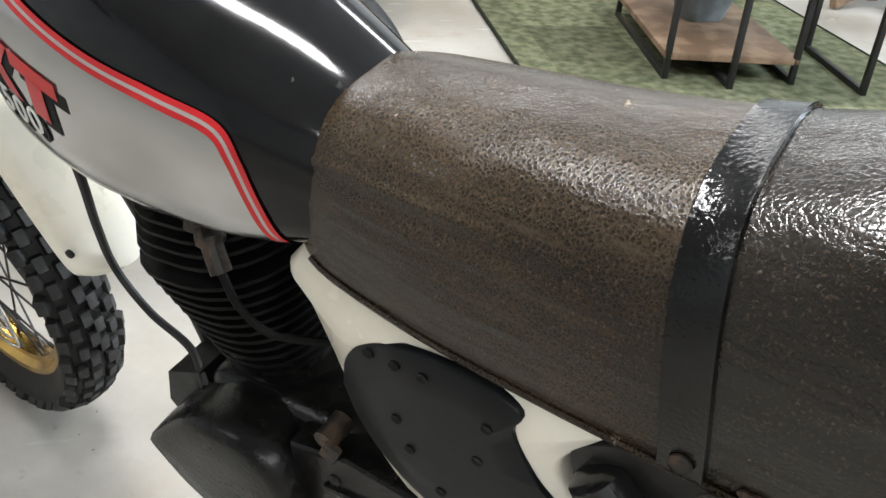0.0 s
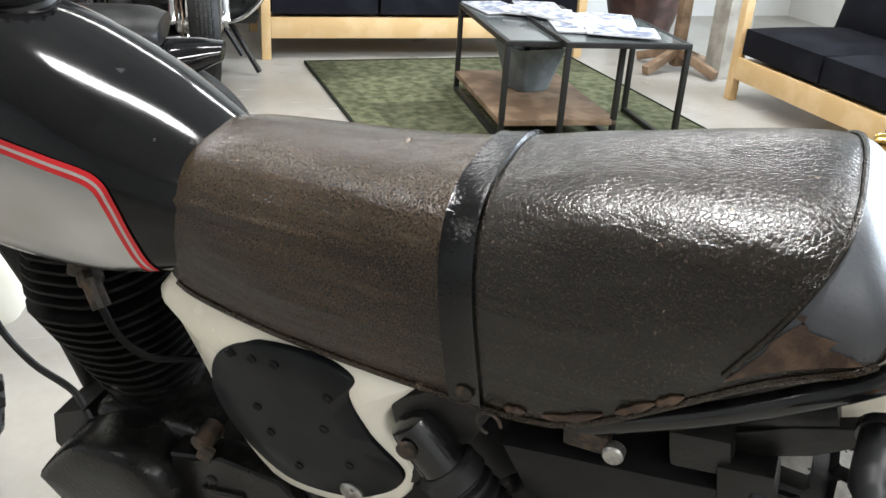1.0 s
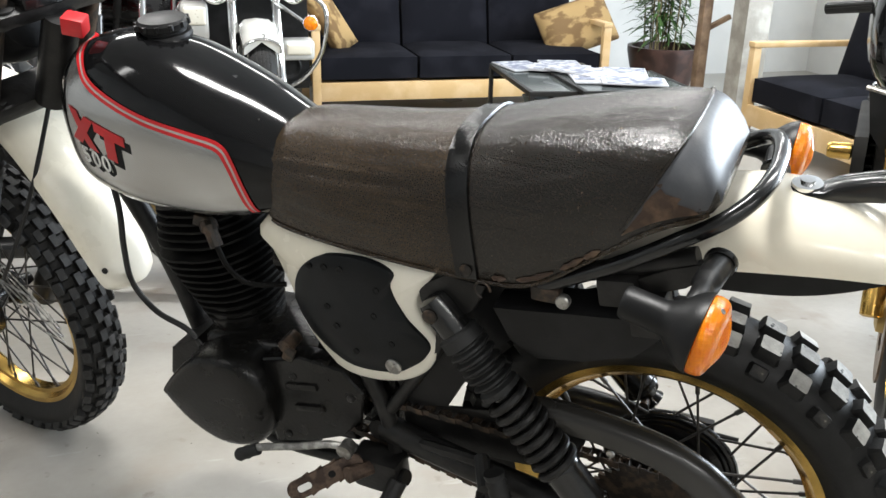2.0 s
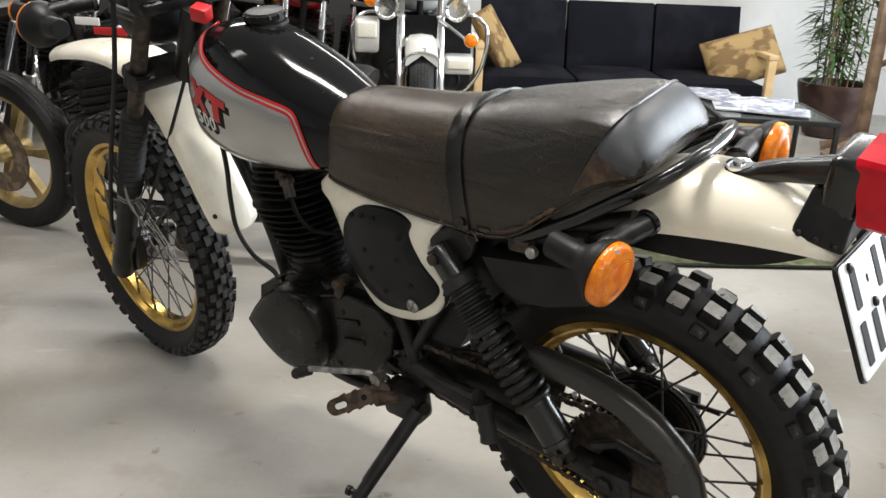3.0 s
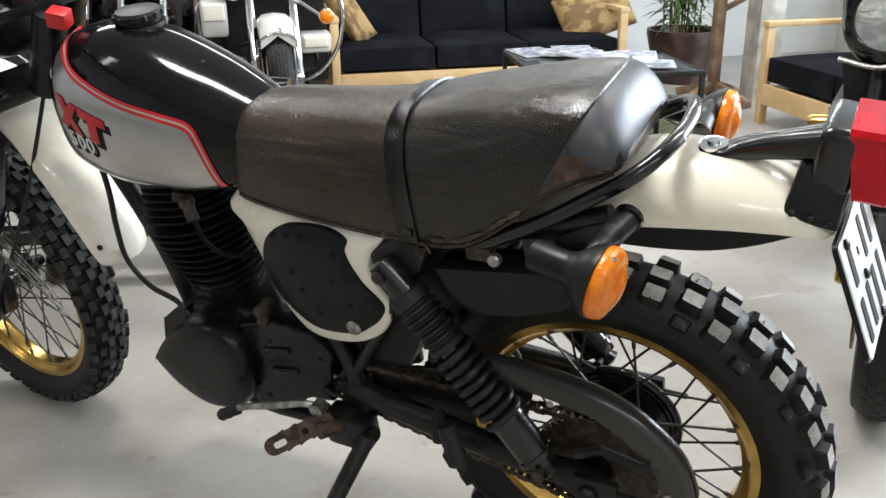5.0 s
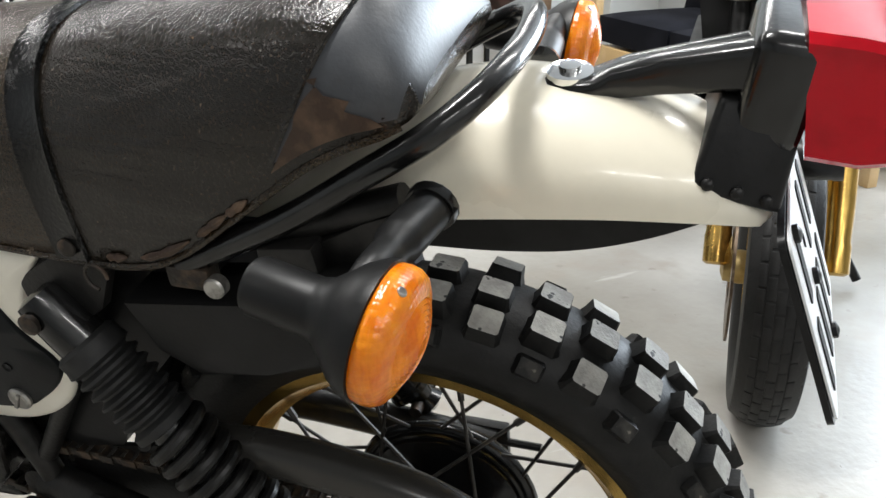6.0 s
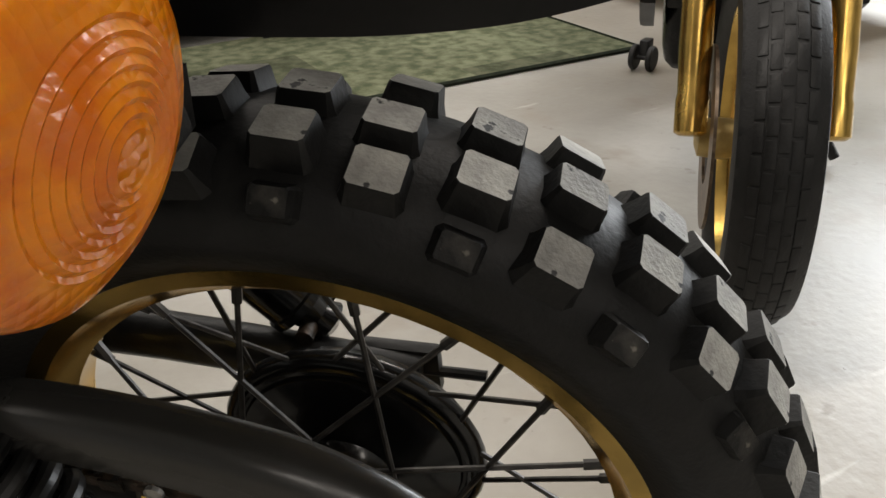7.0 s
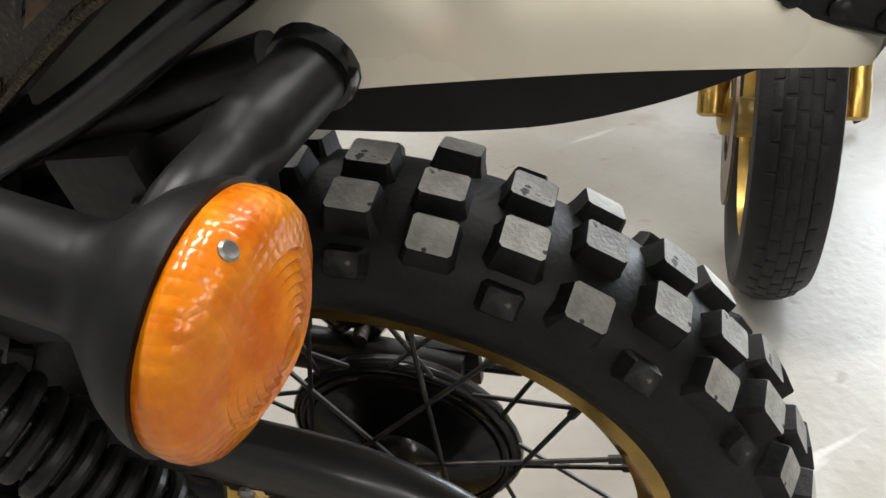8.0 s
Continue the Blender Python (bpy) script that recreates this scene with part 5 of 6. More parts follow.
# ---- the showroom ----
CONCRETE = material("concrete_floor", (0.27, 0.253, 0.220), 0.33, specular=0.26, vary=0.12, scale=1.6, fine=42, bump=0.3, second=(0.42, 0.405, 0.375), mix=(0.35, 0.65), rough_vary=0.16, bump_distance=0.003,
                    scratch=[((5, 5, 5), 0.56, 0.75, (0.29, 0.26, 0.22)), ((17, 17, 17), 0.66, 0.74, (0.24, 0.22, 0.19)), ((70, 70, 70), 0.725, 0.76, (0.11, 0.09, 0.075)), ((2.5, 14, 14), 0.66, 0.72, (0.47, 0.455, 0.43))])
WALL = material("white_wall", (0.62, 0.62, 0.60), 0.75, vary=0.05, scale=2, fine=90, bump=0.15)
GREY_WALL = material("grey_wall", (0.50, 0.50, 0.49), 0.8, vary=0.08, scale=2, fine=90, bump=0.15)
DARK_FILL_WALL = material("dark_fill_wall", (0.05, 0.05, 0.052), 0.7, vary=0.12, scale=3, fine=80, bump=0.15)
CEILING = material("grey_ceiling", (0.46, 0.46, 0.455), 0.85, vary=0.05, scale=2, fine=60, bump=0.1)
OLD_CONCRETE = material("raw_concrete", (0.30, 0.28, 0.24), 0.8, vary=0.2, scale=6, fine=60, bump=0.4, second=(0.45, 0.43, 0.38))
RUG = material("green_rug", (0.068, 0.078, 0.042), 0.95, vary=0.4, scale=22, fine=260, bump=0.8, second=(0.165, 0.170, 0.105), mix=(0.36, 0.64), bump_distance=0.004, specular=0.1)


def patchwork(m, size, strength):
    """Multiplies the colour by a random tone for each sewn patch."""
    nt = m.node_tree
    bsdf = nt.nodes["Principled BSDF"]
    source = bsdf.inputs["Base Color"].links[0].from_socket
    coord = nt.nodes.new("ShaderNodeTexCoord")
    div = nt.nodes.new("ShaderNodeVectorMath")
    div.operation = "DIVIDE"
    div.inputs[1].default_value = size
    floor = nt.nodes.new("ShaderNodeVectorMath")
    floor.operation = "FLOOR"
    white = nt.nodes.new("ShaderNodeTexWhiteNoise")
    ramp = nt.nodes.new("ShaderNodeMapRange")
    ramp.inputs["To Min"].default_value, ramp.inputs["To Max"].default_value = 1 - strength, 1 + strength * 0.6
    mul = nt.nodes.new("ShaderNodeMix")
    mul.data_type, mul.blend_type = "RGBA", "MULTIPLY"
    mul.inputs["Factor"].default_value = 1
    nt.links.new(coord.outputs["Object"], div.inputs[0])
    nt.links.new(div.outputs["Vector"], floor.inputs[0])
    nt.links.new(floor.outputs["Vector"], white.inputs["Vector"])
    nt.links.new(white.outputs["Value"], ramp.inputs["Value"])
    nt.links.new(source, mul.inputs["A"])
    nt.links.new(ramp.outputs["Result"], mul.inputs["B"])
    nt.links.new(mul.outputs["Result"], bsdf.inputs["Base Color"])


patchwork(RUG, (0.39, 0.46, 10.0), 0.4)
RUG_EDGE = material("rug_binding", (0.02, 0.024, 0.016), 0.95, vary=0.2, scale=60, bump=0.3, specular=0.1)
PINE = material("pale_pine", (0.62, 0.42, 0.20), 0.45, vary=0.12, scale=7, fine=120, bump=0.06, second=(0.70, 0.50, 0.27))
NAVY = material("navy_fabric", (0.0065, 0.007, 0.0105), 0.9, vary=0.3, scale=6, fine=500, bump=0.4, second=(0.012, 0.0125, 0.0175), specular=0.12)
STEEL_BLACK = material("black_steel", (0.012, 0.012, 0.012), 0.45, vary=0.2, scale=20, bump=0.05)
OAK = material("worn_oak", (0.16, 0.10, 0.06), 0.6, vary=0.3, scale=9, fine=90, bump=0.2, second=(0.28, 0.19, 0.12))
GLAZE = material("blue_grey_glaze", (0.16, 0.19, 0.20), 0.35, vary=0.2, scale=9, bump=0.05)
PAPER = material("glossy_paper", (0.52, 0.53, 0.56), 0.3, vary=0.05, scale=10, bump=0.0)
PAPER_BLUE = material("blue_print", (0.16, 0.18, 0.26), 0.35, vary=0.3, scale=25, bump=0.0, second=(0.6, 0.62, 0.66))
BROWN_POT = material("brown_planter", (0.045, 0.022, 0.017), 0.45, vary=0.3, scale=10, bump=0.08)
CANE = material("bamboo_cane", (0.16, 0.13, 0.055), 0.5, vary=0.3, scale=20, bump=0.05)
LEAF = material("bamboo_leaf", (0.05, 0.10, 0.025), 0.5, vary=0.3, scale=20, bump=0.05)
CAMO = material("camouflage_cushion", (0.19, 0.115, 0.045), 0.85, vary=0.2, scale=9, fine=300, bump=0.2, second=(0.40, 0.27, 0.115), mix=(0.46, 0.54))
GLASS = material("table_glass", (0.075, 0.085, 0.085), 0.06, vary=0.02, bump=0.0, specular=0.6)
WHITE_PAINT = material("white_gloss", (0.56, 0.56, 0.53), 0.2, vary=0.05, scale=8, bump=0.02, coat=0.4)
RED_PAINT = material("red_gloss", (0.42, 0.012, 0.02), 0.2, vary=0.08, scale=8, bump=0.02, coat=0.4)
CLEAR = material("headlamp_glass", (0.55, 0.57, 0.58), 0.1, metal=0.6, vary=0.15, scale=40, bump=0.15)
LAMP_BODY = material("lamp_housing", (0.6, 0.6, 0.6), 0.5, bump=0.0)

A0, A1, B0, B1, TOP = -5.5, 4.4, -4.2, 5.3, 3.1


def setting(name, bm, mat, label=""):
    ob = part(name, bm, mat, None, label, 30, "structure")
    ob.matrix_basis = ROOM
    return ob


def plain_box(bm, lo, hi, bevel=0.0):
    box(bm, [h - l for l, h in zip(lo, hi)], Matrix.Translation([(l + h) / 2 for l, h in zip(lo, hi)]), bevel)


def room_box(name, lo, hi, mat, label):
    bm = bmesh.new()
    plain_box(bm, lo, hi)
    return setting(name, bm, mat, label)


room_box("floor", (A0 - 0.2, B0 - 0.2, -0.15), (A1 + 0.2, B1 + 0.2, 0.0), CONCRETE, "polished grey concrete floor with stains")
# Ceiling, south and west walls are unseen; their greys are set for bounce light.
room_box("ceiling", (A0 - 0.2, B0 - 0.2, TOP), (A1 + 0.2, B1 + 0.2, TOP + 0.2), CEILING, "unseen grey ceiling that bounces fill light")
room_box("wall_north", (-0.12, B1, 0), (A1, B1 + 0.2, TOP), WALL, "white plastered wall behind the sofa")
# Made-up dark stretch that stands for the black clutter behind the motorcycles.
room_box("wall_north_2", (A0, B1, 0), (-0.12, B1 + 0.2, TOP), DARK_FILL_WALL, "wall made dark to stand for black clutter behind the parked motorcycles")
room_box("wall_south", (A0, B0 - 0.2, 0), (A1, B0, TOP), GREY_WALL, "unseen grey wall that bounces fill light")
room_box("wall_west", (A0 - 0.2, B0 - 0.2, 0), (A0, B1 + 0.2, TOP), GREY_WALL, "unseen grey wall that bounces fill light")
bm = bmesh.new()
plain_box(bm, (A1, B0 - 0.2, 0), (A1 + 0.2, 0.2, TOP))
plain_box(bm, (A1, 2.8, 0), (A1 + 0.2, B1 + 0.2, TOP))
plain_box(bm, (A1, 0.2, 0), (A1 + 0.2, 2.8, 0.75))
plain_box(bm, (A1, 0.2, 2.75), (A1 + 0.2, 2.8, TOP))
setting("wall_east", bm, WALL, "white wall with a wide window opening")
column = room_box("column", (2.47, 3.48, 0), (2.63, 3.625, TOP), OLD_CONCRETE, "bare stained concrete column")


def rug_body(bm):
    a0, a1, b0, b1 = 0.245, 1.815, 1.735, 4.04
    plain_box(bm, (a0, b0, 0.0005), (a1, b1, 0.012), 0.004)


rug = solid("rug", ROOM, "green patchwork rug on the concrete floor", "rug", RUG, (lambda bm: (rug_body(bm), bm)[1])(bmesh.new()))
made("binding", RUG_EDGE, rug, lambda bm: [tube(bm, [p, q], 0.0085, 6) for p, q in (((0.245, 1.735, 0.009), (0.245, 4.04, 0.009)), ((0.245, 4.04, 0.009), (1.815, 4.04, 0.009)), ((1.815, 4.04, 0.009), (1.815, 1.735, 0.009)), ((1.815, 1.735, 0.009), (0.245, 1.735, 0.009)))], label="dark woven binding")


def cushion(bm, size, m, puff=0.35, seed=0):
    """A soft pad with rounded edges and a little sag."""
    rng = random.Random(seed)
    n = 10
    verts = {}
    for k in (-1, 1):
        for i in range(n + 1):
            for j in range(n + 1):
                x, y = 2 * i / n - 1, 2 * j / n - 1
                f = (1 - abs(x) ** 4) * (1 - abs(y) ** 4)
                z = k * (0.5 - puff * 0.5 + puff * 0.5 * f ** 0.5) * (1 + rng.uniform(-0.03, 0.03) * f)
                s = 1 - 0.03 * (1 - f)
                verts[k, i, j] = bm.verts.new(m @ Vector((x * size[0] / 2 * s, y * size[1] / 2 * s, z * size[2])))
    for k in (-1, 1):
        for i in range(n):
            for j in range(n):
                bm.faces.new((verts[k, i, j], verts[k, i + 1, j], verts[k, i + 1, j + 1], verts[k, i, j + 1]))
    rim = [(i, 0) for i in range(n)] + [(n, j) for j in range(n)] + [(i, n) for i in range(n, 0, -1)] + [(0, j) for j in range(n, 0, -1)]
    for p, q in zip(rim, rim[1:] + rim[:1]):
        bm.faces.new((verts[-1, *p], verts[-1, *q], verts[1, *q], verts[1, *p]))


def sofa(width, seats, m, label):
    """Front at y = 0, seat to +y, from x = 0 to width."""
    s = empty("sofa", m, label, "sofa")
    made("frame", PINE, s, lambda bm: (plain_box(bm, (0.05, 0.0, 0.115), (width - 0.05, 0.025, 0.225), 0.004), plain_box(bm, (0.05, 0.025, 0.19), (width - 0.05, 0.74, 0.215), 0.003), plain_box(bm, (0.05, 0.74, 0.115), (width - 0.05, 0.765, 0.60), 0.004)), label="pale pine base rail")
    for x in (0.0, width - 0.05):
        for y in (0.0, 0.72):
            made("leg", PINE, s, lambda bm: plain_box(bm, (x, y, 0.0), (x + 0.05, y + 0.045, 0.53), 0.004))
        made("arm_rest", PINE, s, lambda bm: plain_box(bm, (x - 0.005, -0.005, 0.53), (x + 0.055, 0.77, 0.56), 0.005), label="flat pine arm rest")
    w = (width - 0.10) / seats
    for i in range(seats):
        made("seat_cushion", NAVY, s, lambda bm: cushion(bm, (w, 0.68, 0.18), pose(0.05 + w * (i + 0.5), 0.35, 0.305), 0.3, i), label="dark navy seat cushion", angle=60)
        made("back_cushion", NAVY, s, lambda bm: cushion(bm, (w, 0.46, 0.17), pose(0.05 + w * (i + 0.5), 0.64, 0.58, 78, 0, 0), 0.35, i + 9), label="dark navy back cushion", angle=60)
    return s


sofa(1.875, 3, ROOM @ pose(0.031, 4.133, 0, 0, 0, -2.4), "three-seat pine sofa with dark navy cushions")
sofa(1.875, 3, ROOM @ pose(2.27, 3.14, 0, 0, 0, -92), "pine sofa with dark navy cushions by the column")
for m, sd in ((ROOM @ pose(0.18, 4.43, 0.56, 78, -30, 14) @ Matrix.Diagonal((0.38, 0.98, 1.0, 1.0)), 3), (ROOM @ pose(1.80, 4.36, 0.505, 58, -18, -6) @ Matrix.Diagonal((1.1, 0.78, 1.0, 1.0)), 4)):
    bm = bmesh.new()
    cushion(bm, (0.44, 0.44, 0.14), Matrix(), 0.75, sd)
    solid("throw_pillow", m, "camouflage patterned throw pillow on the sofa", "pillow", CAMO, bm, "pillows on the sofa", 60)


def coffee_table(a0, a1, b0, b1, h, shelf, label):
    t = empty("coffee_table", ROOM @ pose(a0, b0, 0.012, 0, 0, TABLE_TURN), label, "table", "nested coffee tables")
    w, d, r = a1 - a0, b1 - b0, 0.022
    h -= 0.012
    for x in (0, w - r):
        for y in (0, d - r):
            made("leg", STEEL_BLACK, t, lambda bm: plain_box(bm, (x, y, 0), (x + r, y + r, h - 0.022), 0.0015))
        made("rail", STEEL_BLACK, t, lambda bm: plain_box(bm, (x, r, 0.0), (x + r, d - r, r), 0.0015))
    made("top_frame", STEEL_BLACK, t, lambda bm: (plain_box(bm, (0, 0, h - 0.022), (w, r, h), 0.0015), plain_box(bm, (0, d - r, h - 0.022), (w, d, h), 0.0015), plain_box(bm, (0, r, h - 0.022), (r, d - r, h), 0.0015), plain_box(bm, (w - r, r, h - 0.022), (w, d - r, h), 0.0015)), label="black steel top frame")
    made("table_top", GLASS, t, lambda bm: plain_box(bm, (r, r, h - 0.012), (w - r, d - r, h - 0.002)), label="grey glass table top")
    if shelf:
        made("shelf", OAK, t, lambda bm: plain_box(bm, (0.0, 0.0, 0.075), (w, d, 0.10), 0.003), label="worn wooden shelf")
    return t


TABLE_TURN = -6.7
coffee_table(0.767, 1.280, 2.575, 3.405, 0.435, True, "black steel coffee table with glass top and wooden shelf")
coffee_table(0.980, 1.514, 2.467, 3.012, 0.450, False, "black steel nesting table with glass top")


def pot(bm):
    rings = []
    for k, (z, s) in enumerate(((0, 0.075), (0.01, 0.08), (0.19, 0.125), (0.20, 0.128), (0.20, 0.115), (0.05, 0.085))):
        rings.append([Vector((x, y, z)) for x, y in rounded(-s, -s, s, s, 0.03, 4)])
    ring_faces(bm, rings)


solid("square_pot", ROOM @ pose(1.095, 3.05, 0.113, 0, 0, 8), "blue-grey glazed square pot on the wooden shelf", "pot", GLAZE, (lambda bm: (pot(bm), bm)[1])(bmesh.new()))
rng = random.Random(11)
for k, (a, b, tn, z) in enumerate(((0.99, 3.26, 4, 0.436), (1.21, 3.25, -14, 0.436), (1.14, 3.10, 60, 0.4445), (1.27, 2.88, 8, 0.4515), (1.16, 2.76, -16, 0.4515), (1.38, 2.86, -25, 0.4515), (1.29, 2.60, 66, 0.4605), (1.17, 2.92, 25, 0.4605))):
    bm = bmesh.new()
    plain_box(bm, (-0.105, -0.148, 0), (0.105, 0.148, 0.006 + 0.002 * (k % 3)), 0.001)
    mag = solid("magazine", ROOM @ pose(a, b, z, 0, 0, tn), "glossy magazine lying on the glass table", "magazine", PAPER, bm, "magazines on the tables")
    made("cover_picture", PAPER_BLUE, mag, lambda bm: plain_box(bm, (-0.096, -0.13 + 0.05 * (k % 3), 0.0075 + 0.002 * (k % 3)), (0.096, 0.125, 0.0085 + 0.002 * (k % 3))), label="printed cover")


def planter(bm):
    lathe(bm, [(0.15, 0), (0.17, 0.01), (0.235, 0.26), (0.25, 0.33), (0.25, 0.36), (0.225, 0.36), (0.22, 0.30), (0.01, 0.29)], (0, 0, 0), (0, 0, 1), 32)


plant = empty("potted_bamboo", ROOM @ pose(2.50, 4.42, 0), "leafy bamboo plant in a brown planter", "plant")
made("planter", BROWN_POT, plant, planter, label="dark brown glazed planter")
made("soil", OAK, plant, lambda bm: lathe(bm, [(0.215, 0), (0.215, 0.02), (0.01, 0.03)], (0, 0, 0.285), (0, 0, 1), 24))
leaves = bmesh.new()
for k in range(14):
    x, y = rng.uniform(-0.13, 0.13), rng.uniform(-0.13, 0.13)
    hgt = rng.uniform(0.8, 1.5)
    tip = Vector((x * 1.6, y * 1.6, 0.3 + hgt))
    made("cane", CANE, plant, tube, [Vector((x, y, 0.3)), tip], 0.0055, 6)
    for q in range(80):
        s = rng.uniform(0.10, 1)
        p = Vector((x, y, 0.3)).lerp(tip, s)
        ang, dr, ln = rng.uniform(0, 6.28), rng.uniform(-0.5, 0.5), rng.uniform(0.11, 0.21)
        d = Vector((math.cos(ang), math.sin(ang), dr)).normalized()
        sd = d.cross(Vector((0, 0, 1))).normalized() * 0.011
        v = [leaves.verts.new(q2) for q2 in (p + d * 0.03, p + d * (0.03 + ln * 0.4) + sd + Vector((0, 0, 0.004)), p + d * (0.03 + ln) - Vector((0, 0, 0.03)), p + d * (0.03 + ln * 0.4) - sd)]
        leaves.faces.new(v)
part("leaves", leaves, LEAF, plant, kind="stuff")

# wooden stand beside the column
coat = empty("coat_stand", ROOM @ pose(2.33, 3.70, 0), "dark wooden stand beside the concrete column", "stand")
made("post", OAK, coat, lambda bm: plain_box(bm, (-0.03, -0.03, 0.03), (0.03, 0.03, 1.5), 0.006))
for tn in (20, 110, 200, 290):
    made("foot", OAK, coat, lambda bm: box(bm, (0.26, 0.045, 0.05), pose(0, 0, 0, 0, 0, tn) @ pose(0.15, 0, 0.07, 0, 18, 0), 0.006))
for k, z in enumerate((0.55, 0.62, 0.95)):
    made("hook", OAK, coat, lambda bm: box(bm, (0.20, 0.03, 0.03), pose(0, 0, z, 0, -25, 60 * k) @ pose(0.09, 0, 0), 0.005))

# assumed, unseen lamp housings over the strip and fill lamps
for a, b, length, watts in STRIPS:
    bm = bmesh.new()
    plain_box(bm, (-length / 2 - 0.03, -0.09, 0), (length / 2 + 0.03, 0.09, 0.10), 0.01)
    solid("strip_light", ROOM @ pose(a, b, 2.97), "assumed white strip light housing, unseen below the ceiling", "lamp", LAMP_BODY, bm, "strip lights")

# ---- the other motorcycles; each in its own frame: x to its rear, y to its right, z up, origin under the front axle ----
DISC = material("brake_disc", (0.20, 0.15, 0.11), 0.4, metal=0.8, vary=0.3, scale=40, fine=200, bump=0.15)


def show_wheel(thing, name, c, r, half, rim_mat, spoke_mat, disc_side=0, cast=6, tread=False, label=""):
    hub = made(name, spoke_mat, thing, lathe, [(0.012, -half * 1.6), (0.03, -half * 1.5), (0.034, -half), (0.028, 0), (0.034, half), (0.03, half * 1.5), (0.012, half * 1.6)], c, (0, 1, 0), 20, label=label)
    rr = r - 0.085

    def tyre(bm):
        lathe(bm, [(rr, -half * 0.7), (rr + 0.02, -half * 0.92), (rr + 0.045, -half), (r - 0.022, -half * 0.93), (r - 0.008, -half * 0.62), (r, -half * 0.25), (r + 0.001, 0),
                   (r, half * 0.25), (r - 0.008, half * 0.62), (r - 0.022, half * 0.93), (rr + 0.045, half), (rr + 0.02, half * 0.92), (rr, half * 0.7)], c, (0, 1, 0), 80, closed=True)
    made("tyre", RUBBER, hub, tyre, label="black road tyre")
    if tread:
        bm = bmesh.new()
        n = 44
        for i in range(n):
            for k in range(7):
                f = (k - 3) / 3
                block(bm, c, 2 * math.pi * (i + 0.5 * (k % 2)) / n, r - 0.001 - 0.013 * f * f - 0.006 * abs(f) ** 5, f * half * 0.80, 0.036, half * 0.225, 0.0024, f * 0.55, 1.0)
        part("tread", bm, RUBBER, hub, "fine block tread", kind="stuff")
    made("rim", rim_mat, hub, lathe, [(rr + 0.012, -half * 0.72), (rr - 0.004, -half * 0.70), (rr - 0.012, -half * 0.4), (rr - 0.026, -half * 0.3), (rr - 0.026, half * 0.3), (rr - 0.012, half * 0.4), (rr - 0.004, half * 0.70), (rr + 0.012, half * 0.72), (rr, half * 0.5), (rr, -half * 0.5)], c, (0, 1, 0), 64, closed=True)
    for i in range(cast):
        a = 2 * math.pi * i / cast
        d, t = Vector((math.cos(a), 0, math.sin(a))), Vector((-math.sin(a), 0, math.cos(a)))
        bm = bmesh.new()
        rings = []
        for q, w in ((0.025, 0.016), (rr * 0.5, 0.013), (rr - 0.02, 0.020)):
            o = c + d * q + t * 0.02 * (q / rr)
            rings.append([o + t * x * w + Vector((0, y * half * 0.35, 0)) for x, y in ((-1, -1), (1, -1), (1, 1), (-1, 1))])
        ring_faces(bm, rings)
        part("spoke", bm, spoke_mat, hub)
    for s in ([disc_side] if disc_side in (-1, 1) else [-1, 1] if disc_side else []):
        made("brake_disc", DISC, hub, lathe, [(0.075, s * (half + 0.012)), (0.148, s * (half + 0.012)), (0.148, s * (half + 0.017)), (0.075, s * (half + 0.017))], c, (0, 1, 0), 48, closed=True, label="stained steel brake disc")
    return hub


def blob(bm, rows, power=2.4, seg=24):
    """A body lofted along x: (x, z centre, half width, half height)."""
    rings = []
    for x, z, a, h in smooth_line(rows, 4):
        ring = []
        for k in range(seg):
            t = 2 * math.pi * k / seg
            c, s = math.cos(t), math.sin(t)
            ring.append(Vector((x, a * math.copysign(abs(c) ** (2 / power), c), z + h * math.copysign(abs(s) ** (2 / power), s))))
        rings.append(ring)
    ring_faces(bm, rings)


def show_fork(thing, axle_z, rake, y, lower, upper, low_len=0.42, r=0.026, top=0.78, lift=0.0):
    d = Vector((math.sin(radians(rake)), 0, math.cos(radians(rake))))
    o = Vector((-0.03, 0, axle_z + lift))
    f = made("fork", lower, thing, lambda bm: [lathe(bm, [(r * 0.7, -0.035), (r, -0.03), (r, 0.02), (r * 0.92, 0.03), (r, 0.10), (r * 0.95, low_len - 0.02), (r * 1.1, low_len - 0.01), (r * 1.1, low_len), (r * 0.8, low_len + 0.003)], o + Vector((0, s * y, 0)), d, 20) for s in (-1, 1)], label="front fork lower legs")
    for s in (-1, 1):
        made("fork_tube", upper, f, lambda bm: tube(bm, [o + Vector((0, s * y, 0)) + d * low_len, o + Vector((0, s * y, 0)) + d * top], r * 0.72, 16))
    made("fork_clamp", FRAME_BLACK, f, lambda bm: (box(bm, (0.06, 2 * y + 0.06, 0.035), Matrix.Translation(o + d * (top - 0.18)) @ pose(0, 0, 0, 0, rake, 0), 0.01), box(bm, (0.06, 2 * y + 0.06, 0.03), Matrix.Translation(o + d * (top - 0.01)) @ pose(0, 0, 0, 0, rake, 0), 0.01)))
    return f


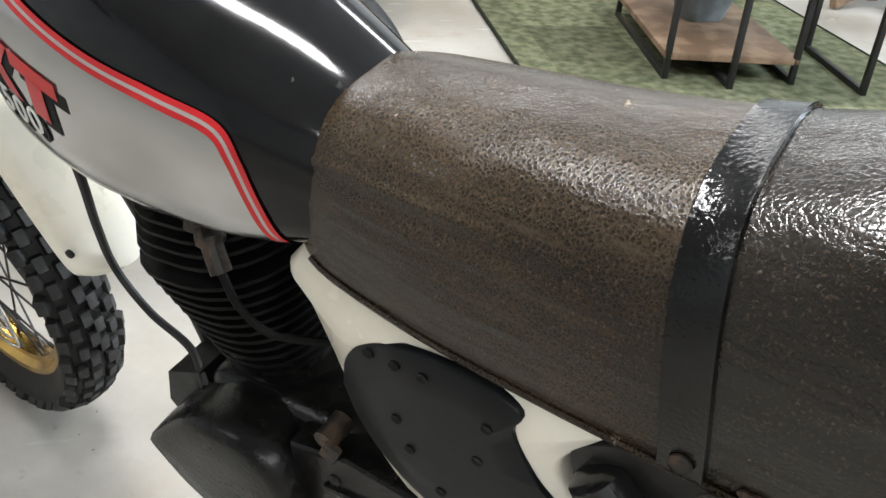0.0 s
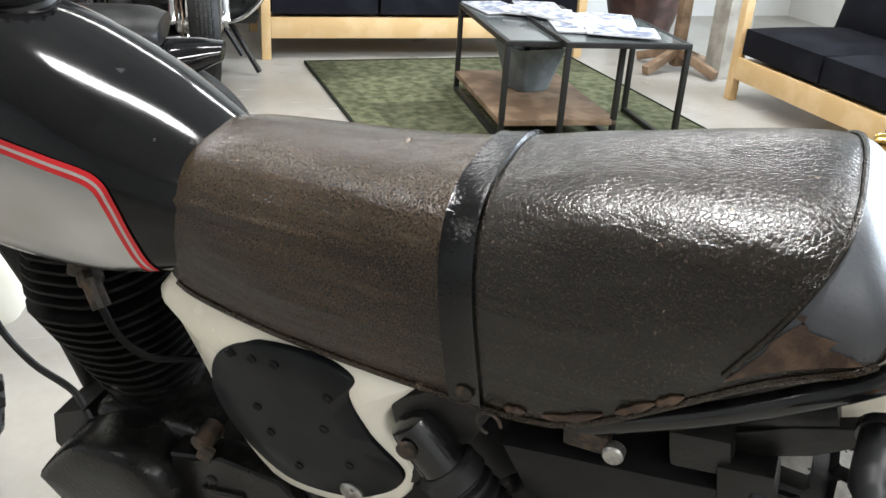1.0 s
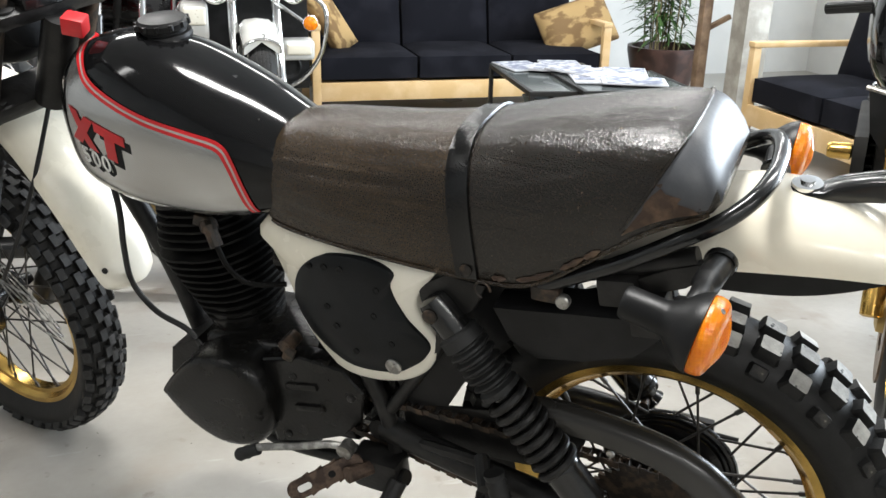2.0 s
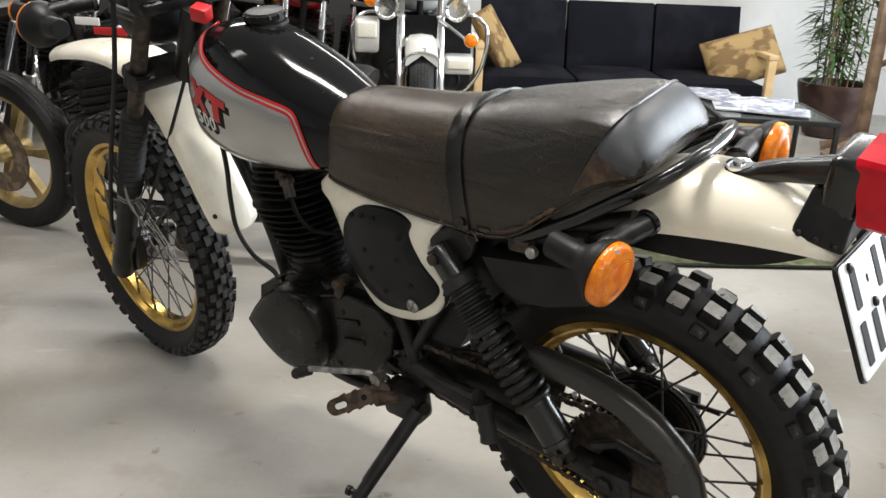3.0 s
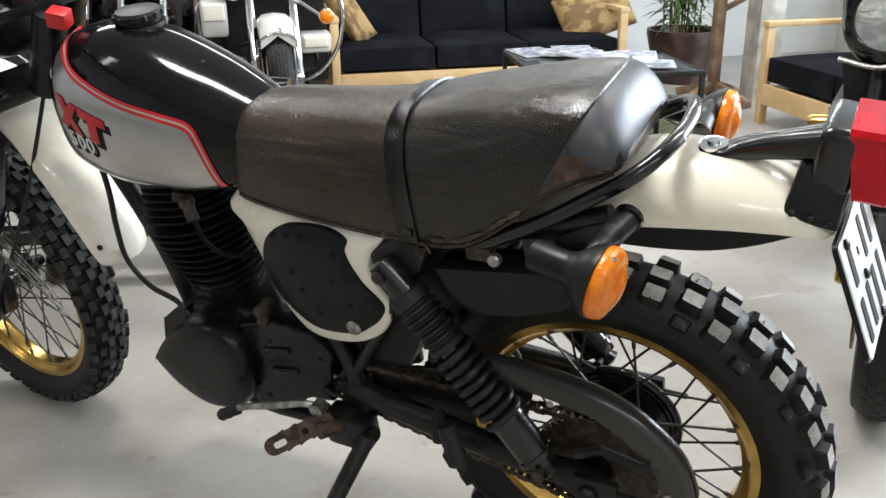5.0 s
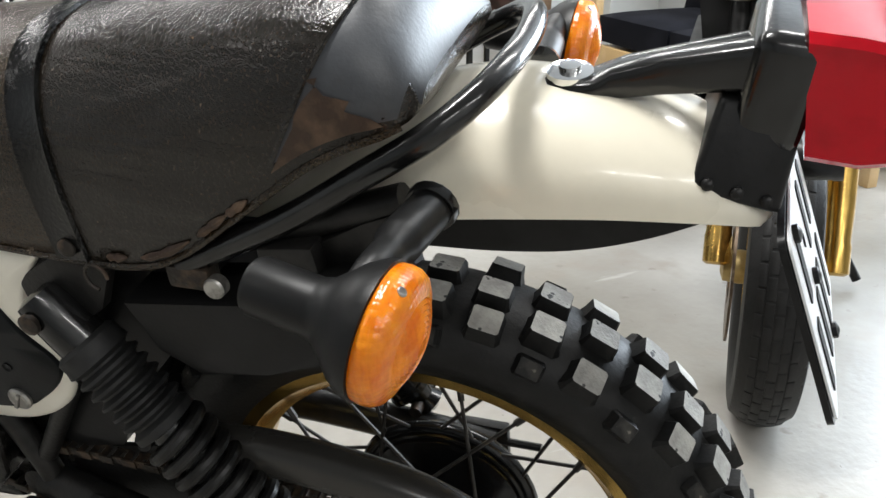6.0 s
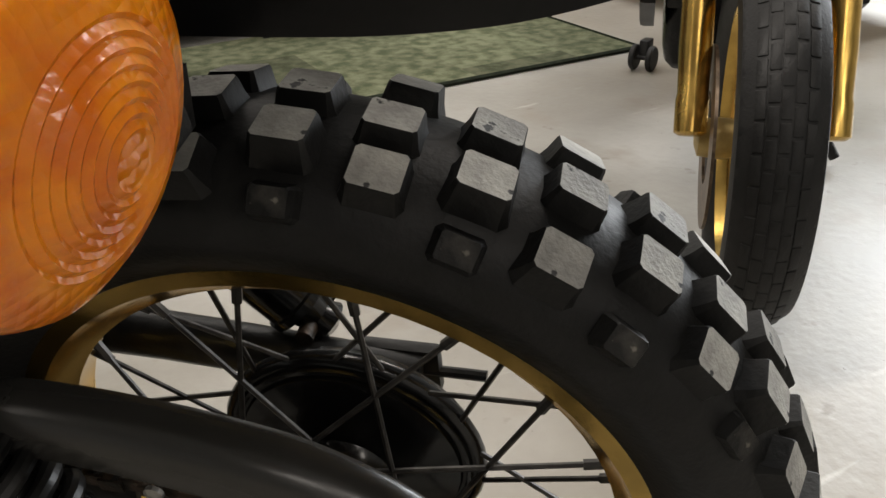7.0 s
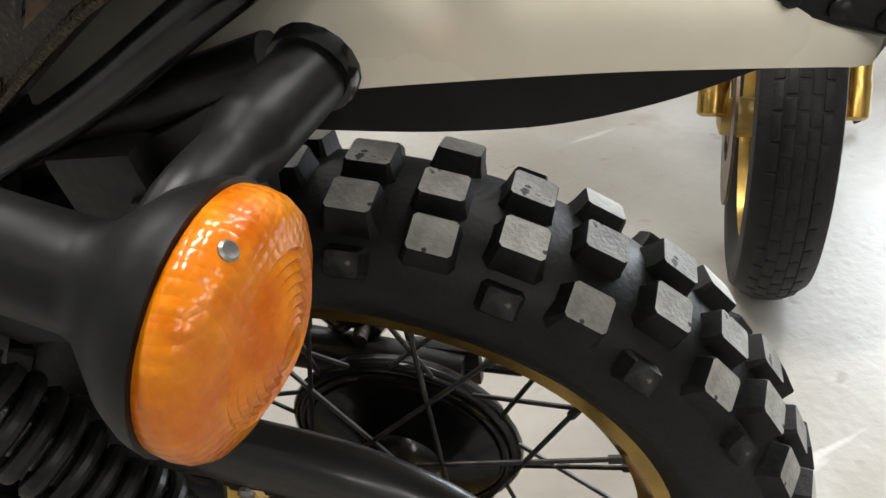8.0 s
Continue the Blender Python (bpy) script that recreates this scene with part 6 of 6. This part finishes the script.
def show_bike(m, label, paint, wheel_mat, spoke_mat, fork_low, fork_up, r=0.31, half=0.05, disc=0, cast=6, rake=27, tread=False, naked=True, group="motorcycles in the showroom", pipes=None, low=0.0, leg=0.42, leg_r=0.026):
    t = empty("motorcycle", m, label, "motorcycle", group)
    c0, c1 = Vector((0, 0, r)), Vector((1.38, 0, r))
    show_wheel(t, "front_wheel", c0, r, half, wheel_mat, spoke_mat, disc, cast, tread)
    show_wheel(t, "rear_wheel", c1, r, half * 1.25, wheel_mat, spoke_mat, 0, cast)
    show_fork(t, r, rake, half + 0.045, fork_low, fork_up, leg, leg_r, lift=0.0 if naked else 0.05)
    made("fuel_tank", paint, t, blob, [(0.42, 0.86 - low, 0.06, 0.05), (0.46, 0.86 - low, 0.12, 0.10), (0.58, 0.86 - low, 0.15, 0.12), (0.74, 0.84 - low, 0.13, 0.10), (0.84, 0.80 - low, 0.07, 0.05)], angle=60)
    made("seat", BLACK_PLASTIC, t, blob, [(0.80, 0.79 - low, 0.09, 0.04), (0.86, 0.79 - low, 0.13, 0.05), (1.10, 0.80 - low, 0.14, 0.05), (1.38, 0.84 - low * 1.2, 0.12, 0.05), (1.46, 0.85 - low * 1.2, 0.08, 0.03)], angle=60)
    made("tail", paint, t, blob, [(1.05, 0.72 - low, 0.10, 0.03), (1.3, 0.76 - low * 1.2, 0.11, 0.04), (1.50, 0.82 - low * 1.5, 0.08, 0.04), (1.60, 0.84 - low * 1.5, 0.04, 0.02)], angle=60)
    e = made("engine", ENGINE, t, lambda bm: (box(bm, (0.42, 0.30, 0.26), pose(0.66, 0, 0.40), 0.05, 3), box(bm, (0.24, 0.32, 0.24), pose(0.56, 0, 0.60, 0, -12, 0), 0.02)), label="black engine block")
    for k in range(7):
        made("fin", ENGINE, e, lambda bm: box(bm, (0.28, 0.37, 0.008), pose(0.565 - 0.006 * k, 0, 0.50 + 0.030 * k, 0, -12, 0), 0.002))
    if pipes is not False:
        made("exhaust", pipes or CHROME, t, lambda bm: [tube(bm, smooth_line([(0.46, s * 0.10, 0.55), (0.36, s * 0.13, 0.45), (0.42, s * 0.16, 0.27), (0.70, s * 0.19, 0.22), (1.55, s * 0.21, 0.30)], 5), [0.02] * 12 + [0.034] * 9, 12) for s in (-1, 1)], label="exhaust pipes")
    made("frame", FRAME_BLACK, t, lambda bm: (bars(bm, [(0.02, [(0.36, 0, 0.92), (0.42, 0, 0.60), (0.46, 0, 0.24)]), (0.018, [(0.46, 0, 0.24), (0.85, 0, 0.24), (0.92, 0, 0.40)])] + [(0.016, [(0.92, s * 0.12, 0.40), (1.2, s * 0.12, 0.36), (1.40, s * 0.12, r)]) for s in (-1, 1)])))
    for s in (-1, 1):
        o, q = Vector((1.10, s * 0.15, 0.72)), Vector((1.32, s * 0.15, r + 0.03))
        d = (q - o).normalized()
        sd = d.orthogonal().normalized()
        up = d.cross(sd)
        sh = made("shock_absorber", CHROME, t, tube, [o, q], 0.016, 12, label="rear shock absorber")
        made("spring", CHROME, sh, tube, [o + d * (0.05 + 0.27 * k / 90) + (sd * math.cos(k * 0.63) + up * math.sin(k * 0.63)) * 0.026 for k in range(91)], 0.004, 6)
    if naked:
        made("headlamp", BLACK_PAINT, t, lathe, [(0.02, 0.12), (0.07, 0.10), (0.09, 0.04), (0.092, 0.0), (0.085, -0.01), (0.01, -0.02)], (0.24, 0, 0.92), (1, 0, 0), 28)
        made("handlebar", CHROME, t, lambda bm: tube(bm, smooth_line([(0.48, -0.36, 1.08), (0.42, -0.25, 1.10), (0.37, -0.08, 1.03), (0.37, 0.08, 1.03), (0.42, 0.25, 1.10), (0.48, 0.36, 1.08)], 5), 0.011, 10))
        for s in (-1, 1):
            sg = made("turn_signal", BLACK_PLASTIC, t, lambda bm: (lathe(bm, [(0.01, 0.05), (0.025, 0.04), (0.034, 0.0), (0.03, -0.005)], (0.30, s * 0.20, 0.90), (1, 0, 0), 18), tube(bm, [(0.32, s * 0.09, 0.90), (0.32, s * 0.18, 0.90)], 0.009, 8)))
            made("lens", AMBER, sg, lathe, [(0.032, 0), (0.031, 0.008), (0.02, 0.016), (0.002, 0.018)], (0.298, s * 0.20, 0.90), (-1, 0, 0), 18)
    made("side_stand", FRAME_BLACK, t, lambda bm: tube(bm, [(0.72, -0.12, 0.26), (0.66, -0.26, 0.02)], 0.012, 10))
    return t


# black road bike with gold cast wheels at the front wheel of the trail bike
gold_bike = show_bike(Matrix.Translation((-2.85, 0.255, -0.013)) @ pose(0, 0, 0, 0, 0, 27) @ pose(0, 0, 0, 8, 0, 0), "black road motorcycle with gold cast wheels", BLACK_PAINT, GOLD_DULL, GOLD_DULL, ALU, BLACK_METAL, 0.315, 0.048, -1, 6, 19, True, pipes=BLACK_METAL, low=0.13, leg=0.30, leg_r=0.022)
for ob in gold_bike.children:
    if ob.name.split(".")[0] in ("front_wheel", "fork"):
        ob.matrix_basis = pose(0, 0, 0, 0, 0, -12)
made("caliper", FRAME_BLACK, gold_bike, lambda bm: box(bm, (0.07, 0.06, 0.12), pose(-0.09, -0.075, 0.38, 0, -20, 0), 0.012), label="black brake caliper")
made("brake_hose", RUBBER_SOFT, gold_bike, lambda bm: tube(bm, smooth_line([(-0.10, -0.08, 0.42), (-0.16, -0.09, 0.52), (-0.10, -0.10, 0.66), (0.10, -0.10, 0.80)], 5), 0.006, 8))
for k, (x, ln, mt) in enumerate(((0.52, 0.09, WHITE_DECAL), (0.60, 0.12, RED))):
    made("tank_badge", mt, gold_bike, lambda bm: box(bm, (ln, 0.004, 0.025), pose(x, -0.150, 0.87 - 0.03 * k, 0, 0, 0), 0.001), label="plain coloured tank badge")

# black twin-headlamp bike with gold fork legs, behind the licence plate
fair_bike = show_bike(Matrix.Translation((0.385, 0.85, -0.013)) @ pose(0, 0, 0, 0, 0, 90) @ pose(0, 0, 0, -1.3, 0, 0), "black faired motorcycle with gold fork legs", BLACK_PAINT, GOLD, GOLD_DULL, GOLD, FRAME_BLACK, 0.30, 0.060, 1, 5, 24, True, False, pipes=False, leg=0.36)


def fairing(bm):
    rings = []
    for x, z0, z1, a in ((0.10, 0.83, 0.96, 0.15), (0.11, 0.80, 1.01, 0.185), (0.18, 0.77, 1.07, 0.20), (0.28, 0.74, 1.16, 0.21), (0.40, 0.72, 1.14, 0.20), (0.52, 0.74, 1.0, 0.16)):
        ring = []
        for k in range(32):
            t = 2 * math.pi * k / 32
            c, s = math.cos(t), math.sin(t)
            ring.append(Vector((x, a * math.copysign(abs(c) ** 0.7, c), (z0 + z1) / 2 + (z1 - z0) / 2 * math.copysign(abs(s) ** 0.8, s))))
        rings.append(ring)
    ring_faces(bm, rings)


shell = made("fairing", BLACK_PAINT, fair_bike, fairing, label="glossy black half fairing", angle=60)
for s in (-1, 1):
    hl = made("headlamp", BLACK_PAINT, fair_bike, lathe, [(0.080, 0.03), (0.082, -0.02), (0.076, -0.024), (0.072, -0.016), (0.072, 0.02)], (0.10, s * 0.092, 0.908), (1, 0, 0), 36, label="round twin headlamp")
    made("reflector", CLEAR, hl, lathe, [(0.073, -0.012), (0.06, 0.005), (0.03, 0.016), (0.014, 0.012), (0.012, -0.006), (0.001, -0.008)], (0.10, s * 0.092, 0.908), (1, 0, 0), 36)
    made("mirror", BLACK_PLASTIC, fair_bike, lambda bm: (tube(bm, [(0.34, s * 0.16, 1.08), (0.30, s * 0.34, 1.17)], 0.009, 8), box(bm, (0.03, 0.14, 0.08), pose(0.30, s * 0.40, 1.19), 0.012)))
    made("bar_grip", RUBBER_SOFT, fair_bike, lambda bm: (tube(bm, [(0.46, s * 0.16, 0.97), (0.54, s * 0.32, 0.95)], 0.016, 12), tube(bm, [(0.42, s * 0.18, 0.98), (0.46, s * 0.32, 0.96)], 0.006, 8)), label="black grip and lever")
    made("side_panel", BLACK_PLASTIC, fair_bike, lambda bm: slab(bm, [(0.10, 0.70), (0.22, 0.62), (0.30, 0.45), (0.50, 0.36), (0.70, 0.45), (0.62, 0.70)], lambda x, y, d: Vector((x, s * (0.17 + d), y)), 0.03, 0.01), label="black lower fairing panel")
    made("crash_bobbin", GOLD, fair_bike, lambda bm: lathe(bm, [(0.012, 0), (0.022, 0.005), (0.022, 0.05), (0.018, 0.06), (0.002, 0.062)], (0.30, s * 0.20, 0.62), (0, s, 0), 20), label="gold crash bobbin")
made("trim", STEEL, fair_bike, lambda bm: tube(bm, smooth_line([(0.115, -0.19, 0.812), (0.085, -0.10, 0.800), (0.075, 0.0, 0.826), (0.085, 0.10, 0.800), (0.115, 0.19, 0.812)], 6), 0.006, 8), label="bright trim under the headlamps")
made("chin_panel", BLACK_PLASTIC, fair_bike, lambda bm: slab(bm, [(-0.185, 0.80), (0.185, 0.80), (0.17, 0.70), (0.12, 0.63), (-0.12, 0.63), (-0.17, 0.70)], lambda x, y, d: Vector((0.16 + d, x, y)), 0.03, 0.008), label="black panel under the headlamps")
radiator = made("radiator", FRAME_BLACK, fair_bike, lambda bm: box(bm, (0.05, 0.30, 0.26), pose(0.34, 0, 0.56, 0, -14, 0), 0.01), label="black radiator")
for k in range(10):
    made("fin", FRAME_BLACK, radiator, lambda bm: box(bm, (0.056, 0.28, 0.004), pose(0.34, 0, 0.46 + 0.022 * k, 0, -14, 0)))
made("front_mudguard", BLACK_PLASTIC, fair_bike, lambda bm: ring_faces(bm, [[Vector((0.315 * math.cos(a), v, 0.30 + 0.315 * math.sin(a) + h)) for v, h in ((-0.07, -0.03), (-0.06, 0.0), (0.0, 0.008), (0.06, 0.0), (0.07, -0.03), (0.062, -0.03), (0.0, 0.0), (-0.062, -0.03))] for a in np.linspace(radians(15), radians(78), 12)]), label="black front mudguard")

# white touring bike by the sofa
tourer = show_bike(ROOM @ pose(-0.33, 3.5, 0, 0, 0, 90), "white touring motorcycle with chrome crash bars", WHITE_PAINT, CHROME, STEEL, CHROME, CHROME, 0.315, 0.065, 1, 8, 24, True, False)
made("front_mudguard", WHITE_PAINT, tourer, lambda bm: ring_faces(bm, [[Vector((0.335 * math.cos(a), v, 0.315 + 0.335 * math.sin(a) + h)) for v, h in ((-0.088, -0.05), (-0.084, -0.012), (-0.06, 0.012), (0.0, 0.02), (0.06, 0.012), (0.084, -0.012), (0.088, -0.05), (0.080, -0.05), (0.0, 0.008), (-0.080, -0.05))] for a in np.linspace(radians(10), radians(130), 20)]), label="white deep front mudguard", angle=50)
made("mudguard_trim", CHROME, tourer, lambda bm: tube(bm, smooth_line([(-0.215, -0.091, 0.525), (-0.217, -0.085, 0.560), (-0.219, -0.05, 0.584), (-0.220, 0.0, 0.594), (-0.219, 0.05, 0.584), (-0.217, 0.085, 0.560), (-0.215, 0.091, 0.525)], 5), 0.006, 8), label="chrome mudguard trim")
digits("2", 0.042, pose(-0.208, -0.012, 0.604, 42, 0, -90), BLACK_DECAL, tourer, "number", "number 2 on the mudguard")
for s in (-1, 1):
    made("crash_bar", CHROME, tourer, lambda bm: tube(bm, smooth_line([(0.30, s * 0.12, 0.74), (0.22, s * 0.28, 0.76), (0.20, s * 0.37, 0.70), (0.20, s * 0.375, 0.56), (0.22, s * 0.33, 0.42), (0.26, s * 0.22, 0.30), (0.34, s * 0.10, 0.26)], 6), 0.0125, 12), label="chrome crash bar")
made("guard_box", WHITE_PAINT, tourer, lambda bm: (box(bm, (0.10, 0.135, 0.19), pose(0.12, 0.295, 0.645, 0, -8, 0), 0.025, 3)), label="cream equipment box")
made("guard_box", WHITE_PAINT, tourer, lambda bm: (box(bm, (0.10, 0.165, 0.105), pose(0.12, -0.215, 0.50, 0, -8, 0), 0.025, 3)), label="white equipment box")
made("box_lid", CREAM, tourer, lambda bm: box(bm, (0.02, 0.11, 0.09), pose(0.064, 0.295, 0.675, 0, -8, 0), 0.012, 3), label="cream lid")
made("box_lid", CREAM, tourer, lambda bm: box(bm, (0.02, 0.13, 0.06), pose(0.064, -0.215, 0.505, 0, -8, 0), 0.012, 3), label="cream lid")
horn = made("horn", BLACK_PLASTIC, tourer, lathe, [(0.02, 0.08), (0.05, 0.06), (0.066, 0.02), (0.068, 0.0), (0.06, -0.004), (0.045, 0.006), (0.02, 0.0), (0.002, -0.004)], (0.14, -0.165, 0.405), (1, 0, 0), 28, label="round black horn")
made("horn", BLACK_PLASTIC, tourer, lathe, [(0.02, 0.08), (0.05, 0.06), (0.066, 0.02), (0.068, 0.0), (0.06, -0.004), (0.045, 0.006), (0.02, 0.0), (0.002, -0.004)], (0.18, 0.14, 0.44), (1, 0, 0), 28)
made("windshield_fairing", WHITE_PAINT, tourer, blob, [(0.02, 0.92, 0.10, 0.05), (0.06, 0.95, 0.20, 0.11), (0.16, 1.00, 0.28, 0.17), (0.30, 1.04, 0.30, 0.20)], label="white handlebar fairing", angle=60)
for s in (-1, 1):
    sg = made("turn_signal", CHROME, tourer, lambda bm: (lathe(bm, [(0.01, 0.06), (0.034, 0.04), (0.04, 0.0), (0.035, -0.004)], (0.06, s * 0.275, 0.735 + s * 0.10), (1, 0, 0), 20), tube(bm, [(0.09, s * 0.10, 0.74), (0.09, s * 0.25, 0.735 + s * 0.10)], 0.010, 8)))
    made("lens", AMBER, sg, lathe, [(0.037, 0), (0.036, 0.01), (0.024, 0.018), (0.002, 0.02)], (0.058, s * 0.275, 0.735 + s * 0.10), (-1, 0, 0), 20)
    made("spot_lamp", CHROME, tourer, lathe, [(0.01, 0.09), (0.05, 0.07), (0.065, 0.02), (0.067, 0.0), (0.06, -0.003), (0.05, 0.01), (0.002, 0.012)], (0.02, s * 0.19, 0.80), (1, 0, 0), 28)
    made("saddle_bag", WHITE_PAINT, tourer, lambda bm: box(bm, (0.50, 0.20, 0.30), pose(1.40, s * 0.30, 0.52), 0.06, 3))
made("lower_guard", BLACK_PLASTIC, tourer, lambda bm: (slab(bm, [(0.30, 0.30), (0.36, 0.25), (0.42, 0.72), (0.34, 0.74)], lambda x, y, d: Vector((x, -0.30 + d, y)), 0.60, 0.01)), label="black lower guard")
made("stand_foot", FRAME_BLACK, tourer, lambda bm: tube(bm, [(0.42, -0.18, 0.24), (0.30, -0.30, 0.02)], 0.014, 8))

# two red bikes further back
show_bike(ROOM @ pose(-1.02, 3.35, 0, 0, 0, 96) @ pose(0, 0, 0, 6, 0, 0), "red and black sports motorcycle with chrome springs", RED_PAINT, STEEL, BLACK_METAL, BLACK_METAL, CHROME, 0.30, 0.055, 1, 5, 26)
show_bike(ROOM @ pose(-1.78, 3.2, 0, 0, 0, 92) @ pose(0, 0, 0, 7, 0, 0), "red motorcycle standing in the back row", RED_PAINT, CHROME, BLACK_METAL, STEEL, CHROME, 0.31, 0.050, 1, 7, 26)

show_bike(ROOM @ pose(-2.55, 3.1, 0, 0, 0, 90) @ pose(0, 0, 0, 7, 0, 0), "black motorcycle in the back row", BLACK_PAINT, STEEL, BLACK_METAL, BLACK_METAL, CHROME, 0.31, 0.055, 1, 5, 26)
show_bike(ROOM @ pose(-3.35, 3.0, 0, 0, 0, 90) @ pose(0, 0, 0, 7, 0, 0), "black and chrome motorcycle in the back row", BLACK_PAINT, CHROME, BLACK_METAL, BLACK_METAL, CHROME, 0.31, 0.055, 1, 6, 26)

for a, b in ((-0.70, 3.85), (-1.45, 3.95), (-2.2, 3.9)):
    show_bike(ROOM @ pose(a, b, 0, 0, 0, 90) @ pose(0, 0, 0, 6, 0, 0) @ Matrix.Scale(0.90, 4), "black motorcycle in the second row", BLACK_PAINT, STEEL, BLACK_METAL, BLACK_METAL, CHROME, 0.31, 0.055, 1, 5, 26)

# low roller by the end of the rug
roller = empty("wheel_dolly", Matrix.Translation((0.19, 2.26, -0.013)) @ pose(0, 0, 0, 0, 0, 70), "small black twin-wheel dolly on the floor", "dolly")
for x in (-0.028, 0.028):
    made("roller_wheel", RUBBER_SOFT, roller, lathe, [(0.008, -0.009), (0.036, -0.009), (0.04, -0.005), (0.04, 0.005), (0.036, 0.009), (0.008, 0.009)], (0, x, 0.04), (0, 1, 0), 24)
made("axle", STEEL_BLACK, roller, lambda bm: (tube(bm, [(0, -0.035, 0.04), (0, 0.035, 0.04)], 0.008, 10), box(bm, (0.05, 0.03, 0.05), pose(0.02, 0, 0.07), 0.006)))
